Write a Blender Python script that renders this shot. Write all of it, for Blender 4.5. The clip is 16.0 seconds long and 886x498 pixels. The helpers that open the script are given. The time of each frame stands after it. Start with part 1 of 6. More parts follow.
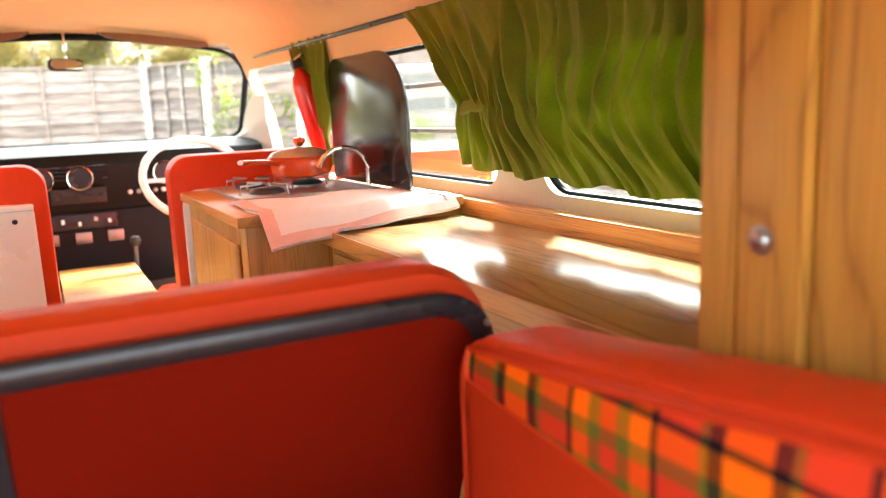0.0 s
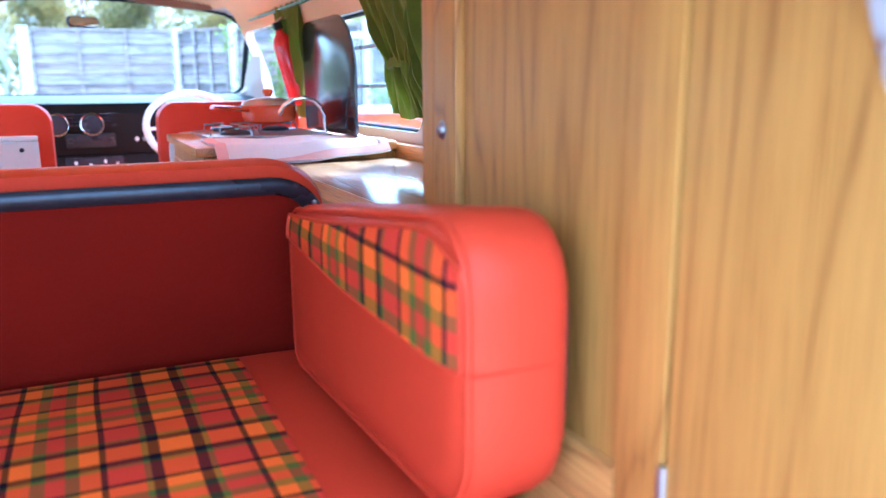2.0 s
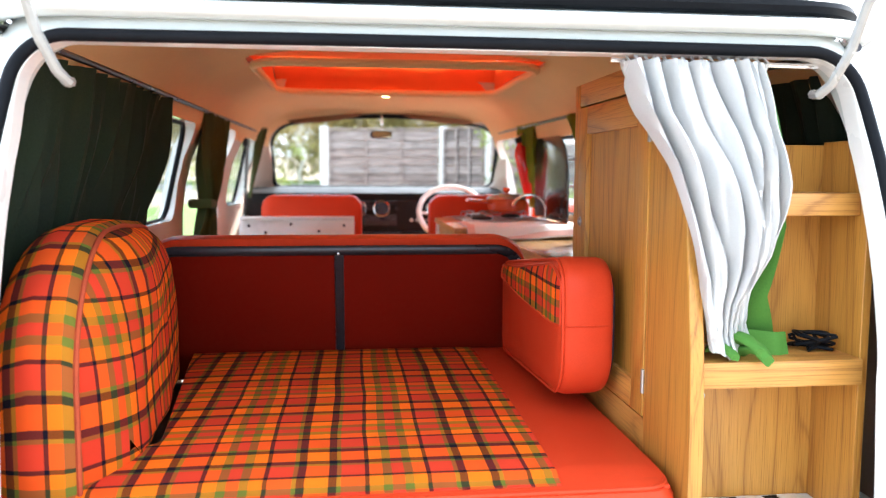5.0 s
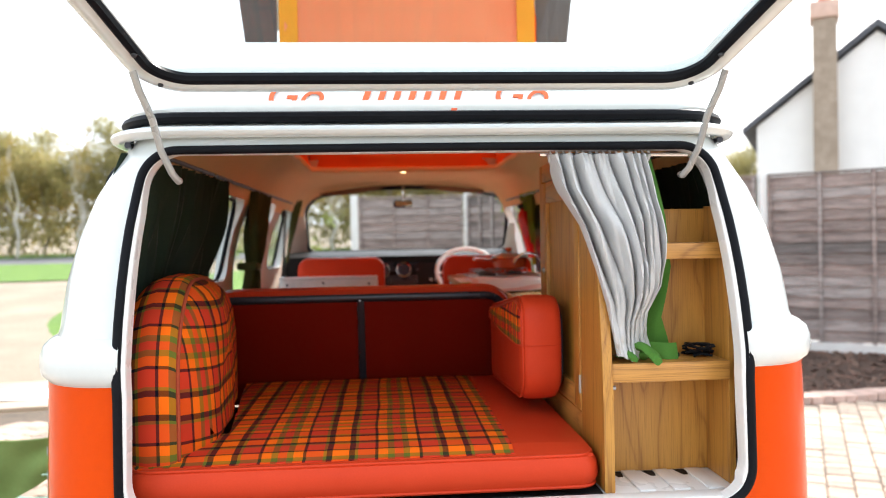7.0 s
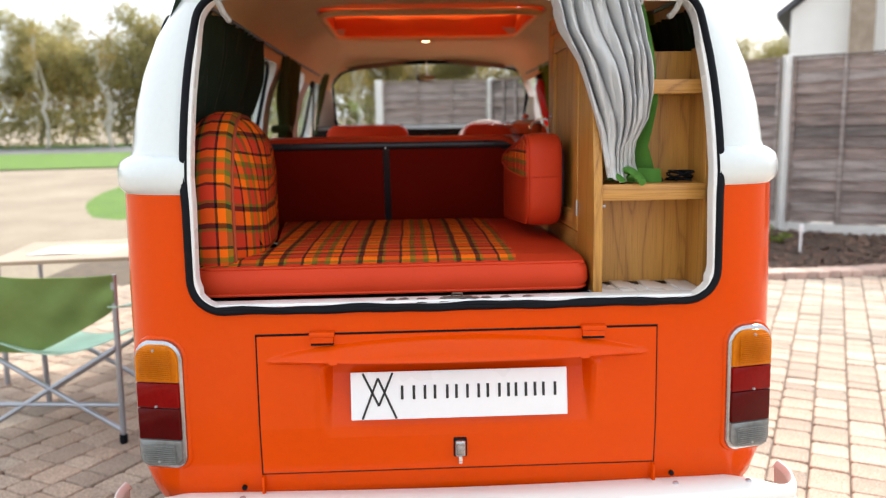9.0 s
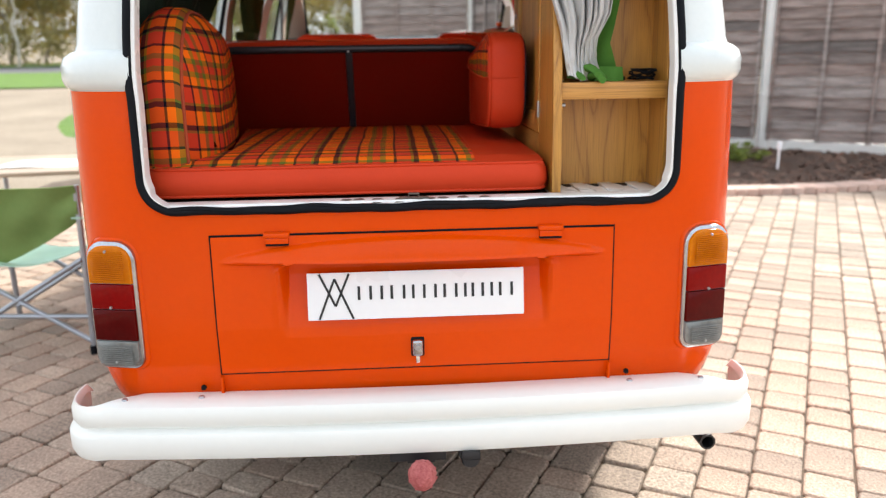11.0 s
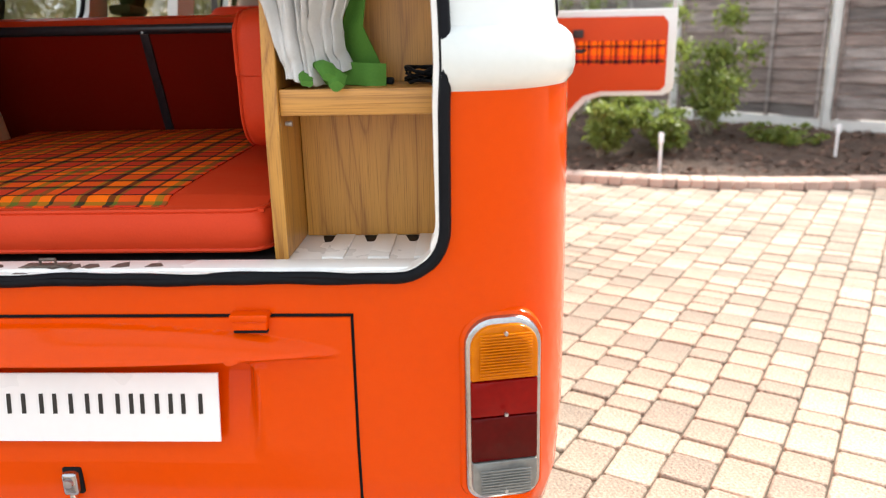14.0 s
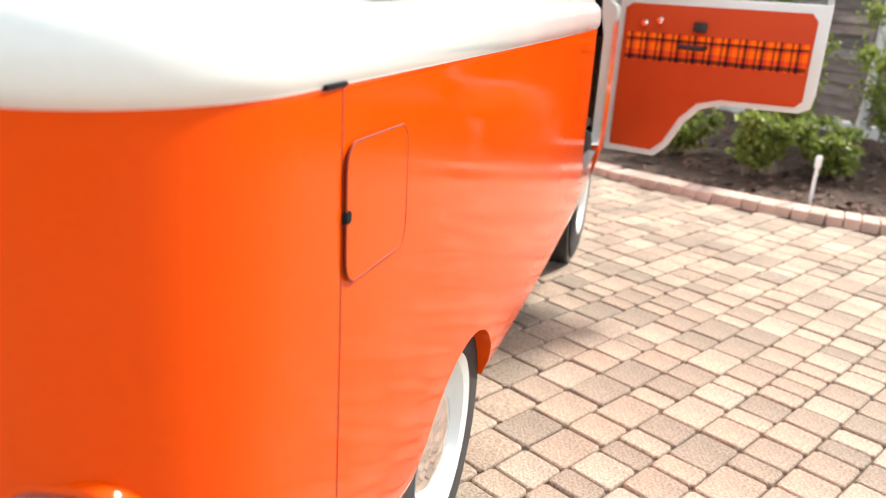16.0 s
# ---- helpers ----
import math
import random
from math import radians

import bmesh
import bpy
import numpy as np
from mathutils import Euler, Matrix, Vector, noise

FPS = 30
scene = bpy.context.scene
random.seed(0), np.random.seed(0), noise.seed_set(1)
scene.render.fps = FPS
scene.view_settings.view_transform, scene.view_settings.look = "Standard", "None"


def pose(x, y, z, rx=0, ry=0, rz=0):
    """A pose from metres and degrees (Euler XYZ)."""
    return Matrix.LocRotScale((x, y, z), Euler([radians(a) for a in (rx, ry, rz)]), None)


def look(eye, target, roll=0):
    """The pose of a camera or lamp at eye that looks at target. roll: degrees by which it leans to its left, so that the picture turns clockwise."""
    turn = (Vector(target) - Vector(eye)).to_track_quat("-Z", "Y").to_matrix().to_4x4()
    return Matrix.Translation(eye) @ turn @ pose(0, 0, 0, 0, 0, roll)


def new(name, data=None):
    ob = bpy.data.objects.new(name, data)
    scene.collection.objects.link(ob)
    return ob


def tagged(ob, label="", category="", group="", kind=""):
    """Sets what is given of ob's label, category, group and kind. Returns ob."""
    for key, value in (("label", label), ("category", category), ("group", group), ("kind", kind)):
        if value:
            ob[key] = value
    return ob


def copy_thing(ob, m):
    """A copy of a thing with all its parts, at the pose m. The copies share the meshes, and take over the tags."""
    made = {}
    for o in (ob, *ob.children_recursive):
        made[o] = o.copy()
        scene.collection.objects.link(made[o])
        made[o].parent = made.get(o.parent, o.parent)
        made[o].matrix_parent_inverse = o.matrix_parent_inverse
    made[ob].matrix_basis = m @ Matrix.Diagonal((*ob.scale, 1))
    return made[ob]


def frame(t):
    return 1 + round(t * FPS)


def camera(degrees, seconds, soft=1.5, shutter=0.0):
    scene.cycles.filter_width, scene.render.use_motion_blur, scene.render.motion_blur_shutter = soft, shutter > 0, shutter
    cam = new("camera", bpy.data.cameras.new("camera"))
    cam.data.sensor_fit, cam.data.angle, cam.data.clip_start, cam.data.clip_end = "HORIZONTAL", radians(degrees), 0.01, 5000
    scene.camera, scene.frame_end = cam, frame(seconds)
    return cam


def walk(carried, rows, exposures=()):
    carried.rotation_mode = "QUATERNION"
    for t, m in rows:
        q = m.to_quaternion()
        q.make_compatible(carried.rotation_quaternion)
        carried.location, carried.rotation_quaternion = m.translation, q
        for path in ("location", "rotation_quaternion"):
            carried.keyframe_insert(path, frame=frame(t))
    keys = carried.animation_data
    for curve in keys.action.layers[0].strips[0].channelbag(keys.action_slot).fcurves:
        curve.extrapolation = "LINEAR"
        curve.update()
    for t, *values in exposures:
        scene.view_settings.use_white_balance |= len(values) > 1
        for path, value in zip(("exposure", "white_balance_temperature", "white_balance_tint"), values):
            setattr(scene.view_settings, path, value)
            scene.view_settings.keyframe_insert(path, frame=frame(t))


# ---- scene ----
cam = camera(59.7, 16.0, soft=1.0)
cam.data.dof.use_dof, cam.data.dof.focus_distance, cam.data.dof.aperture_fstop = True, 1.48, 3.5
PATH = [
    (0, (-0.129, 0.234, 1.449), (0.778, 1.98, 1.089), -2.4),
    (0.5, (-0.1, 0.147, 1.43), (0.861, 1.86, 1.053), -2.2),
    (1, (-0.045, 0.043, 1.403), (0.951, 1.733, 1.004), -1.6),
    (1.5, (-0.002, -0.065, 1.395), (0.973, 1.629, 0.97), -1.1),
    (2, (-0.031, -0.177, 1.391), (0.793, 1.598, 0.977), -0.4),
    (2.5, (-0.089, -0.297, 1.406), (0.535, 1.568, 1.043), 0.4),
    (3, (-0.146, -0.436, 1.413), (0.377, 1.466, 1.083), 0.6),
    (3.5, (-0.175, -0.573, 1.416), (0.274, 1.351, 1.108), 0.7),
    (4, (-0.166, -0.7, 1.425), (0.196, 1.248, 1.149), 0.6),
    (6.5, (-0.137, -1.457, 1.464), (0.022, 0.537, 1.405), -0.6),
    (7, (-0.113, -1.543, 1.438), (0.041, 0.452, 1.410), -1.1),
    (7.5, (-0.0855, -1.661, 1.411), (0.039, 0.343, 1.339), -1.1),
    (8, (-0.079, -1.71, 1.364), (0.022, 0.282, 1.219), -0.8),
    (8.5, (-0.085, -1.747, 1.331), (0.006, 0.238, 1.111), -0.8),
    (9, (-0.11, -1.826, 1.296), (-0.026, 0.15, 0.998), -0.9),
    (11.5, (0.021, -1.816, 1.236), (0.143, 0.11, 0.712), -0.8),
    (12, (0.173, -1.691, 1.243), (0.287, 0.228, 0.691), -0.6),
    (12.5, (0.273, -1.623, 1.26), (0.376, 0.29, 0.687), -0.5),
    (13, (0.405, -1.488, 1.262), (0.461, 0.421, 0.668), -1.0),
    (13.5, (0.541, -1.29, 1.272), (0.53, 0.624, 0.693), -1.3),
    (14, (0.673, -1.141, 1.261), (0.584, 0.775, 0.693), -1.2),
    (14.5, (0.847, -0.951, 1.255), (0.632, 0.955, 0.686), -0.0),
    (15, (0.964, -0.83, 1.268), (0.641, 1.054, 0.678), 1.4),
    (15.5, (1.094, -0.66, 1.256), (0.675, 1.195, 0.637), 2.6),
    (16, (1.187, -0.49, 1.27), (0.667, 1.333, 0.633), 3.5),
]
EXPOSURES = [(0, 2.95, 6500, 2), (1.0, 2.95, 6200, 2), (2.0, 2.76, 3900, 2), (2.5, 2.78, 3750, 2.5), (3.0, 2.91, 3650, 3), (4, 2.65, 5000, 5), (5.2, 1.95, 5800, 8), (6.5, 1.32, 6100, 10), (9, 0.83, 6300, 10), (11.5, 0.80, 6300, 10), (13.5, 0.87, 6450, 10), (14.5, 0.96, 6500, 10), (15.2, 0.86, 6500, 10), (16, 0.66, 6500, 10)]
walk(cam, [(t, look(eye, target, roll)) for t, eye, target, roll in PATH], EXPOSURES)

# ---------------------------------------------------------------- light
world = bpy.data.worlds.new("world")
scene.world = world
world.use_nodes = True
wn = world.node_tree
sky = wn.nodes.new("ShaderNodeTexSky")
sky.sky_type, sky.sun_disc = "NISHITA", False
sky.sun_elevation, sky.sun_rotation = radians(38), radians(38)
sky.air_density, sky.dust_density, sky.ozone_density = 1.0, 4.0, 1.0
soften = wn.nodes.new("ShaderNodeMixRGB")
soften.inputs[0].default_value = 0.7
soften.inputs[2].default_value = (9.0, 9.3, 9.6, 1)
wn.links.new(sky.outputs[0], soften.inputs[1])
wn.links.new(soften.outputs[0], wn.nodes["Background"].inputs[0])
wn.nodes["Background"].inputs[1].default_value = 0.12
sun = new("sun", bpy.data.lights.new("sun", "SUN"))
sun.data.energy, sun.data.angle, sun.data.color = 5.0, radians(7), (1, 0.94, 0.85)
sun.matrix_world = look((5.2, 6.6, 6.6), (0, 0, 0))


# ---------------------------------------------------------------- materials
def principled(name):
    m = bpy.data.materials.new(name)
    m.use_nodes = True
    return m, m.node_tree, m.node_tree.nodes["Principled BSDF"]


def coords(nt, scale=(1, 1, 1), turn=(0, 0, 0), kind="Object"):
    c = nt.nodes.new("ShaderNodeTexCoord")
    mp = nt.nodes.new("ShaderNodeMapping")
    mp.inputs["Scale"].default_value = scale
    mp.inputs["Rotation"].default_value = [radians(a) for a in turn]
    nt.links.new(c.outputs[kind], mp.inputs[0])
    return mp.outputs[0]


def noise_tex(nt, vec, scale, detail=4, rough=0.55):
    n = nt.nodes.new("ShaderNodeTexNoise")
    n.inputs["Scale"].default_value, n.inputs["Detail"].default_value, n.inputs["Roughness"].default_value = scale, detail, rough
    nt.links.new(vec, n.inputs["Vector"])
    return n.outputs["Fac"]


def ramp(nt, fac, stops, constant=False):
    r = nt.nodes.new("ShaderNodeValToRGB")
    if constant:
        r.color_ramp.interpolation = "CONSTANT"
    e = r.color_ramp.elements
    while len(e) < len(stops):
        e.new(0.5)
    for k, (p, c) in zip(e, stops):
        k.position, k.color = p, (*c, 1)
    nt.links.new(fac, r.inputs[0])
    return r.outputs[0]


def mix(nt, fac, a, b, mode="MIX"):
    n = nt.nodes.new("ShaderNodeMixRGB")
    n.blend_type = mode
    for i, v in enumerate((fac, a, b)):
        if hasattr(v, "is_linked"):
            nt.links.new(v, n.inputs[i])
        else:
            n.inputs[i].default_value = v if i == 0 else (*v, 1)
    return n.outputs[0]


def bump(nt, bsdf, height, strength, distance=0.01):
    b = nt.nodes.new("ShaderNodeBump")
    b.inputs["Strength"].default_value, b.inputs["Distance"].default_value = strength, distance
    nt.links.new(height, b.inputs["Height"])
    nt.links.new(b.outputs[0], bsdf.inputs["Normal"])


def surface(name, low, high, rough=0.5, scale=6, fine=120, bumpy=0.1, metal=0.0, coat=0.0, stretch=(1, 1, 1), spec=0.5, island=0.0, dist=0.002, sheen=0.0, through_light=0.0, grain=0.35):
    """A plain surface: two tones by a broad and a fine noise, with fine relief."""
    m, nt, b = principled(name)
    v = coords(nt, stretch)
    broad, small = noise_tex(nt, v, scale), noise_tex(nt, v, fine, 3)
    col = ramp(nt, mix(nt, grain, broad, small), [(0.3, low), (0.7, high)])
    if island:
        g = nt.nodes.new("ShaderNodeNewGeometry")
        o = nt.nodes.new("ShaderNodeObjectInfo")
        add = nt.nodes.new("ShaderNodeMath")
        add.operation = "ADD"
        nt.links.new(g.outputs["Random Per Island"], add.inputs[0])
        nt.links.new(o.outputs["Random"], add.inputs[1])
        fr = nt.nodes.new("ShaderNodeMath")
        fr.operation = "FRACT"
        nt.links.new(add.outputs[0], fr.inputs[0])
        tone = ramp(nt, fr.outputs[0], [(0, (1 - island,) * 3), (0.5, (1, 1 - island * 0.25, 1 - island * 0.35)), (1, (1 + island * 0.3,) * 3)])
        col = mix(nt, 1.0, col, tone, "MULTIPLY")
    nt.links.new(col, b.inputs["Base Color"])
    rr = ramp(nt, broad, [(0.3, (max(0.02, rough - 0.07),) * 3), (0.7, (min(1, rough + 0.07),) * 3)])
    nt.links.new(rr, b.inputs["Roughness"])
    b.inputs["Metallic"].default_value, b.inputs["Coat Weight"].default_value, b.inputs["Specular IOR Level"].default_value = metal, coat, spec
    b.inputs["Coat Roughness"].default_value = 0.04
    b.inputs["Sheen Weight"].default_value = sheen
    if through_light:
        tr = nt.nodes.new("ShaderNodeBsdfTranslucent")
        nt.links.new(col, tr.inputs[0])
        mx = nt.nodes.new("ShaderNodeMixShader")
        mx.inputs[0].default_value = through_light
        nt.links.new(b.outputs[0], mx.inputs[1])
        nt.links.new(tr.outputs[0], mx.inputs[2])
        nt.links.new(mx.outputs[0], nt.nodes["Material Output"].inputs[0])
    if bumpy:
        bump(nt, b, small, bumpy, dist)
    return m


def wood(name, low, high, rough=0.4, along="z", scale=1.0):
    """Straight oak grain with cathedral figure, along one axis."""
    m, nt, b = principled(name)
    s = {"x": (0.95, 9, 9), "y": (9, 0.95, 9), "z": (9, 9, 0.95)}[along]
    v = coords(nt, [k * scale for k in s])
    fine = coords(nt, [k * scale if k > 1 else k * scale * 0.16 for k in s])
    o = nt.nodes.new("ShaderNodeObjectInfo")
    shift = nt.nodes.new("ShaderNodeVectorMath")
    shift.operation = "ADD"
    sc = nt.nodes.new("ShaderNodeVectorMath")
    sc.operation = "SCALE"
    sc.inputs[0].default_value = (7, 13, 5)
    nt.links.new(o.outputs["Random"], sc.inputs["Scale"])
    nt.links.new(v, shift.inputs[0])
    nt.links.new(sc.outputs[0], shift.inputs[1])
    v = shift.outputs[0]
    w = nt.nodes.new("ShaderNodeTexNoise")
    w.inputs["Scale"].default_value, w.inputs["Detail"].default_value, w.inputs["Distortion"].default_value = 0.62, 2.0, 0.9
    nt.links.new(v, w.inputs["Vector"])
    rings = nt.nodes.new("ShaderNodeMath")
    rings.operation = "MULTIPLY"
    rings.inputs[1].default_value = 19
    nt.links.new(w.outputs["Fac"], rings.inputs[0])
    fr = nt.nodes.new("ShaderNodeMath")
    fr.operation = "PINGPONG"
    fr.inputs[1].default_value = 1
    nt.links.new(rings.outputs[0], fr.inputs[0])
    pores = noise_tex(nt, fine, 26, 3)
    fac = mix(nt, 0.35, fr.outputs[0], pores)
    base = ramp(nt, fac, [(0.16, low), (0.26, [0.4 * a + 0.6 * c for a, c in zip(low, high)]), (0.42, [0.15 * a + 0.85 * c for a, c in zip(low, high)]), (0.8, high)])
    lines = noise_tex(nt, fine, 55, 4, 0.6)
    streak = ramp(nt, lines, [(0.34, (0.62, 0.54, 0.46)), (0.46, (0.95, 0.93, 0.91)), (0.60, (1.04, 1.04, 1.03))])
    base = mix(nt, 0.85, base, streak, "MULTIPLY")
    big = noise_tex(nt, v, 0.35, 2)
    base = mix(nt, 1.0, base, ramp(nt, big, [(0.3, (0.88, 0.85, 0.80)), (0.7, (1.08, 1.08, 1.06))]), "MULTIPLY")
    nt.links.new(base, b.inputs["Base Color"])
    b.inputs["Roughness"].default_value = rough
    b.inputs["Coat Weight"].default_value, b.inputs["Coat Roughness"].default_value = 0.15, 0.3
    bump(nt, b, pores, 0.12, 0.001)
    return m


DARK, ORANGE, RED, GREEN = (0.008, 0.006, 0.013), (1.0, 0.175, 0.006), (0.66, 0.050, 0.020), (0.135, 0.150, 0.022)
# the symmetric sett of the cloth, from the middle of the wide orange stripe
HALF_SETT = [(0.0706, DARK), (0.124, GREEN), (0.150, RED), (0.300, DARK), (0.326, ORANGE), (0.409, GREEN), (0.464, RED)]
TARTAN = [(0.0, ORANGE)] + HALF_SETT + [(0.536, GREEN), (0.591, ORANGE), (0.674, DARK), (0.700, RED), (0.850, GREEN), (0.876, DARK), (0.9294, ORANGE)]


def plaid(name, axes, centres=(0.0, 0.0), period=0.247, stripes=TARTAN):
    """Woven tartan cloth: one stripe pattern along each of two axes of the thing, averaged thread by thread."""
    m, nt, b = principled(name)
    c = nt.nodes.new("ShaderNodeTexCoord")
    sep = nt.nodes.new("ShaderNodeSeparateXYZ")
    wob = nt.nodes.new("ShaderNodeTexNoise")
    wob.inputs["Scale"].default_value, wob.inputs["Detail"].default_value = 5, 1
    nt.links.new(c.outputs["Object"], wob.inputs["Vector"])
    ad = nt.nodes.new("ShaderNodeVectorMath")
    ad.operation = "MULTIPLY_ADD"
    ad.inputs[1].default_value = (0.008, 0.008, 0.008)
    nt.links.new(wob.outputs["Color"], ad.inputs[0])
    nt.links.new(c.outputs["Object"], ad.inputs[2])
    nt.links.new(ad.outputs[0], sep.inputs[0])
    cols = []
    if axes == "UV":
        nt.links.new(c.outputs["UV"], sep.inputs[0])
        axes = "XY"
    for k, ax in enumerate(axes):
        f = nt.nodes.new("ShaderNodeMath")
        f.operation = "MULTIPLY_ADD"
        f.inputs[1].default_value, f.inputs[2].default_value = 1 / (period[k] if isinstance(period, tuple) else period), 20.0 - centres[k] / (period[k] if isinstance(period, tuple) else period)
        nt.links.new(sep.outputs["XYZ".index(ax)], f.inputs[0])
        g = nt.nodes.new("ShaderNodeMath")
        g.operation = "FRACT"
        nt.links.new(f.outputs[0], g.inputs[0])
        cols.append(ramp(nt, g.outputs[0], stripes, True))
    th = nt.nodes.new("ShaderNodeTexWave")
    th.wave_type, th.bands_direction = "BANDS", "DIAGONAL"
    th.inputs["Scale"].default_value, th.inputs["Distortion"].default_value = 190, 0.6
    nt.links.new(c.outputs["Object"], th.inputs["Vector"])
    fac = ramp(nt, th.outputs["Fac"], [(0.3, (0.36,) * 3), (0.7, (0.64,) * 3)])
    even = mix(nt, fac, cols[0], cols[1])
    prod = mix(nt, 1.0, cols[0], cols[1], "MULTIPLY")
    gm = nt.nodes.new("ShaderNodeGamma")
    gm.inputs[1].default_value = 0.5
    nt.links.new(prod, gm.inputs[0])
    col = mix(nt, 0.25, gm.outputs[0], even)
    fade = noise_tex(nt, c.outputs["Object"], 3, 4)
    col = mix(nt, 1.0, col, ramp(nt, fade, [(0.3, (0.88,) * 3), (0.7, (1.08,) * 3)]), "MULTIPLY")
    nt.links.new(col, b.inputs["Base Color"])
    b.inputs["Roughness"].default_value, b.inputs["Sheen Weight"].default_value, b.inputs["Specular IOR Level"].default_value = 0.9, 0.0, 0.1
    bump(nt, b, th.outputs["Fac"], 0.15, 0.001)
    return m


def glass(name, tint=(1, 1, 1), rough=0.0):
    m, nt, b = principled(name)
    nt.nodes.remove(b)
    t, g, mx = nt.nodes.new("ShaderNodeBsdfTransparent"), nt.nodes.new("ShaderNodeBsdfGlossy"), nt.nodes.new("ShaderNodeMixShader")
    t.inputs[0].default_value, g.inputs["Roughness"].default_value = (*tint, 1), rough
    lw = nt.nodes.new("ShaderNodeLayerWeight")
    lw.inputs[0].default_value = 0.5
    gloss = ramp(nt, lw.outputs["Facing"], [(0.0, (0.04,) * 3), (0.6, (0.07,) * 3), (0.85, (0.22,) * 3), (1.0, (0.9,) * 3)])
    nt.links.new(gloss, mx.inputs[0])
    nt.links.new(t.outputs[0], mx.inputs[1])
    nt.links.new(g.outputs[0], mx.inputs[2])
    nt.links.new(mx.outputs[0], nt.nodes["Material Output"].inputs[0])
    return m


def lamp_glow(name, col, power):
    m, nt, b = principled(name)
    b.inputs["Base Color"].default_value = (*col, 1)
    b.inputs["Emission Color"].default_value, b.inputs["Emission Strength"].default_value = (*col, 1), power
    return m


ORANGE_PAINT = surface("orange_paint", (0.66, 0.060, 0.0), (0.71, 0.068, 0.0), 0.13, 2, 60, 0.0, coat=0.0, spec=0.17)
CREAM_PAINT = surface("cream_white_paint", (0.64, 0.69, 0.68), (0.70, 0.745, 0.735), 0.2, 2, 80, 0.0, coat=0.6)
BUMPER_PAINT = surface("bumper_white_paint", (0.79, 0.80, 0.76), (0.85, 0.86, 0.82), 0.35, 2, 60, 0.0, spec=0.25, grain=0.15)
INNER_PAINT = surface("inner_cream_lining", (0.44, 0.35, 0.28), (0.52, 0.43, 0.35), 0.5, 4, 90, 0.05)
HEADLINING = surface("tan_headlining", (0.71, 0.49, 0.245), (0.78, 0.55, 0.29), 0.8, 4, 260, 0.12)
VINYL = surface("red_vinyl", (0.55, 0.045, 0.013), (0.63, 0.056, 0.017), 0.40, 4, 300, 0.16, spec=0.13)
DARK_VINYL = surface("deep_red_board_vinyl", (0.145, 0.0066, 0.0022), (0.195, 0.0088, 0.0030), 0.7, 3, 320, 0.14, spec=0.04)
NAVY = surface("navy_cloth", (0.010, 0.014, 0.035), (0.02, 0.026, 0.06), 0.8, 8, 300, 0.2)
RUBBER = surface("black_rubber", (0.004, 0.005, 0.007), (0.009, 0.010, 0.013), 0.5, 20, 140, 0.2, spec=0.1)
STRUT_GREY = surface("grey_strut_paint", (0.30, 0.30, 0.29), (0.42, 0.42, 0.40), 0.3, 6, 90, 0.03, metal=0.3)
TYRE = surface("tyre_rubber", (0.012, 0.012, 0.013), (0.03, 0.03, 0.032), 0.75, 10, 90, 0.3)
DASH_BLACK = surface("dash_vinyl_black", (0.003, 0.003, 0.0035), (0.007, 0.007, 0.008), 0.5, 8, 200, 0.15, spec=0.25)
WHITE_PAINT = surface("sill_white_paint", (0.84, 0.84, 0.82), (0.89, 0.89, 0.87), 0.3, 4, 90, 0.03, coat=0.3)
BLACK = surface("black_plastic", (0.010, 0.010, 0.012), (0.024, 0.024, 0.027), 0.45, 8, 200, 0.1)
GREY_TRIM = surface("grey_alloy_trim", (0.022, 0.024, 0.032), (0.05, 0.052, 0.064), 0.3, 6, 90, 0.05, metal=0.4)
CHROME = surface("chrome", (0.72, 0.72, 0.74), (0.85, 0.85, 0.86), 0.14, 8, 90, 0.03, metal=1.0)
LAMP_RIM = surface("worn_chrome", (0.30, 0.31, 0.33), (0.55, 0.56, 0.58), 0.2, 14, 120, 0.1, metal=1.0)
STEEL = surface("dull_steel", (0.34, 0.35, 0.37), (0.5, 0.51, 0.53), 0.35, 8, 120, 0.06, metal=0.9)
OAK = wood("oak_upright", (0.335, 0.145, 0.025), (0.55, 0.275, 0.050))
OAK_FLAT = wood("oak_across", (0.33, 0.145, 0.030), (0.59, 0.30, 0.070), along="x")
OAK_LONG = wood("oak_lengthwise", (0.33, 0.145, 0.030), (0.59, 0.30, 0.070), along="y")
WORKTOP = wood("varnished_worktop", (0.27, 0.15, 0.055), (0.42, 0.26, 0.11), 0.16, "y")
PLAID_FLAT = plaid("tartan_flat", "XY", (-0.209, 0.449))
PLAID_SIDE = plaid("tartan_side", "YZ", (0.524, 1.320))
PLAID_END = plaid("tartan_end", "UV", (0.335, 1.11))
PLAID_DOOR = plaid("tartan_door", "XZ", (0.0, 1.015), (0.074, 0.13), [(0.0, DARK), (0.15, RED), (0.34, ORANGE), (0.60, RED), (0.68, DARK), (0.76, ORANGE), (0.92, RED)])
VELVET = surface("green_curtain", (0.13, 0.175, 0.008), (0.23, 0.29, 0.016), 0.85, 9, 300, 0.3, sheen=0.1, through_light=0.28)
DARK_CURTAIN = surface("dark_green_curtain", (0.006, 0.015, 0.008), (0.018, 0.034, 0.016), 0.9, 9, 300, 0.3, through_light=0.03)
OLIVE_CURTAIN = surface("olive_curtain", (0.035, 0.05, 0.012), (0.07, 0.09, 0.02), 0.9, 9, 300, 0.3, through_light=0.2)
WHITE_CLOTH = surface("white_lining_cloth", (0.53, 0.54, 0.54), (0.64, 0.65, 0.65), 0.42, 6, 300, 0.1, through_light=0.06, sheen=0.1)
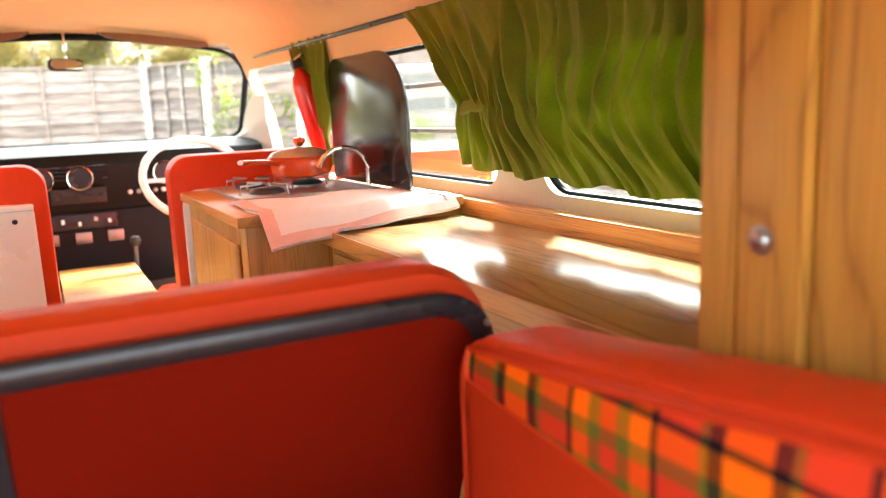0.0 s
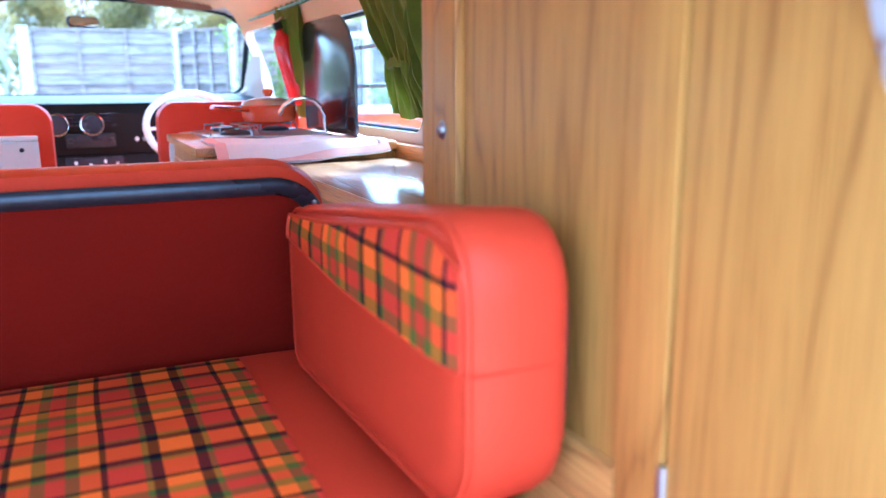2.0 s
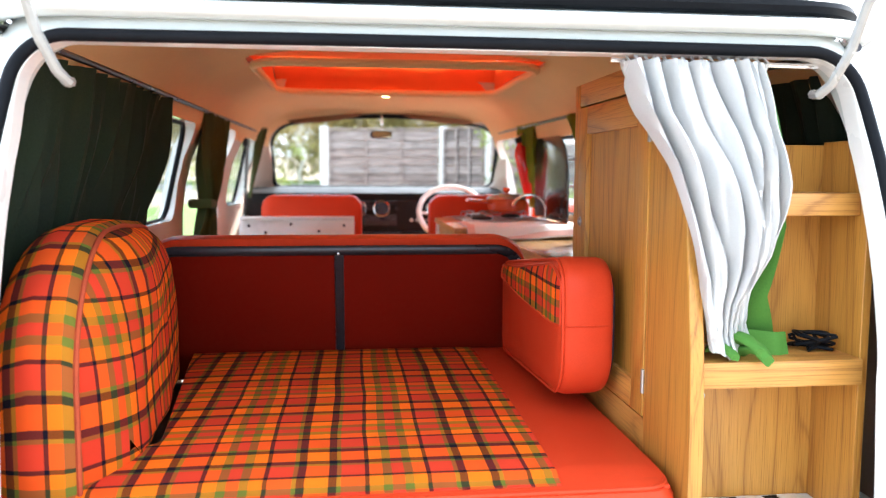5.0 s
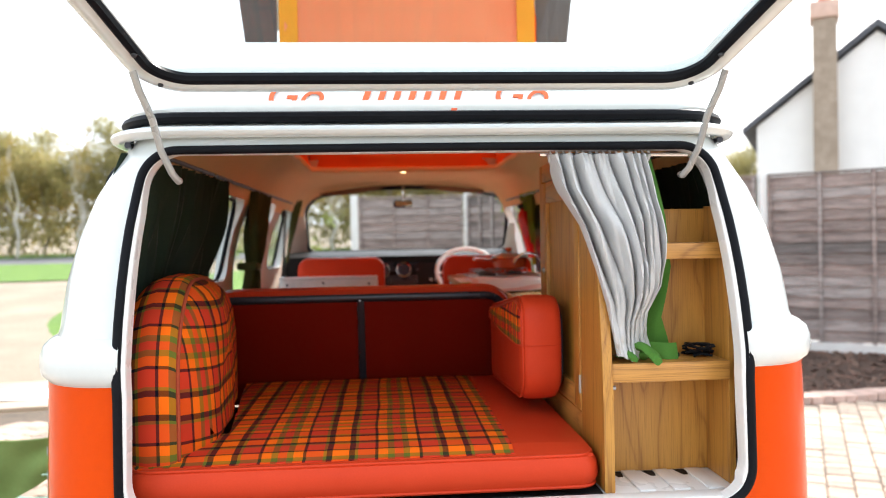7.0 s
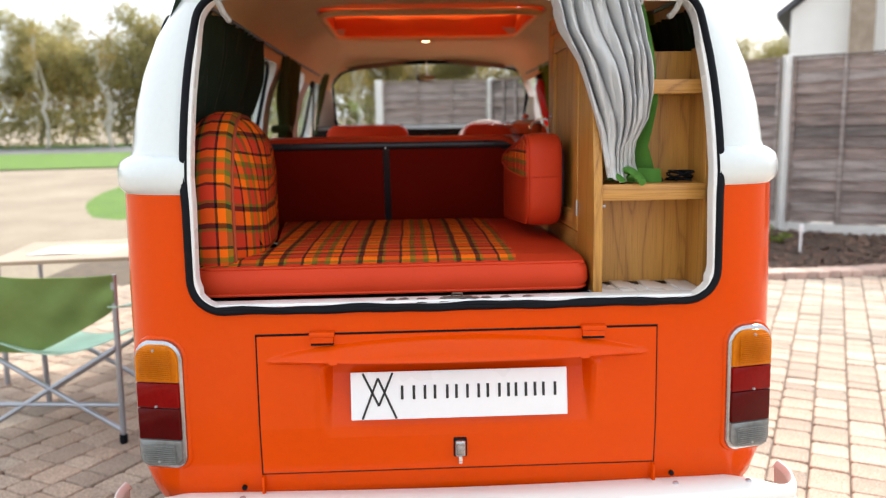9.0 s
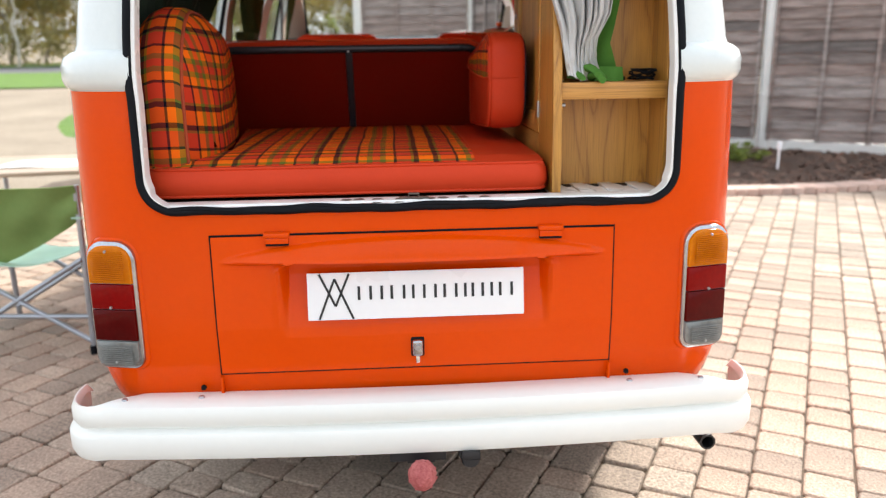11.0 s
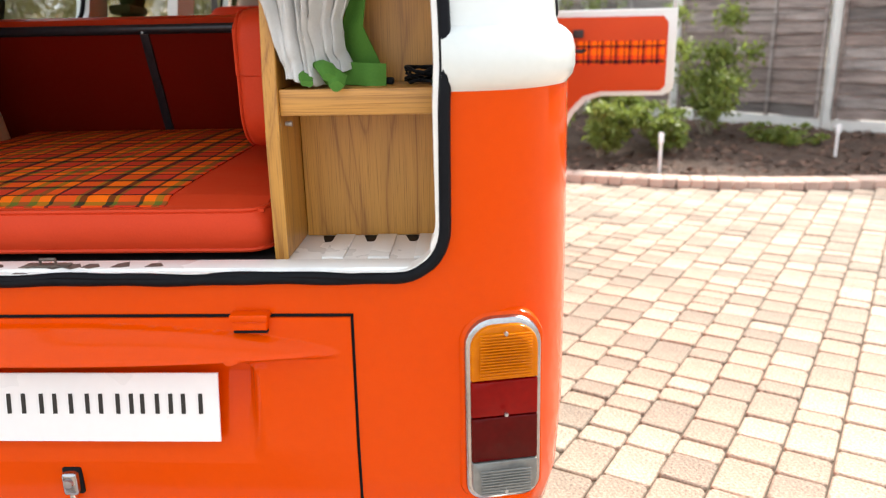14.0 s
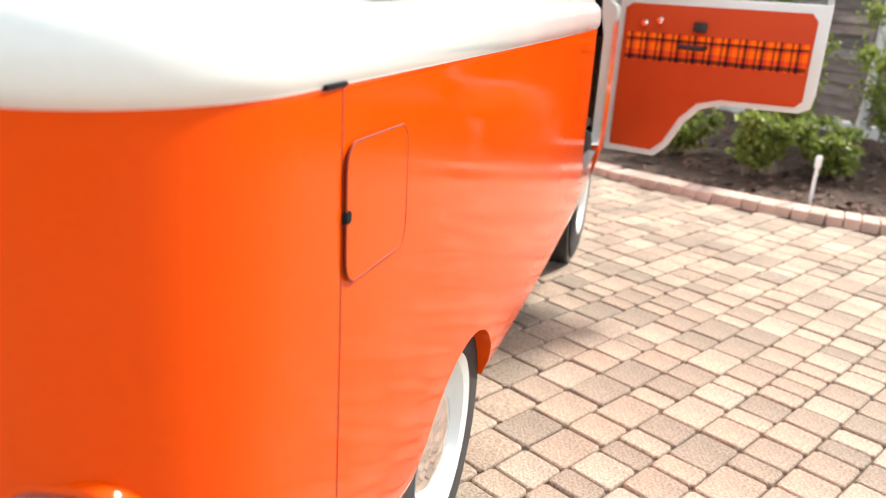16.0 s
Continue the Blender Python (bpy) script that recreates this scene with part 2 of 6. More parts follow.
TOWEL_CLOTH = surface("white_towel_cotton", (0.72, 0.72, 0.71), (0.82, 0.82, 0.81), 0.9, 6, 300, 0.3)
GREEN_HEM = surface("grass_green_cloth", (0.05, 0.17, 0.015), (0.09, 0.25, 0.03), 0.8, 8, 300, 0.25, through_light=0.15)
CANVAS = surface("orange_canvas", (0.80, 0.11, 0.012), (0.88, 0.15, 0.022), 0.9, 5, 300, 0.15, through_light=0.4)
# paler copy of the canvas: sunlight on the outer rear wall put into its colour
SUNLIT_CANVAS = surface("sunlit_canvas", (0.86, 0.30, 0.13), (0.92, 0.38, 0.19), 0.9, 5, 300, 0.15, through_light=0.35)
CANVAS_EDGE = surface("yellow_orange_tape", (0.85, 0.36, 0.02), (0.92, 0.44, 0.04), 0.9, 5, 300, 0.15, through_light=0.3)
GREY_VINYL = surface("dark_brown_pvc", (0.05, 0.035, 0.028), (0.10, 0.07, 0.055), 0.4, 12, 150, 0.1)
GLASS = glass("clear_glass", (0.95, 0.97, 0.96))
PLATE_WHITE = surface("plate_white", (0.82, 0.83, 0.84), (0.86, 0.87, 0.88), 0.3, 3, 60, 0.0)
INK = surface("black_ink", (0.008, 0.008, 0.009), (0.012, 0.012, 0.013), 0.35, 5, 60, 0.0)
ORANGE_INK = surface("orange_sign_vinyl", (0.80, 0.12, 0.03), (0.85, 0.15, 0.04), 0.4, 5, 60, 0.0)
AMBER = surface("amber_lens", (0.50, 0.125, 0.001), (0.66, 0.20, 0.004), 0.14, 14, 100, 0.1, spec=0.14)
BRIGHT_RED_LENS = surface("bright_red_lens", (0.16, 0.0015, 0.0015), (0.24, 0.003, 0.002), 0.12, 14, 100, 0.1, spec=0.14)
RED_LENS = surface("red_lens", (0.055, 0.001, 0.001), (0.095, 0.0015, 0.0015), 0.12, 14, 100, 0.1, spec=0.14)
CLEAR_LENS = surface("grey_ribbed_lens", (0.11, 0.115, 0.11), (0.22, 0.23, 0.22), 0.16, 14, 100, 0.1, coat=0.5)


# ---------------------------------------------------------------- mesh helpers
def part(name, bm, material, parent=None, label="", smooth=True, at=None):
    """Links a bmesh as one mesh object, under a thing or under a part."""
    me = bpy.data.meshes.new(name)
    bmesh.ops.recalc_face_normals(bm, faces=bm.faces)
    bm.to_mesh(me)
    bm.free()
    for k in material if isinstance(material, (list, tuple)) else [material]:
        me.materials.append(k)
    if smooth:
        me.polygons.foreach_set("use_smooth", [True] * len(me.polygons))
        me.set_sharp_from_angle(angle=radians(38))
    ob = new(name, me)
    if at is not None:
        ob.matrix_basis = at
    if parent:
        ob.parent = parent
    if label:
        ob["label"] = label
    return ob


def thing(name, label, category, group="", kind="", at=None):
    ob = new(name)
    ob.empty_display_size = 0.1
    if at is not None:
        ob.matrix_basis = at
    return tagged(ob, label, category, group, kind)


def box(lo, hi, bevel=0.004, seg=2, bm=None):
    bm = bm or bmesh.new()
    vs = [bm.verts.new((x, y, z)) for x in (lo[0], hi[0]) for y in (lo[1], hi[1]) for z in (lo[2], hi[2])]
    fs = [bm.faces.new([vs[i] for i in q]) for q in ((0, 1, 3, 2), (4, 6, 7, 5), (0, 4, 5, 1), (2, 3, 7, 6), (0, 2, 6, 4), (1, 5, 7, 3))]
    if bevel:
        es = {e for f in fs for e in f.edges}
        bmesh.ops.bevel(bm, geom=list(es), offset=bevel, segments=seg, profile=0.6, affect="EDGES")
    return bm


def loft(rings, closed=True, caps=True, bm=None):
    """A skin over rings of equally many points."""
    bm = bm or bmesh.new()
    vs = [[bm.verts.new(p) for p in r] for r in rings]
    n = len(rings[0])
    for a, b in zip(vs, vs[1:]):
        for i in range(n if closed else n - 1):
            j = (i + 1) % n
            bm.faces.new((a[i], a[j], b[j], b[i]))
    if caps and closed:
        bm.faces.new(vs[0][::-1])
        bm.faces.new(vs[-1])
    return bm


def tube(pts, r, n=8, closed=False, bm=None, flat=1.0, up=(0, 0, 1)):
    """A round (or flattened) bar along points."""
    pts = [Vector(p) for p in pts]
    rings = []
    for i, p in enumerate(pts):
        a = pts[(i - 1) % len(pts)] if closed or i else pts[0]
        b = pts[(i + 1) % len(pts)] if closed or i < len(pts) - 1 else pts[-1]
        d = (b - a).normalized()
        u = Vector(up)
        if abs(d.dot(u)) > 0.95:
            u = Vector((0, 1, 0)) if abs(d.y) < 0.9 else Vector((1, 0, 0))
        s = d.cross(u).normalized()
        w = s.cross(d)
        rings.append([p + s * r * math.cos(k * math.tau / n) + w * r * flat * math.sin(k * math.tau / n) for k in range(n)])
    if closed:
        rings.append(rings[0])
        b2 = loft(rings, True, False, bm)
        bmesh.ops.remove_doubles(b2, verts=b2.verts, dist=1e-5)
        return b2
    return loft(rings, True, True, bm)


def lathe(profile, axis="z", n=28, centre=(0, 0, 0), bm=None, ring_shape=False):
    """Turns (radius, height) pairs round an axis; ring_shape closes the profile on itself."""
    if ring_shape:
        profile = list(profile) + [profile[0]]
    rings = []
    for r, h in profile:
        ring = []
        for k in range(n):
            c, s = r * math.cos(k * math.tau / n), r * math.sin(k * math.tau / n)
            p = {"z": (c, s, h), "x": (h, c, s), "y": (c, h, s)}[axis]
            ring.append(Vector(p) + Vector(centre))
        rings.append(ring)
    out = loft(rings, True, not ring_shape, bm)
    if ring_shape:
        bmesh.ops.remove_doubles(out, verts=out.verts, dist=1e-6)
    return out


def outline(x0, x1, z0, z1, r, n=6):
    """A rounded rectangle; r is one radius or four (x0z0, x1z0, x1z1, x0z1)."""
    r = r if isinstance(r, (list, tuple)) else (r,) * 4
    out = []
    for (cx, cz, a0), q in zip(((x0, z0, 180), (x1, z0, 270), (x1, z1, 0), (x0, z1, 90)), r):
        q = max(q, 1e-4)
        ox, oz = cx + (q if cx == x0 else -q), cz + (q if cz == z0 else -q)
        for k in range(n + 1):
            a = radians(a0 + 90 * k / n)
            out.append((ox + q * math.cos(a), oz + q * math.sin(a)))
    return out


def plank(shape, lo, hi, axis="y", bevel=0.003):
    """A flat shape (pairs) extruded along an axis, with rounded edges."""
    cx, cz = sum(p[0] for p in shape) / len(shape), sum(p[1] for p in shape) / len(shape)

    def ring(d, inset):
        out = []
        for a, b in shape:
            v = Vector((a - cx, b - cz))
            v = v * (1 - inset / max(v.length, 1e-6))
            a, b = cx + v.x, cz + v.y
            out.append({"y": (a, d, b), "x": (d, a, b), "z": (a, b, d)}[axis])
        return out

    s = 1 if hi > lo else -1
    if bevel:
        rings = [ring(lo, bevel), ring(lo + s * bevel * 0.3, bevel * 0.3), ring(lo + s * bevel, 0)]
        rings += [ring(hi - s * bevel, 0), ring(hi - s * bevel * 0.3, bevel * 0.3), ring(hi, bevel)]
    else:
        rings = [ring(lo, 0), ring(hi, 0)]
    return loft(rings)


def sheet(f, nu, nv, bm=None):
    """An open surface f(u, v) for u, v in 0..1."""
    bm = bm or bmesh.new()
    vs = [[bm.verts.new(f(i / nu, j / nv)) for j in range(nv + 1)] for i in range(nu + 1)]
    for i in range(nu):
        for j in range(nv):
            bm.faces.new((vs[i][j], vs[i + 1][j], vs[i + 1][j + 1], vs[i][j + 1]))
    return bm


def cloth(f, nu, nv, thick=0.004):
    """A sheet with thickness."""
    bm = sheet(f, nu, nv)
    bmesh.ops.recalc_face_normals(bm, faces=bm.faces)
    bmesh.ops.solidify(bm, geom=bm.faces[:], thickness=thick)
    return bm


def cut(ob, cutters):
    """Takes the cutters' volumes out of a closed mesh."""
    for bm in cutters:
        me = bpy.data.meshes.new("cutter")
        bmesh.ops.recalc_face_normals(bm, faces=bm.faces)
        bm.to_mesh(me)
        bm.free()
        c = new("cutter", me)
        mod = ob.modifiers.new("cut", "BOOLEAN")
        mod.operation, mod.solver, mod.object = "DIFFERENCE", "EXACT", c
        bpy.context.view_layer.update()
        done = bpy.data.meshes.new_from_object(ob.evaluated_get(bpy.context.evaluated_depsgraph_get()))
        ob.modifiers.remove(mod)
        ob.data = done
        bpy.data.objects.remove(c)
    ob.data.polygons.foreach_set("use_smooth", [True] * len(ob.data.polygons))
    ob.data.set_sharp_from_angle(angle=radians(38))
    return ob


def dense(shape, step=0.02):
    """The same closed outline with more points along its straight runs."""
    out = []
    for a, b in zip(shape, shape[1:] + shape[:1]):
        n = max(1, int(math.dist(a, b) / step))
        out += [(a[0] + (b[0] - a[0]) * k / n, a[1] + (b[1] - a[1]) * k / n) for k in range(n)]
    return out


def sgn(v):
    return -1 if v < 0 else 1


def lerp_rows(rows, z):
    """Interpolates rows of (z, ...)."""
    if z <= rows[0][0]:
        return rows[0][1:]
    for a, b in zip(rows, rows[1:]):
        if z <= b[0]:
            t = (z - a[0]) / (b[0] - a[0])
            return tuple(p + (q - p) * t for p, q in zip(a[1:], b[1:]))
    return rows[-1][1:]


# ---------------------------------------------------------------- camper van: the shell
van = thing("camper_van", "orange and cream vintage camper van with its hatch open", "camper van")
REAR = [(0.36, 0.788, 0.010), (0.41, 0.806, -0.018), (0.47, 0.817, -0.034), (0.60, 0.824, -0.042), (0.85, 0.825, -0.035), (1.00, 0.825, -0.028), (1.155, 0.824, -0.020),
        (1.163, 0.824, -0.020), (1.167, 0.826, -0.024), (1.175, 0.831, -0.032), (1.190, 0.834, -0.037), (1.218, 0.833, -0.037), (1.236, 0.828, -0.031), (1.247, 0.818, -0.019), (1.253, 0.808, -0.008), (1.266, 0.804, -0.004), (1.29, 0.802, -0.001),
        (1.36, 0.795, 0.014), (1.45, 0.778, 0.040), (1.54, 0.749, 0.068), (1.60, 0.717, 0.088), (1.65, 0.690, 0.106), (1.68, 0.672, 0.122)]


def plan(hw, yr, yf, z, rx=0.20, ry=0.30, fx=0.30, fy=0.30, bow=0.034, e=2.25):
    """One level of the body: a long box with rounded corners and slightly bowed sides."""
    pts = []

    def corner(cx, cy, ax, ay, q0, k=12):
        for i in range(k + 1):
            a = radians(q0 + 90 * i / k)
            c, s = math.cos(a), math.sin(a)
            pts.append([cx + ax * sgn(c) * abs(c) ** (2 / e), cy + ay * sgn(s) * abs(s) ** (2 / e)])

    corner(-hw + rx, yr + ry, rx, ry, 180)
    for i in range(1, 24):
        pts.append([(-hw + rx) + 2 * (hw - rx) * i / 24, yr])
    corner(hw - rx, yr + ry, rx, ry, 270)
    for i in range(1, 30):
        pts.append([hw, yr + ry + (yf - fy - yr - ry) * i / 30])
    corner(hw - fx, yf - fy, fx, fy, 0)
    for i in range(1, 12):
        pts.append([(hw - fx) - 2 * (hw - fx) * i / 12, yf])
    corner(-hw + fx, yf - fy, fx, fy, 90)
    for i in range(1, 30):
        pts.append([-hw, yf - fy + (yr + ry - yf + fy) * i / 30])
    out = []
    for x, y in pts:
        b = bow * math.sin(math.pi * min(1, max(0, (y - yr) / (yf - yr)))) * (abs(x) / hw) ** 3
        out.append((x + sgn(x) * b, y, z))
    return out


def front_y(z):
    return lerp_rows([(0.36, 4.20), (0.6, 4.30), (1.0, 4.28), (1.2, 4.22), (1.45, 4.04), (1.68, 3.88), (1.8, 3.8)], z)[0]


FLAT = [r for r in REAR if not 1.164 < r[0] < 1.28]
rings = []
for z, hw, yr in REAR:
    level = []
    for x, y, q in plan(hw - 0.004, yr, front_y(z), z, 0.185, 0.235, bow=0.046):
        if y < yr + 0.235:
            k = 1 - min(1, max(0, (abs(x) - 0.600) / 0.055))
            y += (lerp_rows(FLAT, z)[1] - yr) * k * k * (3 - 2 * k)
        level.append((x, y, q))
    rings.append(level)
for z, hw, yr, yf in ((1.71, 0.66, 0.15, 3.90), (1.76, 0.62, 0.20, 3.885), (1.812, 0.55, 0.30, 3.86), (1.845, 0.42, 0.48, 3.8), (1.860, 0.2, 0.8, 3.6)):
    rings.append(plan(hw, yr, yf, z, 0.18, 0.25))
bm = loft(rings)
bmesh.ops.triangulate(bm, faces=[f for f in bm.faces if len(f.verts) > 4])
bm.faces.ensure_lookup_table()
for f in bm.faces:
    f.material_index = 1 if f.calc_center_median().z > 1.163 else 0
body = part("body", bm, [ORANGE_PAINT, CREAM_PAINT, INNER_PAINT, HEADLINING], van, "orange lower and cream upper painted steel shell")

inner = []
for z in (0.56, 0.7, 0.9, 1.1, 1.2, 1.3, 1.4, 1.5, 1.6):
    hw, yr = lerp_rows(REAR, z)
    if 1.15 < z < 1.3:
        hw, yr = 0.805, -0.01
    inner.append(plan(hw - 0.04, yr + 0.035, front_y(z) - 0.05, z, 0.17, 0.26))
for z, hw, yr, yf in ((1.655, 0.66, 0.15, 3.85), (1.71, 0.63, 0.19, 3.84), (1.765, 0.58, 0.27, 3.83), (1.805, 0.48, 0.40, 3.80), (1.822, 0.3, 0.7, 3.72)):
    inner.append(plan(hw, yr, yf, z, 0.18, 0.25))


def slab(shape, lo, hi, axis, index=1, taper=0.0):
    if taper:
        shape = [(a * (1 - taper * max(0, b - 1.1)), b) for a, b in shape]
    bm = plank(shape, lo, hi, axis, 0)
    for f in bm.faces:
        f.material_index = index
    return bm


hollow = loft(inner)
bmesh.ops.triangulate(hollow, faces=[f for f in hollow.faces if len(f.verts) > 4])
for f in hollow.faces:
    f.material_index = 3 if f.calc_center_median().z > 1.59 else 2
HALF = [(0.88, 0.621), (1.14, 0.622), (1.20, 0.625), (1.25, 0.624), (1.30, 0.622), (1.35, 0.620), (1.41, 0.617), (1.47, 0.612), (1.535, 0.604), (1.60, 0.594), (1.65, 0.585)]
APERTURE = [(a * lerp_rows(HALF, b)[0] / 0.62, b) for a, b in dense(outline(-0.62, 0.62, 0.893, 1.625, (0.075, 0.075, 0.060, 0.060), 10), 0.012)]
SCREEN = [(a, b - 0.15 * (a - 0.05) ** 2 * (b - 1.35) / 0.44) for a, b in dense(outline(-0.645, 0.755, 1.350, 1.792, (0.06, 0.06, 0.13, 0.13), 8), 0.05)]
openings = [hollow, slab(APERTURE, -0.3, 0.3, "y")]
WIN_R = [(0.36, 0.98), (1.06, 1.55), (1.72, 2.50)]
WIN_L = [(0.34, 0.96), (1.08, 1.87), (2.98, 3.52)]
for a, b in WIN_R:
    openings.append(slab(outline(a, b, 1.266, 1.60, 0.06), 0.5, 1.1, "x"))
for a, b in WIN_L:
    openings.append(slab(outline(a, b, 1.275, 1.62, 0.06), -1.1, -0.5, "x"))
openings.append(slab(outline(2.02, 2.76, 0.57, 1.64, 0.06), -1.1, -0.5, "x"))
openings.append(slab(outline(2.58, 3.50, 0.57, 1.63, (0.2, 0.06, 0.1, 0.06)), 0.6, 1.1, "x"))
openings.append(slab(SCREEN, 3.5, 4.6, "y", 2))
for y in (0.94, 3.36):
    for a, b in ((0.5, 1.1), (-1.1, -0.5)):
        openings.append(slab([(y + 0.285 * math.cos(k * math.tau / 40), 0.31 + 0.27 * math.sin(k * math.tau / 40)) for k in range(40)], a, b, "x", 0))
openings.append(slab(outline(-0.49, 0.49, 1.46, 2.42, 0.1), 1.6, 2.0, "z", 2))
openings.append(slab(outline(-0.335, 0.335, 0.565, 0.785, 0.02), -0.3, 0.2, "y", 0))
cut(body, openings)


def body_y(z):
    return lerp_rows(FLAT, z)[1]


# wheel housings, seals and flanges
for y in (0.94, 3.36):
    for s in (-1, 1):
        part("wheel_housing", lathe([(0.335, 0.0), (0.37, 0.0), (0.37, 0.26), (0.335, 0.26)], "x", 32, (s * 0.66 - 0.13, y, 0.34), None, True), BLACK, van)

loop = []
for a, b in APERTURE:
    n = Vector((a * 0.62, b - 1.25)).normalized()
    sag = 0.0009 * math.sin(a * 23) + 0.0007 * math.sin(a * 51 + 1) if b < 0.91 else 0.0008 * math.sin(b * 40)
    loop.append((a + n.x * 0.005, body_y(b) - 0.005, b + n.y * 0.006 + sag))
part("hatch_seal", tube(loop, 0.0091, 10, True, up=(0, 1, 0)), RUBBER, van, "black rubber seal round the rear opening")
flange = bmesh.new()
rows = []
for inset, dy in ((0.0, 0.004), (0.003, -0.005), (0.024, -0.005), (0.027, -0.001), (0.027, 0.030), (0.024, 0.030), (0.023, 0.0), (0.004, 0.0), (0.0, 0.004)):
    r = []
    for a, b in APERTURE:
        v = Vector((a * 0.62, b - 1.25))
        n = v.normalized()
        k = 0.22 if b < 0.93 else max(0.14, 0.48 - 0.3 * max(0, b - 1.5) / 0.1)
        r.append((a - n.x * inset * k, body_y(b) + dy, b - n.y * inset * k))
    rows.append(r)
loft(rows, True, False, flange)
bmesh.ops.remove_doubles(flange, verts=flange.verts, dist=1e-5)
part("opening_flange", flange, WHITE_PAINT, van, "chipped white painted steel flange of the opening", smooth=False)
lip = [(x, body_y(0.885) - 0.006 - 0.003 * math.sin(x * 17) * math.sin(x * 5), 0.8930 + 0.0020 * math.sin(x * 21) + 0.0010 * math.sin(x * 47)) for x in [-0.575 + 1.15 * k / 80 for k in range(81)]]
part("seal_lip", tube(lip, 0.0066, 8, up=(0, 1, 0)), RUBBER, van, "wavy perished lip of the rubber seal")
part("sill_strip", box((-0.588, -0.026, 0.880), (0.588, 0.020, 0.9030), 0.004), WHITE_PAINT, van, "chipped white painted sill")
# black strip in place of the shade between sill and mattress edge
part("sill_gasket", box((-0.60, 0.021, 0.872), (0.342, 0.050, 0.893), 0.003), RUBBER, van, "black strip drawn as the shaded gap under the mattress edge")
RUST = surface("rusted_bare_steel", (0.03, 0.025, 0.022), (0.20, 0.15, 0.12), 0.6, 60, 240, 0.4)
for k in range(9):
    cx = -0.16 + 0.04 * k + 0.012 * math.sin(k * 5)
    part("paint_chip", plank([(cx - 0.013, -0.020), (cx + 0.004, -0.024 + 0.005 * math.sin(k)), (cx + 0.016, -0.016), (cx + 0.007, 0.002 + 0.006 * math.sin(k * 2)), (cx - 0.008, -0.002)], 0.9029, 0.9035, "z", 0), RUST, van, "bare metal chip")
    if k in (2, 3, 5, 6):
        part("paint_chip", plank([(cx - 0.014, 0.8985), (cx + 0.003, 0.8955 + 0.002 * math.sin(k * 3)), (cx + 0.016, 0.8975), (cx + 0.006, 0.9005), (cx - 0.008, 0.9008)], body_y(0.9) - 0.0046, body_y(0.9) - 0.0041, "y", 0), RUST, van, "dark rusted chip")
catch = part("lock_catch", box((-0.035, -0.022, 0.9030), (0.035, -0.004, 0.9068), 0.0015), RUST, van, "worn bare metal lock catch on the sill")
part("catch_pin", tube([(-0.012, -0.012, 0.904), (-0.012, -0.012, 0.914), (0.012, -0.012, 0.914), (0.012, -0.012, 0.904)], 0.003, 6), RUST, catch)

gz = 1.668
g = plan(0.700, 0.096, 3.92, gz, 0.17, 0.24)
def behind(pts, limit=3.5):
    """The part of a closed level line behind a limit, as one open run."""
    ahead = [i for i, p in enumerate(pts) if p[1] >= limit]
    return pts[ahead[-1] + 1:] + pts[:ahead[0]]


part("rain_gutter", tube(behind(g), 0.023, 10, False, None, 0.55), CREAM_PAINT, van, "cream roof gutter")
g = plan(0.690, 0.115, 3.90, 1.700, 0.17, 0.24)
part("roof_gasket", tube(behind(g), 0.014, 8, False, None, 0.9), RUBBER, van, "thick black rubber gasket under the raised roof")

# raised roof: white moulding, canvas walls, lid
cap = loft([plan(hw, yr, yf, z, 0.17, 0.24) for z, hw, yr, yf in
            ((1.706, 0.685, 0.125, 3.9), (1.72, 0.690, 0.122, 3.9), (1.735, 0.686, 0.128, 3.9), (1.745, 0.678, 0.142, 3.89), (1.80, 0.660, 0.170, 3.88), (1.86, 0.635, 0.215, 3.84), (1.90, 0.60, 0.28, 3.6), (1.925, 0.55, 0.38, 3.5), (1.935, 0.45, 0.6, 3.2))])
roof = part("roof_moulding", cap, CREAM_PAINT, van, "white fibreglass pop-up roof moulding")
cut(roof, [slab(outline(-0.52, 0.52, 1.42, 2.46, 0.1), 1.5, 2.2, "z", 0), loft([plan(hw, yr, yf, z, 0.17, 0.24) for z, hw, yr, yf in ((1.6, 0.655, 0.18, 3.85), (1.80, 0.632, 0.22, 3.84), (1.86, 0.58, 0.3, 3.7), (1.90, 0.5, 0.5, 3.4))]), slab([(a, b - (0.15 if b < 1.5 else 0)) for a, b in SCREEN], 3.5, 4.6, "y", 0)])


def canvas_wall(a, b, top_out=0.0):
    (ax, ay), (bx, by) = a, b

    def f(u, v):
        x, y = ax + (bx - ax) * u, ay + (by - ay) * u
        n = Vector((by - ay, -(bx - ax))).normalized()
        w = 0.012 * math.sin(u * 17 + v * 5 + 2 * math.sin(v * 6)) * math.sin(math.pi * v) + 0.004 * math.sin(v * 23 + u * 9)
        k = max(0.0, 1 - v / 0.16)
        c = Vector((-x, 1.94 - y)).normalized() * 0.03 * k
        return (x + n.x * w + c.x, y + n.y * w + c.y, 1.805 + 0.715 * v)
    return sheet(f, 24, 16)


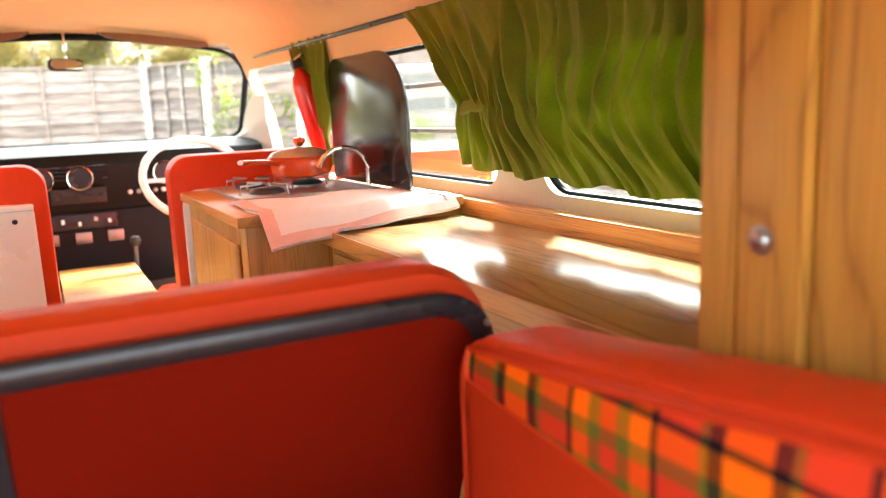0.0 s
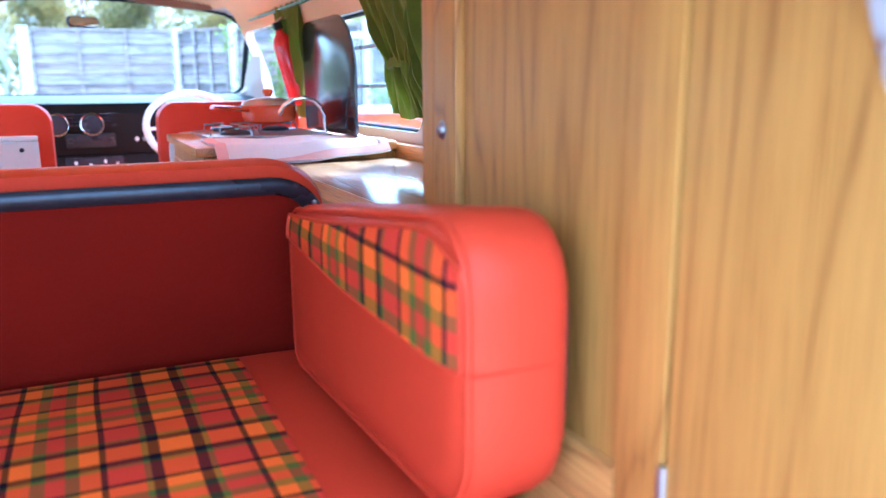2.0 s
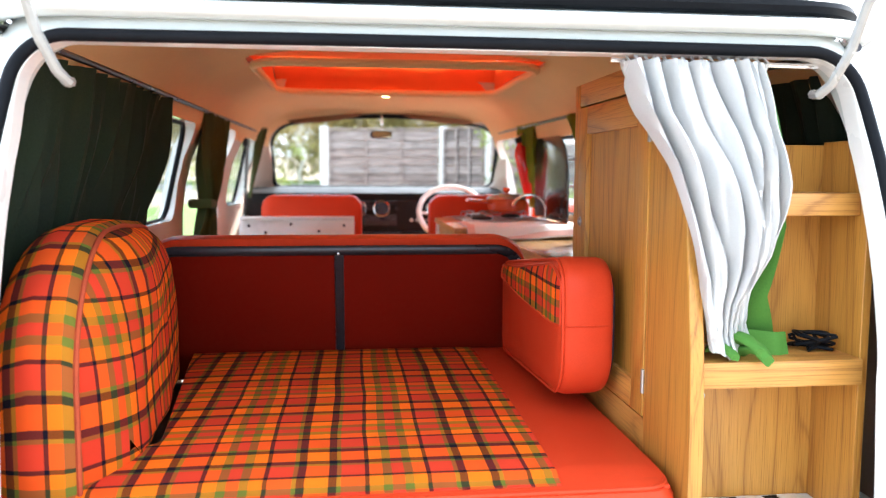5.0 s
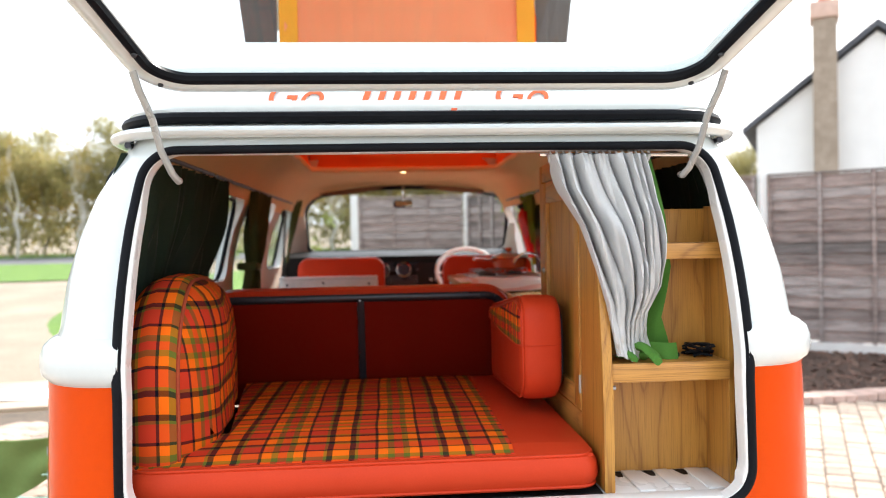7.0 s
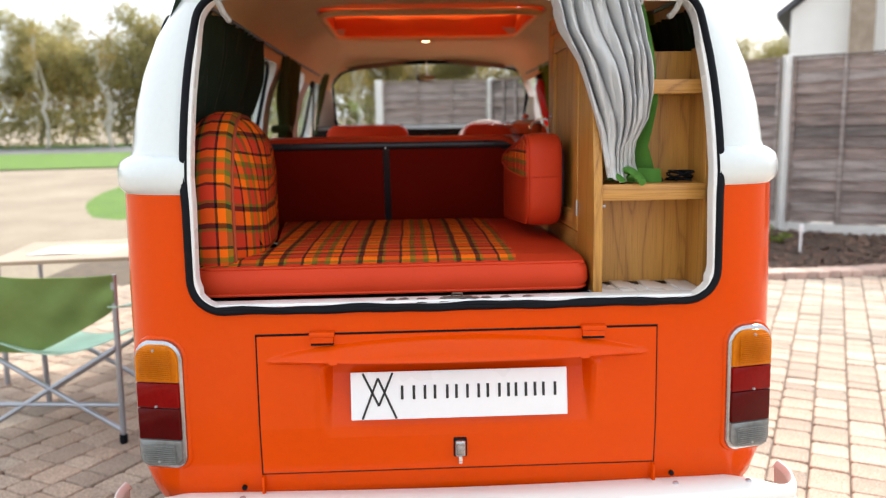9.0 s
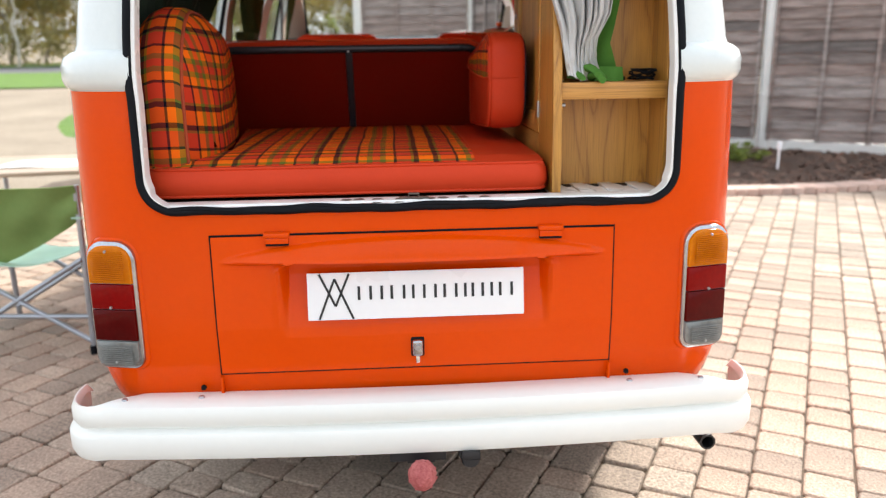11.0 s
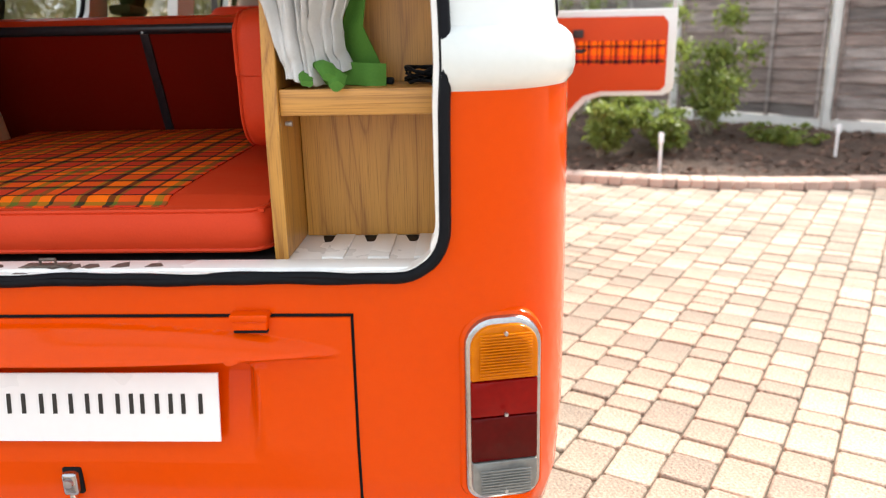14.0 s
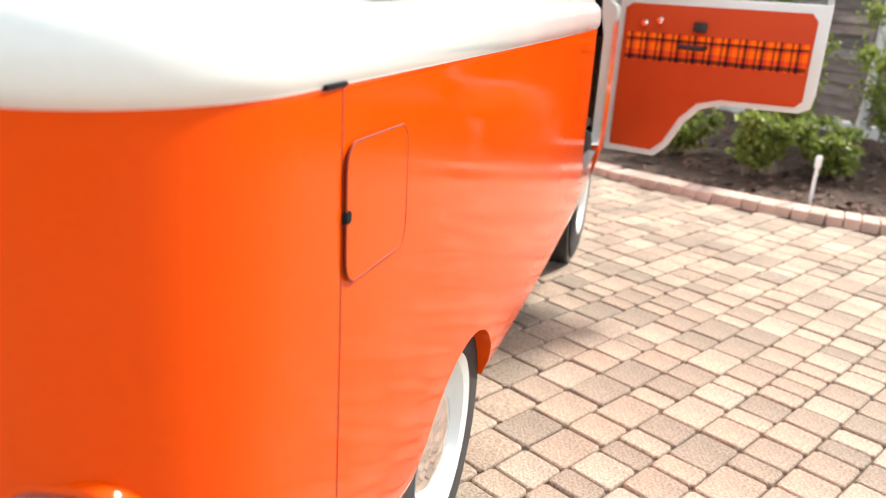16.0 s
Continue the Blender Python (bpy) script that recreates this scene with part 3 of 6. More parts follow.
tent = part("canvas_wall", canvas_wall((-0.47, 1.44), (0.47, 1.44)), SUNLIT_CANVAS, van, "orange canvas rear wall of the pop-up roof, coloured paler as sunlit")
for s in (-1, 1):
    part("edge_tape", box((s * 0.455 - 0.035, 1.428, 1.90), (s * 0.455 + 0.035, 1.434, 2.52), 0.002), CANVAS_EDGE, tent, "yellow-orange canvas edging tape")
    part("canvas_wall", canvas_wall((s * 0.49, 1.45), (s * 0.49, 2.43)), CANVAS, van, "orange canvas side wall of the pop-up roof")
    part("side_flap", plank([(s * 0.50, 1.9), (s * 0.585, 1.9), (s * 0.66, 2.52), (s * 0.50, 2.52)], 1.445, 1.455, "y", 0.002), GREY_VINYL, van, "dark brown translucent side flap")
part("canvas_wall", canvas_wall((-0.49, 2.43), (0.49, 2.43)), CANVAS, van, "orange canvas front wall of the pop-up roof")
part("roof_lid", plank(outline(-0.66, 0.66, 1.3, 2.6, 0.15), 2.52, 2.58, "z", 0.02), CREAM_PAINT, van, "white lid of the pop-up roof")


def bar_text(word, size, material, parent, place, label=""):
    cu = bpy.data.curves.new("letters", "FONT")
    cu.body, cu.size, cu.extrude, cu.align_x, cu.align_y, cu.shear = word, size, 0.0008, "CENTER", "CENTER", 0.25
    tmp = new("letters", cu)
    me = bpy.data.meshes.new_from_object(tmp.evaluated_get(bpy.context.evaluated_depsgraph_get()))
    bpy.data.objects.remove(tmp)
    me.materials.append(material)
    ob = new("lettering", me)
    ob.matrix_basis, ob.parent = place, parent
    if label:
        ob["label"] = label
    return ob


for x in (-0.30, 0.19):
    bar_text("Go", 0.098, ORANGE_INK, roof, pose(x, 0.139, 1.748, 62, 0, 0), "orange sign lettering")
for k in range(7):
    foot = -0.045 if k == 6 else -0.026
    part("sign_bar", plank([(-0.150 + k * 0.033 + foot * 0.25, foot), (-0.137 + k * 0.033 + foot * 0.25, foot), (-0.126 + k * 0.033, 0.036), (-0.139 + k * 0.033, 0.036)], -0.001, 0.001, "y", 0), ORANGE_INK, roof, "orange sign stroke", at=pose(0, 0.139, 1.748, -28, 0, 0))

# rear hatch, hinged at the roof and swung up
hatch = part("rear_hatch", bmesh.new(), CREAM_PAINT, van, "cream rear hatch swung up above the roof")
hatch.matrix_basis = pose(-0.006, 0.088, 1.745, -18)


def hatch_shape(inset):
    out = []
    for a, b in outline(-0.624 + inset, 0.624 - inset, -0.74 + inset, -0.012 - inset, 0.100 - inset * 0.6, 10):
        out.append((a * (1 + 0.21 * (-b - 0.3)), b))
    return out


def hatch_ring(inset, h):
    return [(a, b, h) for a, b in hatch_shape(inset)]


bmh = loft([hatch_ring(0.0, 0.012), hatch_ring(0.006, 0.026), hatch_ring(0.035, 0.034), hatch_ring(0.052, 0.030), hatch_ring(0.052, 0.004), hatch_ring(0.040, -0.012), hatch_ring(0.014, -0.010), hatch_ring(0.0, 0.004), hatch_ring(0.0, 0.012)], True, False)
bmesh.ops.remove_doubles(bmh, verts=bmh.verts, dist=1e-5)
bmesh.ops.recalc_face_normals(bmh, faces=bmh.faces)
bmh.to_mesh(hatch.data)
bmh.free()
hatch.data.polygons.foreach_set("use_smooth", [True] * len(hatch.data.polygons))
part("glass_seal", tube([(a, b, 0.002) for a, b in hatch_shape(0.046)], 0.0125, 8, True), RUBBER, hatch, "black rubber glazing seal")
pane = part("hatch_pane", plank(hatch_shape(0.05), 0.008, 0.013, "z", 0), GLASS, hatch, "clear hatch window glass")
pane.visible_shadow = False
for s in (-1, 1):
    for d in (0.06, 0.17):
        part("screw", lathe([(0.0, -0.016), (0.005, -0.015), (0.006, -0.011)], "z", 10, (s * (0.540 + 0.018 * (d > 0.1)), -d, 0)), BLACK, hatch)
    part("hatch_strut", tube([(s * 0.525, 0.07, 1.565), (s * 0.520, 0.045, 1.562), (s * 0.527, 0.028, 1.575), (s * 0.545, 0.015, 1.62), (s * 0.556, 0.0, 1.68), (s * 0.572, -0.024, 1.730), (s * 0.580, -0.036, 1.766)], 0.0072, 8), STRUT_GREY, van, "grey painted steel hatch strut")

# engine lid with its pressed brow and number plate recess
def lid_y(x, z):
    y = body_y(z) - 0.004
    w = max(0.0, 1 - (x / 0.455) ** 2)
    top = 0.771 + 0.047 * w ** 0.8
    if z > 0.768:
        t = max(0.0, min(1.0, (top - z) / max(0.012, top - 0.772)))
        y -= 0.052 * w ** 0.7 * t ** 0.7
    elif z > 0.759:
        y -= 0.052 * w ** 0.7 * (z - 0.759) / 0.009
    ax = abs(x)
    corner = max(0.0, (z - 0.735) / 0.03) ** 2 * 0.03
    side = 1 - min(1, max(0, (ax - 0.306 + corner) / 0.018))
    side = side * side * (3 - 2 * side)
    deep = min(1, max(0, (z - 0.575) / 0.15))
    if z < 0.768:
        y += 0.034 * side * deep * min(1, (0.768 - z) / 0.010 + 0.2)
        lip = math.exp(-((ax - 0.331 + corner) / 0.009) ** 2)
        y -= 0.009 * lip * deep
    return y


gap = bmesh.new()
for x0, x1, z0, z1 in ((-0.4815, 0.4815, 0.8265, 0.8315), (-0.4815, 0.4815, 0.4815, 0.487), (-0.4815, -0.477, 0.4815, 0.8315), (0.477, 0.4815, 0.4815, 0.8315)):
    sheet(lambda u, v: (x0 + (x1 - x0) * u, body_y(z0 + (z1 - z0) * v) - 0.0012, z0 + (z1 - z0) * v), 2, 8, gap)
part("lid_gap", gap, RUBBER, van, "dark shut line round the engine lid")
lid = part("engine_lid", cloth(lambda u, v: (-0.477 + 0.954 * u, lid_y(-0.477 + 0.954 * u, 0.487 + 0.3395 * v), 0.487 + 0.3395 * v), 150, 120, -0.002), ORANGE_PAINT, van, "orange engine lid with a pressed brow")
for s in (-1, 1):
    hinge = part("lid_hinge", box((s * 0.323 - 0.03, -0.058, 0.825), (s * 0.323 + 0.03, -0.032, 0.837), 0.004), ORANGE_PAINT, lid)
    part("hinge_leaf", box((s * 0.323 - 0.027, -0.054, 0.810), (s * 0.323 + 0.027, -0.034, 0.8245), 0.003), ORANGE_PAINT, hinge)
    part("hinge_block", box((s * 0.323 - 0.027, -0.051, 0.804), (s * 0.323 + 0.027, -0.034, 0.8095), 0.003), RUBBER, hinge)
latch = part("lid_latch", box((-0.013, -0.062, 0.520), (0.013, -0.040, 0.562), 0.007, 3), LAMP_RIM, lid, "worn chrome lid latch")
part("latch_gasket", box((-0.0165, -0.050, 0.516), (0.0165, -0.040, 0.566), 0.005, 3), RUBBER, latch)
part("latch_button", lathe([(0.0, -0.068), (0.007, -0.067), (0.009, -0.060)], "y", 16, (0, 0, 0.545)), STEEL, latch)
part("latch_tongue", box((-0.005, -0.058, 0.502), (0.005, -0.046, 0.522), 0.003), CHROME, latch)
part("plate_lamp", box((-0.085, -0.058, 0.758), (0.065, -0.034, 0.764), 0.002), BLACK, lid, "dark plate lamp slot")
plate = part("number_plate", box((-0.26, -0.003, -0.057), (0.26, 0.002, 0.057), 0.0015), PLATE_WHITE, van, "white plate with a black crossed-line mark", at=pose(0, -0.046, 0.676, -9))


def stroke(a, b, w):
    d = Vector((b[0] - a[0], b[1] - a[1]))
    n = Vector((-d.y, d.x)).normalized() * w / 2
    return plank([(a[0] + n.x, a[1] + n.y), (b[0] + n.x, b[1] + n.y), (b[0] - n.x, b[1] - n.y), (a[0] - n.x, a[1] - n.y)], -0.0045, -0.003, "y", 0)


for a, b in (((-0.231, 0.054), (-0.1935, -0.024)), ((-0.160, 0.054), (-0.1935, -0.024)), ((-0.233, -0.055), (-0.195, 0.042)), ((-0.152, -0.055), (-0.195, 0.042))):
    part("mark_line", stroke(a, b, 0.0052), INK, plate)
for x, w in ((-0.1235, 0.034), (-0.071, 0.030), (-0.0185, 0.028), (0.0325, 0.033), (0.082, 0.034), (0.127, 0.024), (0.171, 0.028), (0.2165, 0.034)):
    for q in (-1, 1):
        part("plate_bar", stroke((x + q * (w / 2 - 0.003), -0.010), (x + q * (w / 2 - 0.003), 0.023), 0.0064), INK, plate)

for s in (-1, 1):
    part("plug_hole", lathe([(0.0, -0.046), (0.006, -0.046), (0.007, -0.040)], "y", 12, (s * 0.525, 0.004, 0.451)), RUBBER, van)
    part("panel_fin", box((s * 0.478 - 0.003, -0.050, 0.40), (s * 0.478 + 0.003, -0.028, 0.480), 0.002), ORANGE_PAINT, van)


# rear lamps
def rear_lamp(s):
    lamp = part("rear_lamp", plank(outline(-0.061, 0.061, -0.158, 0.156, (0.03, 0.03, 0.045, 0.045)), -0.018, 0.03, "y", 0.006), LAMP_RIM, van, "three-colour rear lamp with a bright surround", at=pose(s * 0.709, -0.022, 0.668, -1, 0, s * 12))
    part("lamp_collar", plank(outline(-0.069, 0.069, -0.167, 0.165, (0.036, 0.036, 0.052, 0.052)), -0.009, 0.04, "y", 0.012), ORANGE_PAINT, lamp, "orange pressed collar")
    for name, z0, z1, m, r, lab in (("amber_lens", 0.056, 0.146, AMBER, (0.002, 0.002, 0.038, 0.038), "amber ribbed lens"), ("red_lens", -0.006, 0.054, BRIGHT_RED_LENS, 0.002, "bright red lens"), ("red_lens", -0.084, -0.008, RED_LENS, 0.002, "dark red lens"),
                                ("reversing_lens", -0.148, -0.086, CLEAR_LENS, (0.024, 0.024, 0.002, 0.002), "clear ribbed lens")):
        lens = part(name, plank(outline(-0.0535, 0.0535, z0, z1, r), -0.0265, -0.012, "y", 0.0035), m, lamp, lab)
        if name in ("amber_lens", "reversing_lens"):
            n = 15 if name == "amber_lens" else 9
            bmr = bmesh.new()
            for k in range(n):
                z = z0 + 0.010 + (z1 - z0 - 0.022) * k / (n - 1)
                box((-0.041, -0.0362, z - 0.0012), (0.041, -0.033, z + 0.0012), 0.0006, 1, bmr)
            part("lens_rib", bmr, m, lens)
    for z in (0.135, 0.0, -0.135):
        part("lens_screw", lathe([(0.0, -0.0375), (0.003, -0.037), (0.0036, -0.033)], "y", 12, (0, 0, z)), STEEL, lamp)
    return lamp


for s in (-1, 1):
    rear_lamp(s)

# bumper
path = []
for i in range(9):
    path.append((-0.862 + 0.004 * (1 - i / 8), 0.085 - 0.045 * i / 8))
for i in range(1, 12):
    a = radians(180 + 90 * i / 12)
    path.append((-0.721 + 0.141 * math.cos(a), 0.04 + 0.16 * math.sin(a)))
for i in range(25):
    x = -0.725 + 1.45 * i / 24
    path.append((x, -0.12 - 0.03 * (1 - (x / 0.725) ** 2)))
for p in [(-x, y) for x, y in reversed(path[:20])]:
    path.append(p)
section = [(-0.115, 0.432), (-0.06, 0.446), (-0.02, 0.447), (-0.004, 0.441), (0.002, 0.428), (0.002, 0.405), (-0.003, 0.396), (-0.022, 0.3915), (-0.021, 0.3880), (0.008, 0.379), (0.013, 0.370), (0.012, 0.330), (0.004, 0.313), (-0.012, 0.305), (-0.03, 0.303), (-0.03, 0.309), (-0.016, 0.318), (-0.012, 0.42), (-0.03, 0.436), (-0.115, 0.428)]
rings = []
for i, (x, y) in enumerate(path):
    a, b = path[max(0, i - 1)], path[min(len(path) - 1, i + 1)]
    d = Vector((b[0] - a[0], b[1] - a[1])).normalized()
    n = Vector((d.y, -d.x))
    k = min(1.0, max(0.0, (0.800 - abs(x)) / 0.12))
    k = 0.16 + 0.84 * k * k * (3 - 2 * k)
    t = (0.84, 0.95, 0.99)[min(i, len(path) - 1 - i)] if min(i, len(path) - 1 - i) < 3 else 1.0
    rings.append([(x + n.x * (o * (k if o < -0.05 else min(1, k * 2) if o < -0.015 else 1)), y + n.y * (o * (k if o < -0.05 else min(1, k * 2) if o < -0.015 else 1)), 0.375 + (z - 0.375) * t - 0.022 * max(0, (abs(x) - 0.74) / 0.12)) for o, z in section])
bumper = part("rear_bumper", loft(rings), BUMPER_PAINT, van, "white painted steel rear bumper")
for x in (-0.70, -0.52, 0.52, 0.70):
    part("bumper_bolt", lathe([(0.0, 0.006), (0.006, 0.005), (0.008, 0.0)], "z", 12, (x, -0.085, 0.4455)), STEEL, bumper)
TOW_RED = surface("faded_red_rubber", (0.30, 0.05, 0.05), (0.55, 0.17, 0.16), 0.7, 40, 160, 0.5)
part("tow_bracket", box((-0.035, -0.13, 0.27), (0.035, 0.3, 0.30), 0.006), BLACK, van)
tow = part("tow_bar", tube([(0, 0.1, 0.275), (0, -0.15, 0.27), (0, -0.19, 0.275), (0, -0.20, 0.295)], 0.016, 10), BLACK, van, "tow bar below the bumper")
part("tow_ball_cover", lathe([(0.0, -0.036), (0.02, -0.03), (0.032, -0.012), (0.034, 0.004), (0.026, 0.024), (0.012, 0.034), (0.0, 0.036)], "z", 20, (0, -0.205, 0.283)), TOW_RED, tow, "faded red rubber tow ball cover")
part("tow_plate", box((-0.075, -0.150, 0.288), (0.060, -0.142, 0.330), 0.003), BLACK, tow, "dark steel tow plate")
socket = part("tow_socket", lathe([(0.0, -0.165), (0.018, -0.165), (0.022, -0.160), (0.022, -0.125), (0.027, -0.123), (0.027, -0.118)], "y", 18, (0.118, 0, 0.292)), BLACK, tow, "black towing socket with a flap")
part("socket_flap", box((0.096, -0.171, 0.296), (0.140, -0.165, 0.318), 0.005), BLACK, socket)
part("socket_cable", tube([(0.118, -0.12, 0.292), (0.125, -0.08, 0.262), (0.09, -0.02, 0.280), (0.03, 0.05, 0.31)], 0.006, 8), RUBBER, tow)
for k in range(24):
    a, h = k * 2.399, 1 - 2 * (k + 0.5) / 24
    q = math.sqrt(1 - h * h)
    part("cover_stud", lathe([(0.0, 0.004), (0.0035, 0.003), (0.005, 0.0)], "z", 8), TOW_RED, tow, at=Matrix.Translation((0.0325 * q * math.cos(a), -0.205 + 0.0325 * q * math.sin(a), 0.283 + 0.034 * h)) @ Vector((q * math.cos(a), q * math.sin(a), h)).to_track_quat("Z", "Y").to_matrix().to_4x4())
part("exhaust_pipe", lathe([(0.016, 0), (0.0205, 0), (0.0205, 0.32), (0.016, 0.32)], "y", 18, (0.735, -0.075, 0.262), None, True), BLACK, van, "black exhaust tail pipe")
part("underbody", box((-0.70, 0.05, 0.33), (0.70, 4.1, 0.40), 0.02), BLACK, van, "dark underside")

def skin_x(y, z):
    """How far out the body side stands at a place."""
    hw, yr = lerp_rows(REAR, z)
    rx, ry, yf = 0.185, 0.235, front_y(z)
    hw -= 0.004
    x = hw
    if y < yr + ry:
        x = hw - rx + rx * max(0, 1 - abs((yr + ry - y) / ry) ** 2.25) ** (1 / 2.25)
    return x + 0.046 * math.sin(math.pi * (y - yr) / (yf - yr)) * (x / hw) ** 3


def flap_skin(grow, out):
    def f(u, v):
        a, b = u * 2 - 1, v * 2 - 1
        k = 1 - 0.22 * abs(b) ** 9
        y, z = 0.413 + a * k * (0.096 + grow), 1.008 + b * (0.086 + grow)
        return (skin_x(y, z) + out, y, z)
    return f


# side details: fuel flap, body seam, window glass and seals
# darkened body orange: the shade inside narrow panel gaps, drawn as lines
SEAM_SHADE = surface("orange_gap_shade", (0.16, 0.016, 0.001), (0.22, 0.024, 0.002), 0.6, 6, 60, 0.0)
flap = part("fuel_flap", cloth(flap_skin(0.0, 0.0050), 16, 24, 0.003), ORANGE_PAINT, van, "orange fuel filler flap")
rim = flap_skin(0.0010, 0.0042)
edge_line = [rim(k / 12, 0) for k in range(12)] + [rim(1, k / 24) for k in range(24)] + [rim(1 - k / 12, 1) for k in range(12)] + [rim(0, 1 - k / 24) for k in range(24)]
part("flap_gap", tube(edge_line, 0.0016, 6, True, up=(1, 0, 0)), SEAM_SHADE, van, "dark orange line drawn as the shaded gap round the fuel flap")
part("flap_grip", lathe([(0.0, 0.002), (0.008, 0.0015), (0.010, -0.004)], "x", 14, (skin_x(0.320, 1.008) + 0.005, 0.320, 1.008)), RUBBER, flap)
part("body_seam", cloth(lambda u, v: (skin_x(0.311 + 0.003 * u, 0.47 + 0.693 * v) + 0.0006, 0.311 + 0.003 * u, 0.47 + 0.693 * v), 1, 30, 0.002), SEAM_SHADE, van, "vertical body seam with its shade drawn as a dark line")
part("seam_notch", box((skin_x(0.30, 1.165) - 0.01, 0.262, 1.161), (skin_x(0.30, 1.165) + 0.004, 0.318, 1.167), 0.002), RUBBER, van)


def glazing(x, a, b, z0, z1, name, tilt):
    win = part(name, tube([(x + tilt * (q - z0), p, q) for p, q in outline(a, b, z0, z1, 0.06)], 0.009, 8, True, up=(1, 0, 0)), RUBBER, van, "side window with a black rubber seal")
    gl = part("pane", bmesh.new(), GLASS, win)
    bmg = bmesh.new()
    bmg.faces.new([bmg.verts.new((x + tilt * (q - z0), p, q)) for p, q in outline(a, b, z0, z1, 0.06)])
    bmesh.ops.solidify(bmg, geom=bmg.faces[:], thickness=0.004)
    bmg.to_mesh(gl.data)
    bmg.free()
    gl.visible_shadow = False
    return win


T = -0.235
for a, b in WIN_R:
    glazing(0.822, a, b, 1.266, 1.60, "side_window", T)
for a, b in WIN_L:
    glazing(-0.830, a, b, 1.275, 1.62, "side_window", -T)
louvre = bpy.data.objects["side_window.002"]
for z in (1.392, 1.506):
    part("louvre_bar", box((0.822 + T * (z - 1.266) - 0.009, 1.735, z - 0.006), (0.822 + T * (z - 1.266) + 0.006, 2.485, z + 0.006), 0.003), STRUT_GREY, louvre, "grey louvre slat edge")
ws = part("windscreen", tube([(p, 4.10 - 0.70 * (q - 1.345) - 0.1 * (p / 0.7) ** 2, q) for p, q in SCREEN], 0.014, 8, True, up=(0, 1, 0)), RUBBER, van, "windscreen in a black rubber seal")
bmg = sheet(lambda u, v: (-0.63 + 1.36 * u, 4.10 - 0.70 * (0.43 * v) - 0.1 * ((-0.63 + 1.36 * u) / 0.7) ** 2, 1.352 + 0.43 * v - 0.15 * (-0.68 + 1.36 * u) ** 2 * v), 10, 2)
bmesh.ops.solidify(bmg, geom=bmg.faces[:], thickness=0.005)
part("pane", bmg, GLASS, ws).visible_shadow = False


# wheels
def wheel(y, s):
    c = (s * 0.722, y, 0.325)
    w = part("wheel", lathe([(0.19, -0.075), (0.20, -0.085), (0.28, -0.088), (0.315, -0.078), (0.325, -0.05), (0.325, 0.05), (0.315, 0.078), (0.28, 0.088), (0.20, 0.085), (0.19, 0.075)], "x", 40, c, None, True), TYRE, van, "black tyre on a pale steel wheel with a bright hubcap")
    q = s * 1.0
    part("rim", lathe([(0.05, 0.02 * q), (0.14, 0.03 * q), (0.165, 0.055 * q), (0.178, 0.080 * q), (0.20, 0.088 * q), (0.20, 0.07 * q), (0.18, -0.06 * q), (0.05, -0.04 * q)], "x", 40, c), CREAM_PAINT, w, "pale painted steel rim")
    part("hubcap", lathe([(0.0, 0.082 * q), (0.05, 0.080 * q), (0.10, 0.070 * q), (0.128, 0.05 * q), (0.132, 0.02 * q)], "x", 32, c), CHROME, w, "bright domed hubcap")
    for k in range(10):
        a = k * math.tau / 10
        part("rim_slot", lathe([(0.0, 0.0), (0.012, 0.001), (0.013, -0.004)], "x", 10, (s * 0.722 + q * 0.047, y + 0.155 * math.cos(a), 0.325 + 0.155 * math.sin(a))), BLACK, w)


for y in (0.94, 3.36):
    for s in (-1, 1):
        wheel(y, s)

# cab door, standing open
DOOR = [(0.0, 0.56), (0.25, 0.555), (0.30, 0.60), (0.36, 0.72), (0.43, 0.80), (0.52, 0.830), (0.86, 0.835), (0.905, 0.86), (0.915, 0.92), (0.915, 1.30), (0.0, 1.30)]
cab_door = part("cab_door", plank(DOOR, -0.022, 0.03, "y", 0.008), CREAM_PAINT, van, "open cab door with a red and tartan inner panel", at=pose(0.875, 3.47, 0.0, 0, 0, -11))
trim = [(0.03, 0.59), (0.235, 0.585), (0.285, 0.63), (0.345, 0.75), (0.42, 0.83), (0.52, 0.858), (0.84, 0.862), (0.868, 0.89), (0.868, 1.23), (0.84, 1.262), (0.06, 1.262), (0.03, 1.24)]
part("door_card", plank(trim, -0.034, -0.022, "y", 0.005), surface("orange_red_door_vinyl", (0.50, 0.05, 0.008), (0.58, 0.065, 0.011), 0.5, 4, 200, 0.15, spec=0.2), cab_door, "red vinyl door card")
part("tartan_strip", plank(outline(0.05, 0.855, 1.005, 1.135, 0.004), -0.037, -0.033, "y", 0.001), PLAID_DOOR, cab_door, "tartan cloth strip")
part("pull_handle", tube([(0.30, -0.036, 1.085), (0.31, -0.07, 1.082), (0.41, -0.07, 1.080), (0.42, -0.036, 1.085)], 0.011, 8), BLACK, cab_door)
part("lock_lever", box((0.355, -0.055, 1.15), (0.415, -0.036, 1.195), 0.008), BLACK, cab_door)
for x in (0.13, 0.20):
    part("winder", lathe([(0.0, -0.052), (0.016, -0.050), (0.02, -0.034)], "y", 16, (x, 0, 1.178 + (x - 0.13) * 0.2)), CHROME, cab_door)
part("window_frame", tube([(0.02, 0.0, 1.29), (0.02, 0.03, 1.45), (0.10, 0.06, 1.60), (0.20, 0.07, 1.63), (0.80, 0.07, 1.63), (0.89, 0.05, 1.58), (0.90, 0.0, 1.29)], 0.014, 8), CREAM_PAINT, cab_door, "cream door window frame")
gl = part("pane", plank([(0.03, 1.29), (0.89, 1.29), (0.87, 1.58), (0.80, 1.62), (0.2, 1.62), (0.10, 1.59)], 0.02, 0.024, "y", 0), GLASS, cab_door)
gl.visible_shadow = False


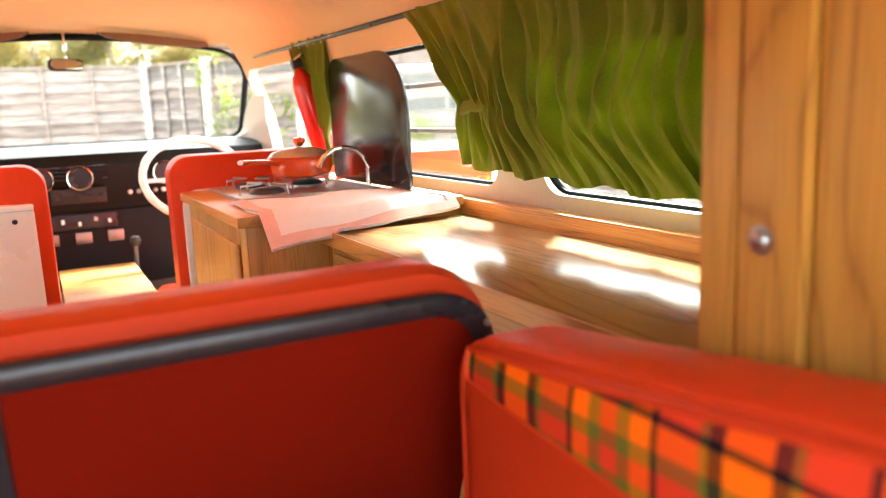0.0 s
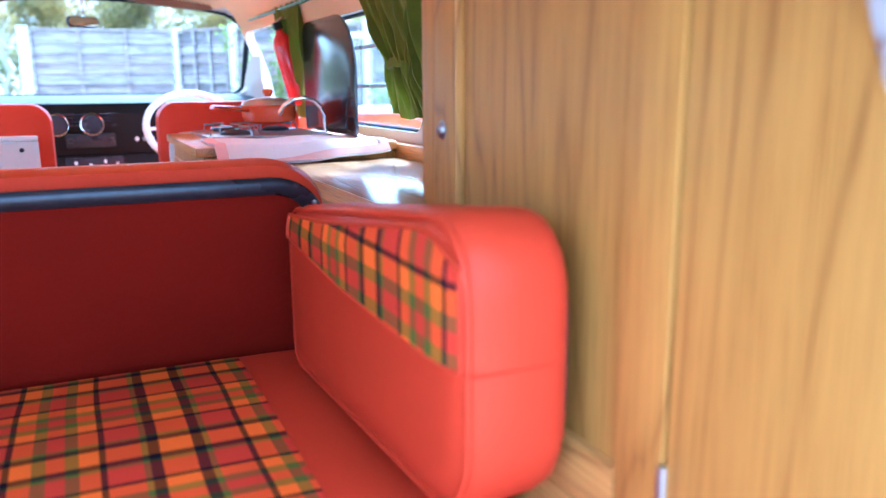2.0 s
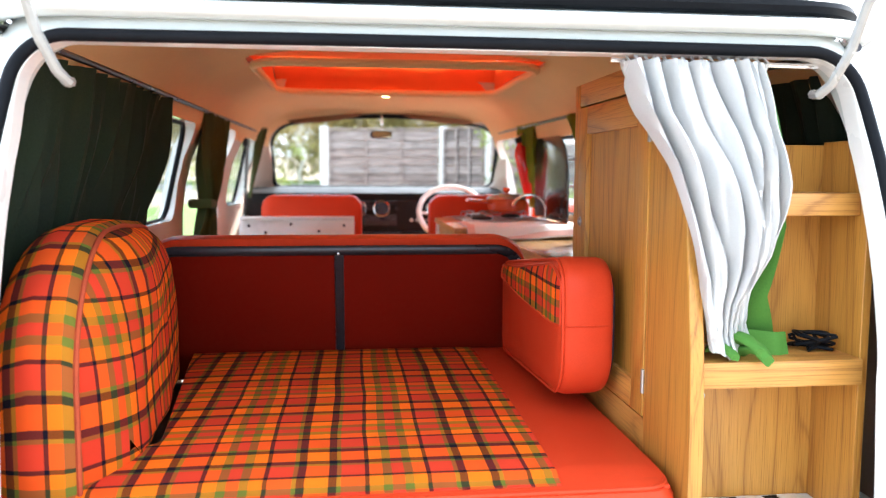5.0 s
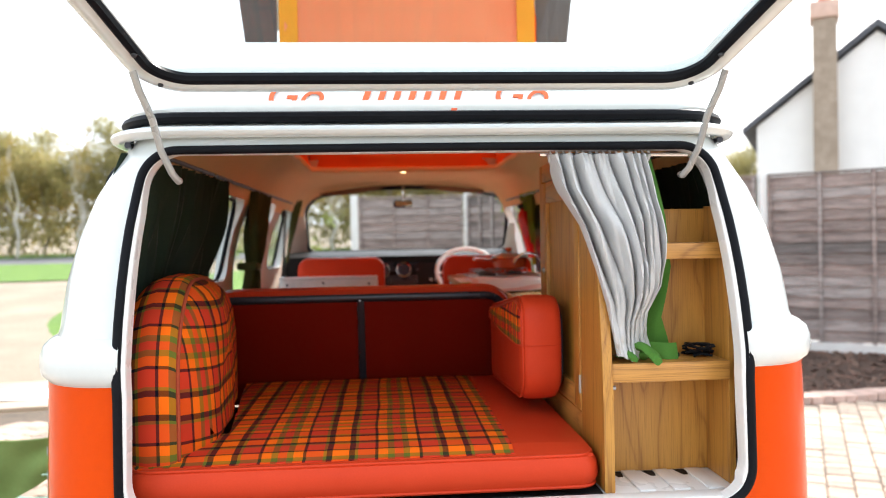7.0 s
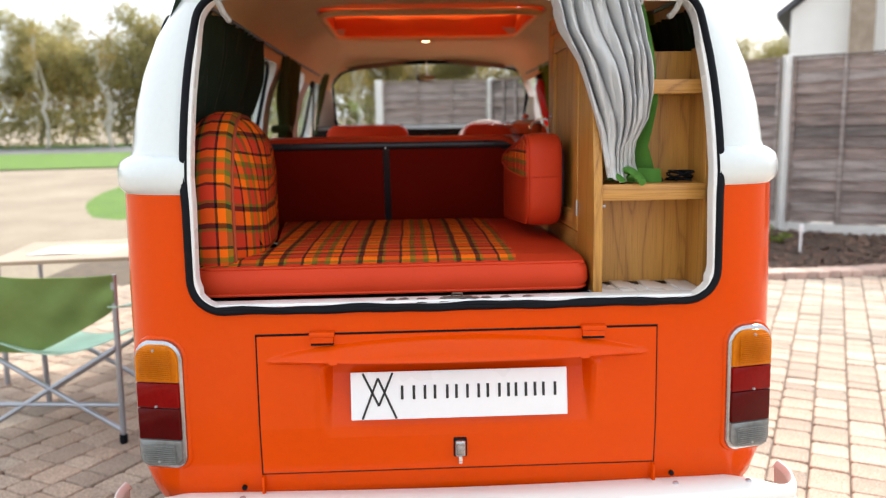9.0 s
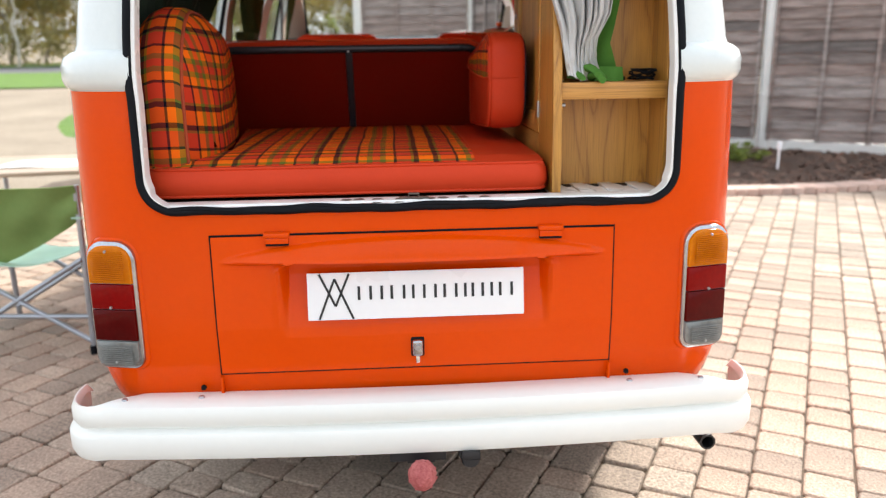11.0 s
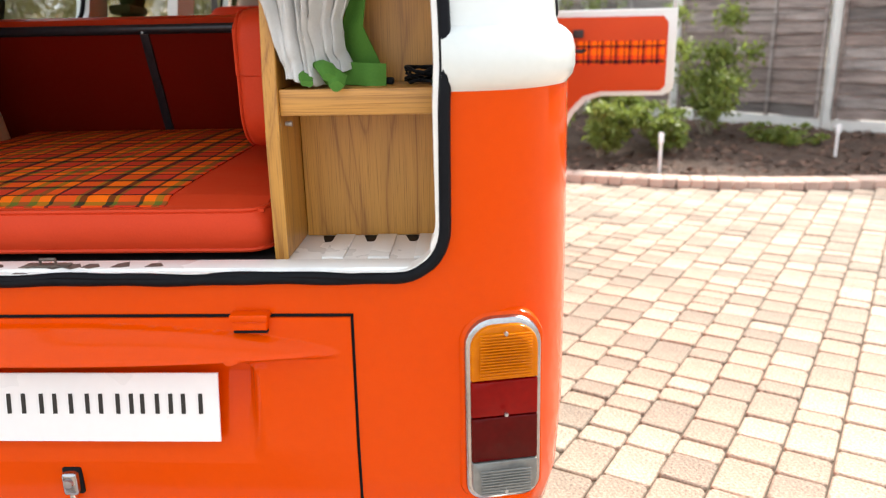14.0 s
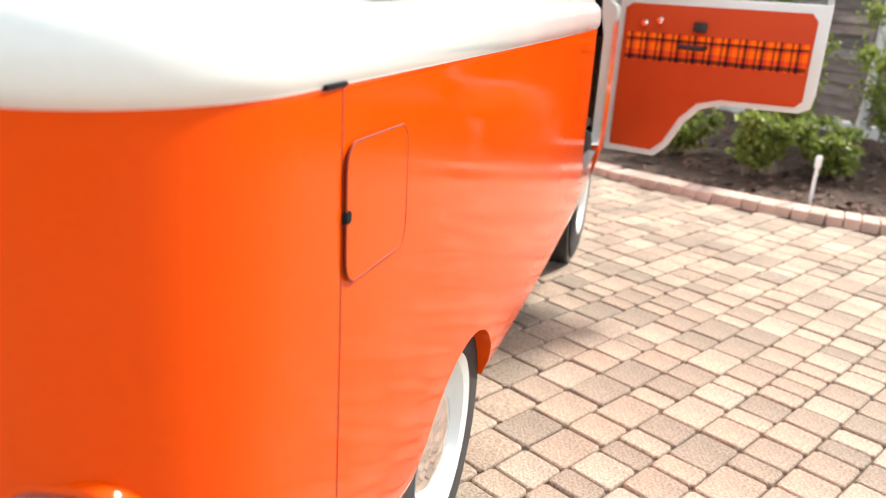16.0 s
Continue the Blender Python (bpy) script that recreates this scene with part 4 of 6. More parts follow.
# ---------------------------------------------------------------- inside the van
# floor and ceiling lining
tagged(part("floor", box((-0.78, 0.06, 0.562), (0.78, 3.95, 0.585), 0.004), WORKTOP), "wooden van floor", "floor", kind="structure")
lining = []
for z, hw, yr, yf in ((1.625, 0.690, 0.145, 3.85), (1.655, 0.652, 0.158, 3.842), (1.71, 0.622, 0.198, 3.832), (1.760, 0.573, 0.277, 3.82), (1.795, 0.473, 0.407, 3.785), (1.809, 0.29, 0.71, 3.70)):
    lining.append(plan(hw, yr, yf, z, 0.18, 0.25))
ceil = part("ceiling", loft(lining, True, True), HEADLINING)
bmc = bmesh.new()
bmc.from_mesh(ceil.data)
bmesh.ops.delete(bmc, geom=[f for f in bmc.faces if f.calc_center_median().z < 1.627 and len(f.verts) > 4], context="FACES")
bmesh.ops.triangulate(bmc, faces=[f for f in bmc.faces if len(f.verts) > 4])
bmesh.ops.recalc_face_normals(bmc, faces=bmc.faces)
bmesh.ops.solidify(bmc, geom=bmc.faces[:], thickness=0.003)
bmesh.ops.recalc_face_normals(bmc, faces=bmc.faces)
bmc.to_mesh(ceil.data)
bmc.free()
cut(ceil, [slab(outline(-0.47, 0.47, 1.48, 2.40, 0.12), 1.6, 2.0, "z", 0), slab(SCREEN, 3.6, 4.6, "y", 0)])
tagged(ceil, "tan vinyl headlining with a roof opening", "ceiling", kind="structure")
tagged(part("trim", tube([(a, b, 1.792) for a, b in outline(-0.47, 0.47, 1.48, 2.40, 0.12)], 0.014, 8, True), HEADLINING), "padded edge of the roof opening", "trim", kind="structure")

spot = thing("ceiling_light", "small round warm ceiling spotlight set in the headlining", "light")
part("bezel", lathe([(0.032, 1.795), (0.042, 1.791), (0.044, 1.80), (0.032, 1.805)], "z", 24, (0.0, 2.50, 0), None, True), CHROME, spot)
part("bulb", lathe([(0.0, 1.784), (0.016, 1.786), (0.026, 1.791), (0.030, 1.797), (0.024, 1.803)], "z", 20, (0.0, 2.50, 0)), lamp_glow("warm_bulb", (1.0, 0.66, 0.28), 6), spot, "glowing warm bulb")


# mattress over the engine
mattress = thing("mattress", "red vinyl mattress with a tartan cloth top over the engine deck", "mattress")


def mat_left(y):
    """The mattress is cut back where the side cushion drops in beside it."""
    k = min(1, max(0, (y - 0.215) / 0.085))
    return -0.652 + k * k * (3 - 2 * k) * (0.160 - 0.118 * max(0, y - 0.30))


def mat_x(x, y):
    return 0.338 - (0.338 - x) * (0.338 - mat_left(y)) / 0.990


def mat_shape(inset):
    return [(mat_x(a, b), b) for a, b in dense(outline(-0.652 + inset, 0.338 - inset, 0.052 + inset, 0.992 - inset, 0.045), 0.03)]


def mat_top(x, y):
    return 0.974 + 0.012 * (1 - ((x + 0.147) / 0.49) ** 4) * (1 - ((y - 0.525) / 0.49) ** 4) - (0.008 if y < 0.1 else 0)


def mat_panel(u, v, x0, x1, y0, y1, lift):
    y = y0 + (y1 - y0) * v
    left = mat_left(y) + x0 + 0.652
    x = left + (x1 - left) * u
    return (x, y, mat_top(x, y) + lift)


core = loft([[(a, b, z) for a, b in mat_shape(i)] for z, i in ((0.902, 0.022), (0.906, 0.006), (0.925, -0.002), (0.955, 0.0), (0.968, 0.006), (0.975, 0.020))], True, False)
bmesh.ops.holes_fill(core, edges=core.edges[:])
bmesh.ops.triangulate(core, faces=[f for f in core.faces if len(f.verts) > 4])
part("cover", core, VINYL, mattress, "red vinyl cover")
part("top_panel", cloth(lambda u, v: mat_panel(u, v, -0.618, 0.325, 0.072, 0.986, 0.0), 24, 40, -0.006), VINYL, mattress)
part("tartan_panel", cloth(lambda u, v: mat_panel(u, v, -0.640, 0.157, 0.079, 0.982, 0.004), 30, 60, -0.004), PLAID_FLAT, mattress, "orange, red and green tartan cloth")
for z, i in ((0.972, 0.010), (0.907, 0.004)):
    part("piping", tube([(a, b, z) for a, b in mat_shape(i)], 0.0038, 6, True), VINYL, mattress)

# upright tartan side cushion with its arched end panel
side = thing("side_cushion", "upright round-topped side cushion in orange and red tartan cloth", "cushion")


def side_line(inset, n=12):
    """The cushion's outline seen from the mattress: flat foot, one large round top corner at the rear."""
    pts = []
    shape, full = [outline(0.098 + i, 0.856 - i, 0.958 + i * 0.25, 1.356 - i, (0.02, 0.02, 0.13, 0.215), n) for i in (inset, 0.0)]
    for k, p in enumerate(shape):
        q, steps_ = shape[(k + 1) % len(shape)], max(1, int(math.dist(full[k], full[(k + 1) % len(full)]) / 0.03))
        for m in range(steps_):
            y, z = p[0] + (q[0] - p[0]) * m / steps_, p[1] + (q[1] - p[1]) * m / steps_
            pts.append((y + 0.02 * max(0, z - 1.0) * (1 if y < 0.4 else -1), z - 0.030 * max(0, (y - 0.45) / 0.4) * min(1, max(0, (z - 1.0) / 0.2))))
    return pts


# the boxing strip runs up the rear face and over the top; the inner panel bulges out beside its piped seam
SEAM_X = -0.547
SEAM = [(0.09, -0.547), (0.2, -0.553), (0.3, -0.560), (0.5, -0.577), (0.86, -0.622)]
BELLY = [(0.09, -0.547), (0.13, -0.533), (0.18, -0.516), (0.24, -0.502), (0.31, -0.496), (0.5, -0.512), (0.7, -0.538), (0.86, -0.562)]
base_line = side_line(0.0)
arcs = [0.0]
for p, q in zip(base_line, base_line[1:] + base_line[:1]):
    arcs.append(arcs[-1] + math.dist(p, q))


def seam_x(x, y):
    """A column of the boxing strip, drawn out to where the seam runs at this depth."""
    return -0.690 + (x + 0.690) * (lerp_rows(SEAM, y)[0] + 0.690) / (SEAM_X + 0.690)


strip = bmesh.new()
uvl = strip.loops.layers.uv.new("cloth")
cols = [(-0.690, 0.075), (-0.683, 0.045), (-0.668, 0.020), (-0.645, 0.004), (-0.61, -0.006), (-0.565, -0.004), (SEAM_X - 0.006, 0.002), (SEAM_X, 0.010)]
grid = [[strip.verts.new((seam_x(x, y), y, z)) for y, z in side_line(i)] for x, i in cols]
for a, ra, rb in zip(range(len(cols)), grid, grid[1:]):
    for k in range(len(ra)):
        k1 = (k + 1) % len(ra)
        f = strip.faces.new((ra[k], ra[k1], rb[k1], rb[k]))
        for lp, (c, t) in zip(f.loops, ((a, k), (a, k + 1), (a + 1, k + 1), (a + 1, k))):
            lp[uvl].uv = (cols[c][0] + 1.0, 0.99 + arcs[-1] - arcs[t])
part("boxing_strip", strip, PLAID_END, side, "tartan boxing strip over the rear and top")
panel = bmesh.new()
uvl = panel.loops.layers.uv.new("cloth")
steps = [(0.010, 0.0), (0.017, 0.22), (0.030, 0.46), (0.050, 0.68), (0.080, 0.86), (0.115, 0.96), (0.160, 1.0)]
grid = [[panel.verts.new((lerp_rows(SEAM, y)[0] + (lerp_rows(BELLY, y)[0] - lerp_rows(SEAM, y)[0]) * g + 0.003 * math.sin(y * 23 + z * 9) * g, y, z)) for y, z in side_line(i)] for i, g in steps]
for ra, rb in zip(grid, grid[1:]):
    n_ = len(ra)
    for k in range(n_):
        panel.faces.new((ra[k], ra[(k + 1) % n_], rb[(k + 1) % n_], rb[k]))
panel.faces.new(grid[-1])
for f in panel.faces:
    for lp in f.loops:
        lp[uvl].uv = (lp.vert.co.y + 0.008 + 0.05 * (lp.vert.co.z - 1.0), lp.vert.co.z + 0.04 * math.sin(lp.vert.co.y * 4))
bmesh.ops.triangulate(panel, faces=[f for f in panel.faces if len(f.verts) > 4])
part("inner_panel", panel, PLAID_END, side, "tartan inner panel")
part("back_panel", plank(side_line(0.078), -0.694, -0.688, "x", 0), PLAID_END, side)
part("piping", tube([(seam_x(SEAM_X, y), y, z) for y, z in side_line(0.007)], 0.0042, 6, True, up=(1, 0, 0)), surface("tartan_piping", (0.30, 0.03, 0.01), (0.42, 0.07, 0.015), 0.8, 20, 200, 0.2), side)

# red bolster on the cupboard side
bolster = thing("bolster", "red vinyl bolster with a tartan side panel and navy back", "cushion", at=pose(-0.003, 0.004, 0))


def bol(inset):
    """The bolster's side outline, tipped a little up towards the rear."""
    out = []
    for a, b in outline(0.322 + inset, 0.885 - inset, 0.998 + inset, 1.230 - inset, (0.060, 0.03, 0.05, 0.068), 8):
        out.append((a, b + 0.088 * (0.885 - a) * min(1, max(0, (b - 0.99) / 0.2)) + 0.02 * max(0, (0.7 - a) / 0.37) + 0.013 * max(0, (0.6 - a) / 0.28) * max(0, 1 - max(0, b - 1.0) / 0.12)))
    return out


part("cover", loft([[(x, a, b) for a, b in bol(i)] for x, i in ((0.221, 0.034), (0.2245, 0.014), (0.232, 0.004), (0.244, 0.0), (0.275, 0.000), (0.304, 0.001), (0.317, 0.004), (0.3235, 0.010), (0.3255, 0.018))]), VINYL, bolster, "red vinyl cover")
part("back_panel", loft([[(x, a, b) for a, b in bol(i)] for x, i in ((0.326, 0.017), (0.332, 0.024), (0.337, 0.05))]), NAVY, bolster, "navy cloth back")
part("piping", tube([(0.2285, a, b) for a, b in bol(0.005)], 0.0036, 6, True, up=(1, 0, 0)), VINYL, bolster)
part("piping", tube([(0.3257, a, b) for a, b in bol(0.017)], 0.0030, 6, True, up=(1, 0, 0)), NAVY, bolster)


def bol_face(u, v, lift=0.003):
    """A place on the bolster's side panel, bent round the cover's rounded edge."""
    y = 0.332 + 0.524 * u
    rim = 1.230 + 0.088 * (0.885 - y) + 0.02 * max(0, (0.7 - y) / 0.37) - 0.034 * max(0, (0.425 - y) / 0.093) ** 2.2
    low = lerp_rows([(0.332, 1.170), (0.40, 1.166), (0.46, 1.167), (0.54, 1.169), (0.62, 1.170), (0.72, 1.177), (0.80, 1.183), (0.856, 1.190)], y)[0]
    z = low + (rim - 0.013 - low) * v
    d = min(y - 0.322, rim - z)
    return (lerp_rows([(0.0, 0.244), (0.004, 0.232), (0.014, 0.2245), (0.034, 0.221)], d)[0] - lift, y, z)


part("tartan_panel", cloth(bol_face, 40, 14, 0.003), PLAID_SIDE, bolster, "tartan cloth side panel")
ring = [bol_face(k / 30, 0) for k in range(30)] + [bol_face(1, k / 6) for k in range(6)] + [bol_face(1 - k / 30, 1) for k in range(30)] + [bol_face(0, 1 - k / 6) for k in range(6)]
part("piping", tube(ring, 0.0026, 6, True, up=(1, 0, 0)), VINYL, bolster)
part("seam", tube([(0.2265, 0.3205, 1.170), (0.25, 0.3208, 1.1685), (0.304, 0.3225, 1.1685), (0.319, 0.328, 1.170)], 0.0013, 6), VINYL, bolster)

# the folded seat back that closes the bed
seatback = thing("bench_seat_back", "deep red vinyl bench back with dark alloy edging", "seat back")
def reclined(bm):
    for v in bm.verts:
        v.co.y += max(0.0, 1.25 - v.co.z) * 0.36
    return bm


BACK = outline(-0.66, 0.285, 0.90, 1.262, (0.01, 0.01, 0.075, 0.075), 8)
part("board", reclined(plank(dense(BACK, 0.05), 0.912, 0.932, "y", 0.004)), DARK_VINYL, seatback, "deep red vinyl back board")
part("cushion", reclined(loft([[(a, 0.932, b) for a, b in outline(-0.665, 0.29, 0.90, 1.264, (0.02, 0.02, 0.08, 0.08), 8)], [(a, 0.939, b) for a, b in outline(-0.672, 0.297, 0.90, 1.280, (0.02, 0.02, 0.09, 0.09), 8)], [(a, 0.962, b) for a, b in outline(-0.676, 0.301, 0.90, 1.287, (0.02, 0.02, 0.09, 0.09), 8)],
                      [(a, 1.017, b) for a, b in outline(-0.676, 0.301, 0.90, 1.285, (0.02, 0.02, 0.09, 0.09), 8)], [(a, 1.042, b) for a, b in outline(-0.66, 0.285, 0.90, 1.275, (0.02, 0.02, 0.09, 0.09), 8)]])), VINYL, seatback, "red vinyl seat cushion")
rail = []
for a, b in outline(-0.652, 0.277, 0.80, 1.254, (0.01, 0.01, 0.072, 0.072), 10)[22:]:
    rail.append((a, 0.906, b))
railpts = [p for p in rail if p[2] > 1.15]
part("edge_rail", reclined(tube(railpts, 0.0125, 10, False, None, 0.38, up=(0, 1, 0))), GREY_TRIM, seatback, "dark alloy edge rail")
part("upright_strip", reclined(box((-0.200, 0.903, 0.955), (-0.177, 0.913, 1.242), 0.003)), GREY_TRIM, seatback, "dark alloy upright strip")
for x, z in ((-0.19, 1.246), (0.266, 1.228), (-0.638, 1.222)):
    part("rivet", lathe([(0.0, 0.8985), (0.003, 0.899), (0.0038, 0.903)], "y", 10, (x, 0, z)), STEEL, seatback)

# tall cupboard with open rear shelves
wardrobe = thing("wardrobe", "tall oak wardrobe with a panelled door and open rear shelves", "wardrobe")
Z0, Z1 = 0.892, 1.640
part("end_panel", plank([(0.050, Z0), (0.236, Z0), (0.236, Z1), (0.146, Z1), (0.130, 1.58), (0.108, 1.48), (0.088, 1.38), (0.071, 1.28), (0.058, 1.18), (0.051, 1.08), (0.050, 1.0)], 0.344, 0.366, "x", 0.003), OAK, wardrobe, "oak end panel")
part("bottom_rail", box((0.345, 0.237, Z0), (0.366, 0.690, 1.022), 0.002), OAK_LONG, wardrobe)
part("stile", box((0.345, 0.652, 1.022), (0.366, 0.690, Z1), 0.003), OAK, wardrobe)
part("top_rail", box((0.345, 0.237, 1.592), (0.366, 0.651, Z1), 0.002), OAK_LONG, wardrobe)
door = part("door", box((0.352, 0.290, 1.075), (0.360, 0.590, 1.545), 0.001, 1), OAK, wardrobe, "recessed oak door panel")
for name, a, b, m in (("door_stile", (0.240, 1.026), (0.296, 1.588), OAK), ("door_stile", (0.592, 1.026), (0.648, 1.588), OAK), ("door_rail", (0.297, 1.026), (0.591, 1.080), OAK_LONG), ("door_rail", (0.297, 1.530), (0.591, 1.588), OAK_LONG)):
    part(name, box((0.342, a[0], a[1]), (0.362, b[0], b[1]), 0.0025), m, door)
for z in (1.068, 1.500):
    part("hinge", tube([(0.342, 0.238, z), (0.342, 0.238, z + 0.042)], 0.004, 8), STEEL, door, "small steel butt hinge")
part("knob", lathe([(0.0, 0.3365), (0.005, 0.337), (0.0075, 0.339), (0.008, 0.341), (0.0115, 0.342), (0.012, 0.346)], "x", 20, (0, 0.627, 1.342)), STEEL, wardrobe, "round metal push-button knob")
part("cabinet_front", box((0.367, 0.672, Z0), (0.74, 0.690, 1.60), 0.002), OAK, wardrobe)
part("shelf_back", box((0.367, 0.196, Z0), (0.64, 0.206, 1.495), 0.001, 1), OAK, wardrobe, "oak back board of the shelves")
part("inner_side", box((0.628, 0.075, 0.8925), (0.642, 0.196, 1.50), 0.001, 1), OAK, wardrobe)
for z0, z1, y in ((1.122, 1.163, 0.064), (1.383, 1.418, 0.090)):
    part("shelf", box((0.3665, y, z0), (0.627, 0.195, z1), 0.003), OAK_FLAT, wardrobe, "thick oak shelf")
part("shelf_screw", lathe([(0.0, 0.0), (0.004, 0.001), (0.005, 0.012)], "x", 10, (0.368, 0.085, 1.108)), STEEL, wardrobe)

# white ribbed deck under the shelves
deck = thing("metal_deck", "white painted ribbed steel deck below the shelves", "deck")
part("deck_sheet", box((0.345, 0.020, 0.880), (0.73, 0.30, 0.8915), 0.002), WHITE_PAINT, deck)
for k in range(3):
    part("rib", box((0.42 + 0.075 * k, 0.05, 0.8915), (0.455 + 0.075 * k, 0.19, 0.8965), 0.002), WHITE_PAINT, deck)
for k in range(3):
    part("deck_slot", plank([(0.405 + 0.075 * k, 0.155), (0.416 + 0.075 * k, 0.155), (0.424 + 0.075 * k, 0.194), (0.395 + 0.075 * k, 0.194)], 0.8916, 0.8922, "z", 0), RUBBER, deck, "dark cut-out")
# black stands in for the shade in the gap between mattress and cushion
bed_base = thing("engine_deck", "deck beneath the mattress, coloured black for the shade in the gap", "deck")
part("deck_sheet", box((-0.76, 0.060, 0.870), (0.343, 0.984, 0.8905), 0.003), BLACK, bed_base)
# added board: keeps the lit far wall from showing through the gap
part("front_board", box((-0.77, 0.985, 0.57), (0.343, 1.000, 0.905), 0.003), BLACK, bed_base, "added black board that hides the lit wall beyond the deck")

# cable on the shelf
cable = [(0.585 + 0.030 * math.cos(a * 1.9) * (1 - a / 60) + 0.004 * math.sin(a * 5), 0.135 + 0.022 * math.sin(a * 1.7), 1.1665 + 0.012 * (1 + math.sin(a * 1.1))) for a in [i * 0.25 for i in range(90)]]
coil = thing("cable", "small tangle of black cable lying on the oak shelf", "cable")
part("lead", tube(cable, 0.0026, 6), RUBBER, coil)
part("plug", box((0.515, 0.125, 1.1635), (0.54, 0.145, 1.174), 0.004), RUBBER, coil)


# ---------------------------------------------------------------- curtains
def drape(name, label, top, bottom, waist, mat, folds=9, depth=0.022, across="x", category="curtain", nv=44, tie=0.55, hem=None, bulge=0.0):
    """A gathered curtain: top and bottom are pairs (a, b, c) ends: along, off, z; waist gives the gathered width at the tie."""
    ob = thing(name, label, category)
    (a0, o0, z0), (a1, o1, z1) = top
    (b0, p0, y0), (b1, p1, y1) = bottom
    rnd = random.Random(len(name) * 7 + int(a0 * 100))
    ph = [rnd.uniform(0, 6.28) for _ in range(4)]

    def f(u, v):
        t = v ** 0.85
        ta, tb = a0 + (a1 - a0) * u, b0 + (b1 - b0) * u
        along = ta + (tb - ta) * t
        off = (o0 + (o1 - o0) * u) * (1 - t) + (p0 + (p1 - p0) * u) * t
        z = (z0 + (z1 - z0) * u) * (1 - v) + (y0 + (y1 - y0) * u) * v
        if waist:
            wc, ww, wv = waist
            g = math.exp(-((v - wv) / 0.16) ** 2)
            along += ((wc + (u - 0.5) * ww) - along) * g
        d = depth * (0.45 + 0.75 * math.sin(math.pi * min(1, v * 1.1 + 0.12)))
        w = math.sin(u * folds * math.tau + ph[0] + 1.3 * math.sin(v * 3 + ph[1])) + 0.45 * math.sin(u * folds * 2.3 * math.tau + ph[2] + 2 * v)
        w += 0.9 * noise.noise(Vector((u * folds * 1.3, v * 2.0, ph[3])))
        off += d * w * 0.6 + bulge * math.sin(math.pi * v)
        return (along, off, z) if across == "x" else (off, along, z)

    part("cloth", cloth(f, folds * 12, nv, 0.002), mat, ob)
    return ob


rc = thing("rear_curtain", "white-lined green curtain gathered down onto the oak shelf", "curtain")
LEFT = [(0.0, 0.246), (0.18, 0.264), (0.35, 0.302), (0.55, 0.330), (0.75, 0.359), (0.92, 0.369), (1.0, 0.375)]
RIGHT = [(0.0, 0.455), (0.18, 0.469), (0.35, 0.481), (0.55, 0.491), (0.68, 0.488), (0.82, 0.462), (0.93, 0.462), (1.0, 0.474)]
EDGE = [(0.0, 0.472), (0.18, 0.488), (0.35, 0.502), (0.55, 0.514), (0.68, 0.505), (0.80, 0.496), (0.90, 0.514), (1.0, 0.530)]


def curtain_y(v):
    return 0.105 - 0.028 * v - 0.022 * math.sin(math.pi * v)


def rc_f(u, v):
    l, r = lerp_rows(LEFT, v)[0], lerp_rows(RIGHT, v)[0]
    s = u + 0.10 * math.sin(u * 5 + 1.1) * (1 - u) + 0.03 * math.sin(v * 4 + u * 6)
    w = 1.9 * (1 - 2 * abs(math.sin(s * 4.1 * math.tau + 0.4 + 0.6 * math.sin(v * 2.6 + u * 3))) ** 0.8) + 0.6 * math.sin(s * 9.7 * math.tau + 2 + 1.8 * v)
    w += 2.0 * noise.noise(Vector((u * 6.0, v * 1.5, 3.1))) + 0.7 * noise.noise(Vector((u * 13, v * 6.0, 7.7)))
    pleat = math.exp(-v / 0.05) * 0.6 * math.sin(u * 16 * math.tau)
    low = max(0.0, (v - 0.80) / 0.20)
    calm = min(1.0, max(0.0, (v - 0.42) / 0.4))
    w = w * (1 - 0.50 * calm) + calm * 2.4 * noise.noise(Vector((u * 3.2 + v, v * 2.2, 9.3)))
    crush = low * (1.5 * noise.noise(Vector((u * 4, v * 13, 1.0))) + 0.8 * noise.noise(Vector((u * 9, v * 24, 5.0))))
    k = 0.0175 * (0.5 + 0.7 * math.sin(math.pi * min(1, v + 0.1)))
    return (l + (r - l) * u + 0.004 * w * v, curtain_y(v) - 0.006 + min(0.030, k * (w + pleat + crush)) - 0.012 * low * (1 - u) + 0.085 * u ** 1.6 * max(0, v - 0.3), 1.612 - (0.432 + 0.010 * math.sin(u * 4)) * v + 0.005 * math.sin(u * 9) * v + 0.006 * crush)


part("cloth", cloth(rc_f, 96, 60, 0.002), WHITE_CLOTH, rc, "white curtain lining")
part("lining_edge", cloth(lambda u, v: (lerp_rows(RIGHT, v)[0] - 0.01 + (lerp_rows(EDGE, v)[0] - lerp_rows(RIGHT, v)[0] + 0.01) * u, curtain_y(v) + 0.012 + 0.022 * (1 - u) + 0.006 * math.sin(u * 4 + v * 9) + 0.085 * max(0, v - 0.3), 1.612 - 0.447 * v), 8, 40, 0.002), GREEN_HEM, rc, "grass-green curtain edge")
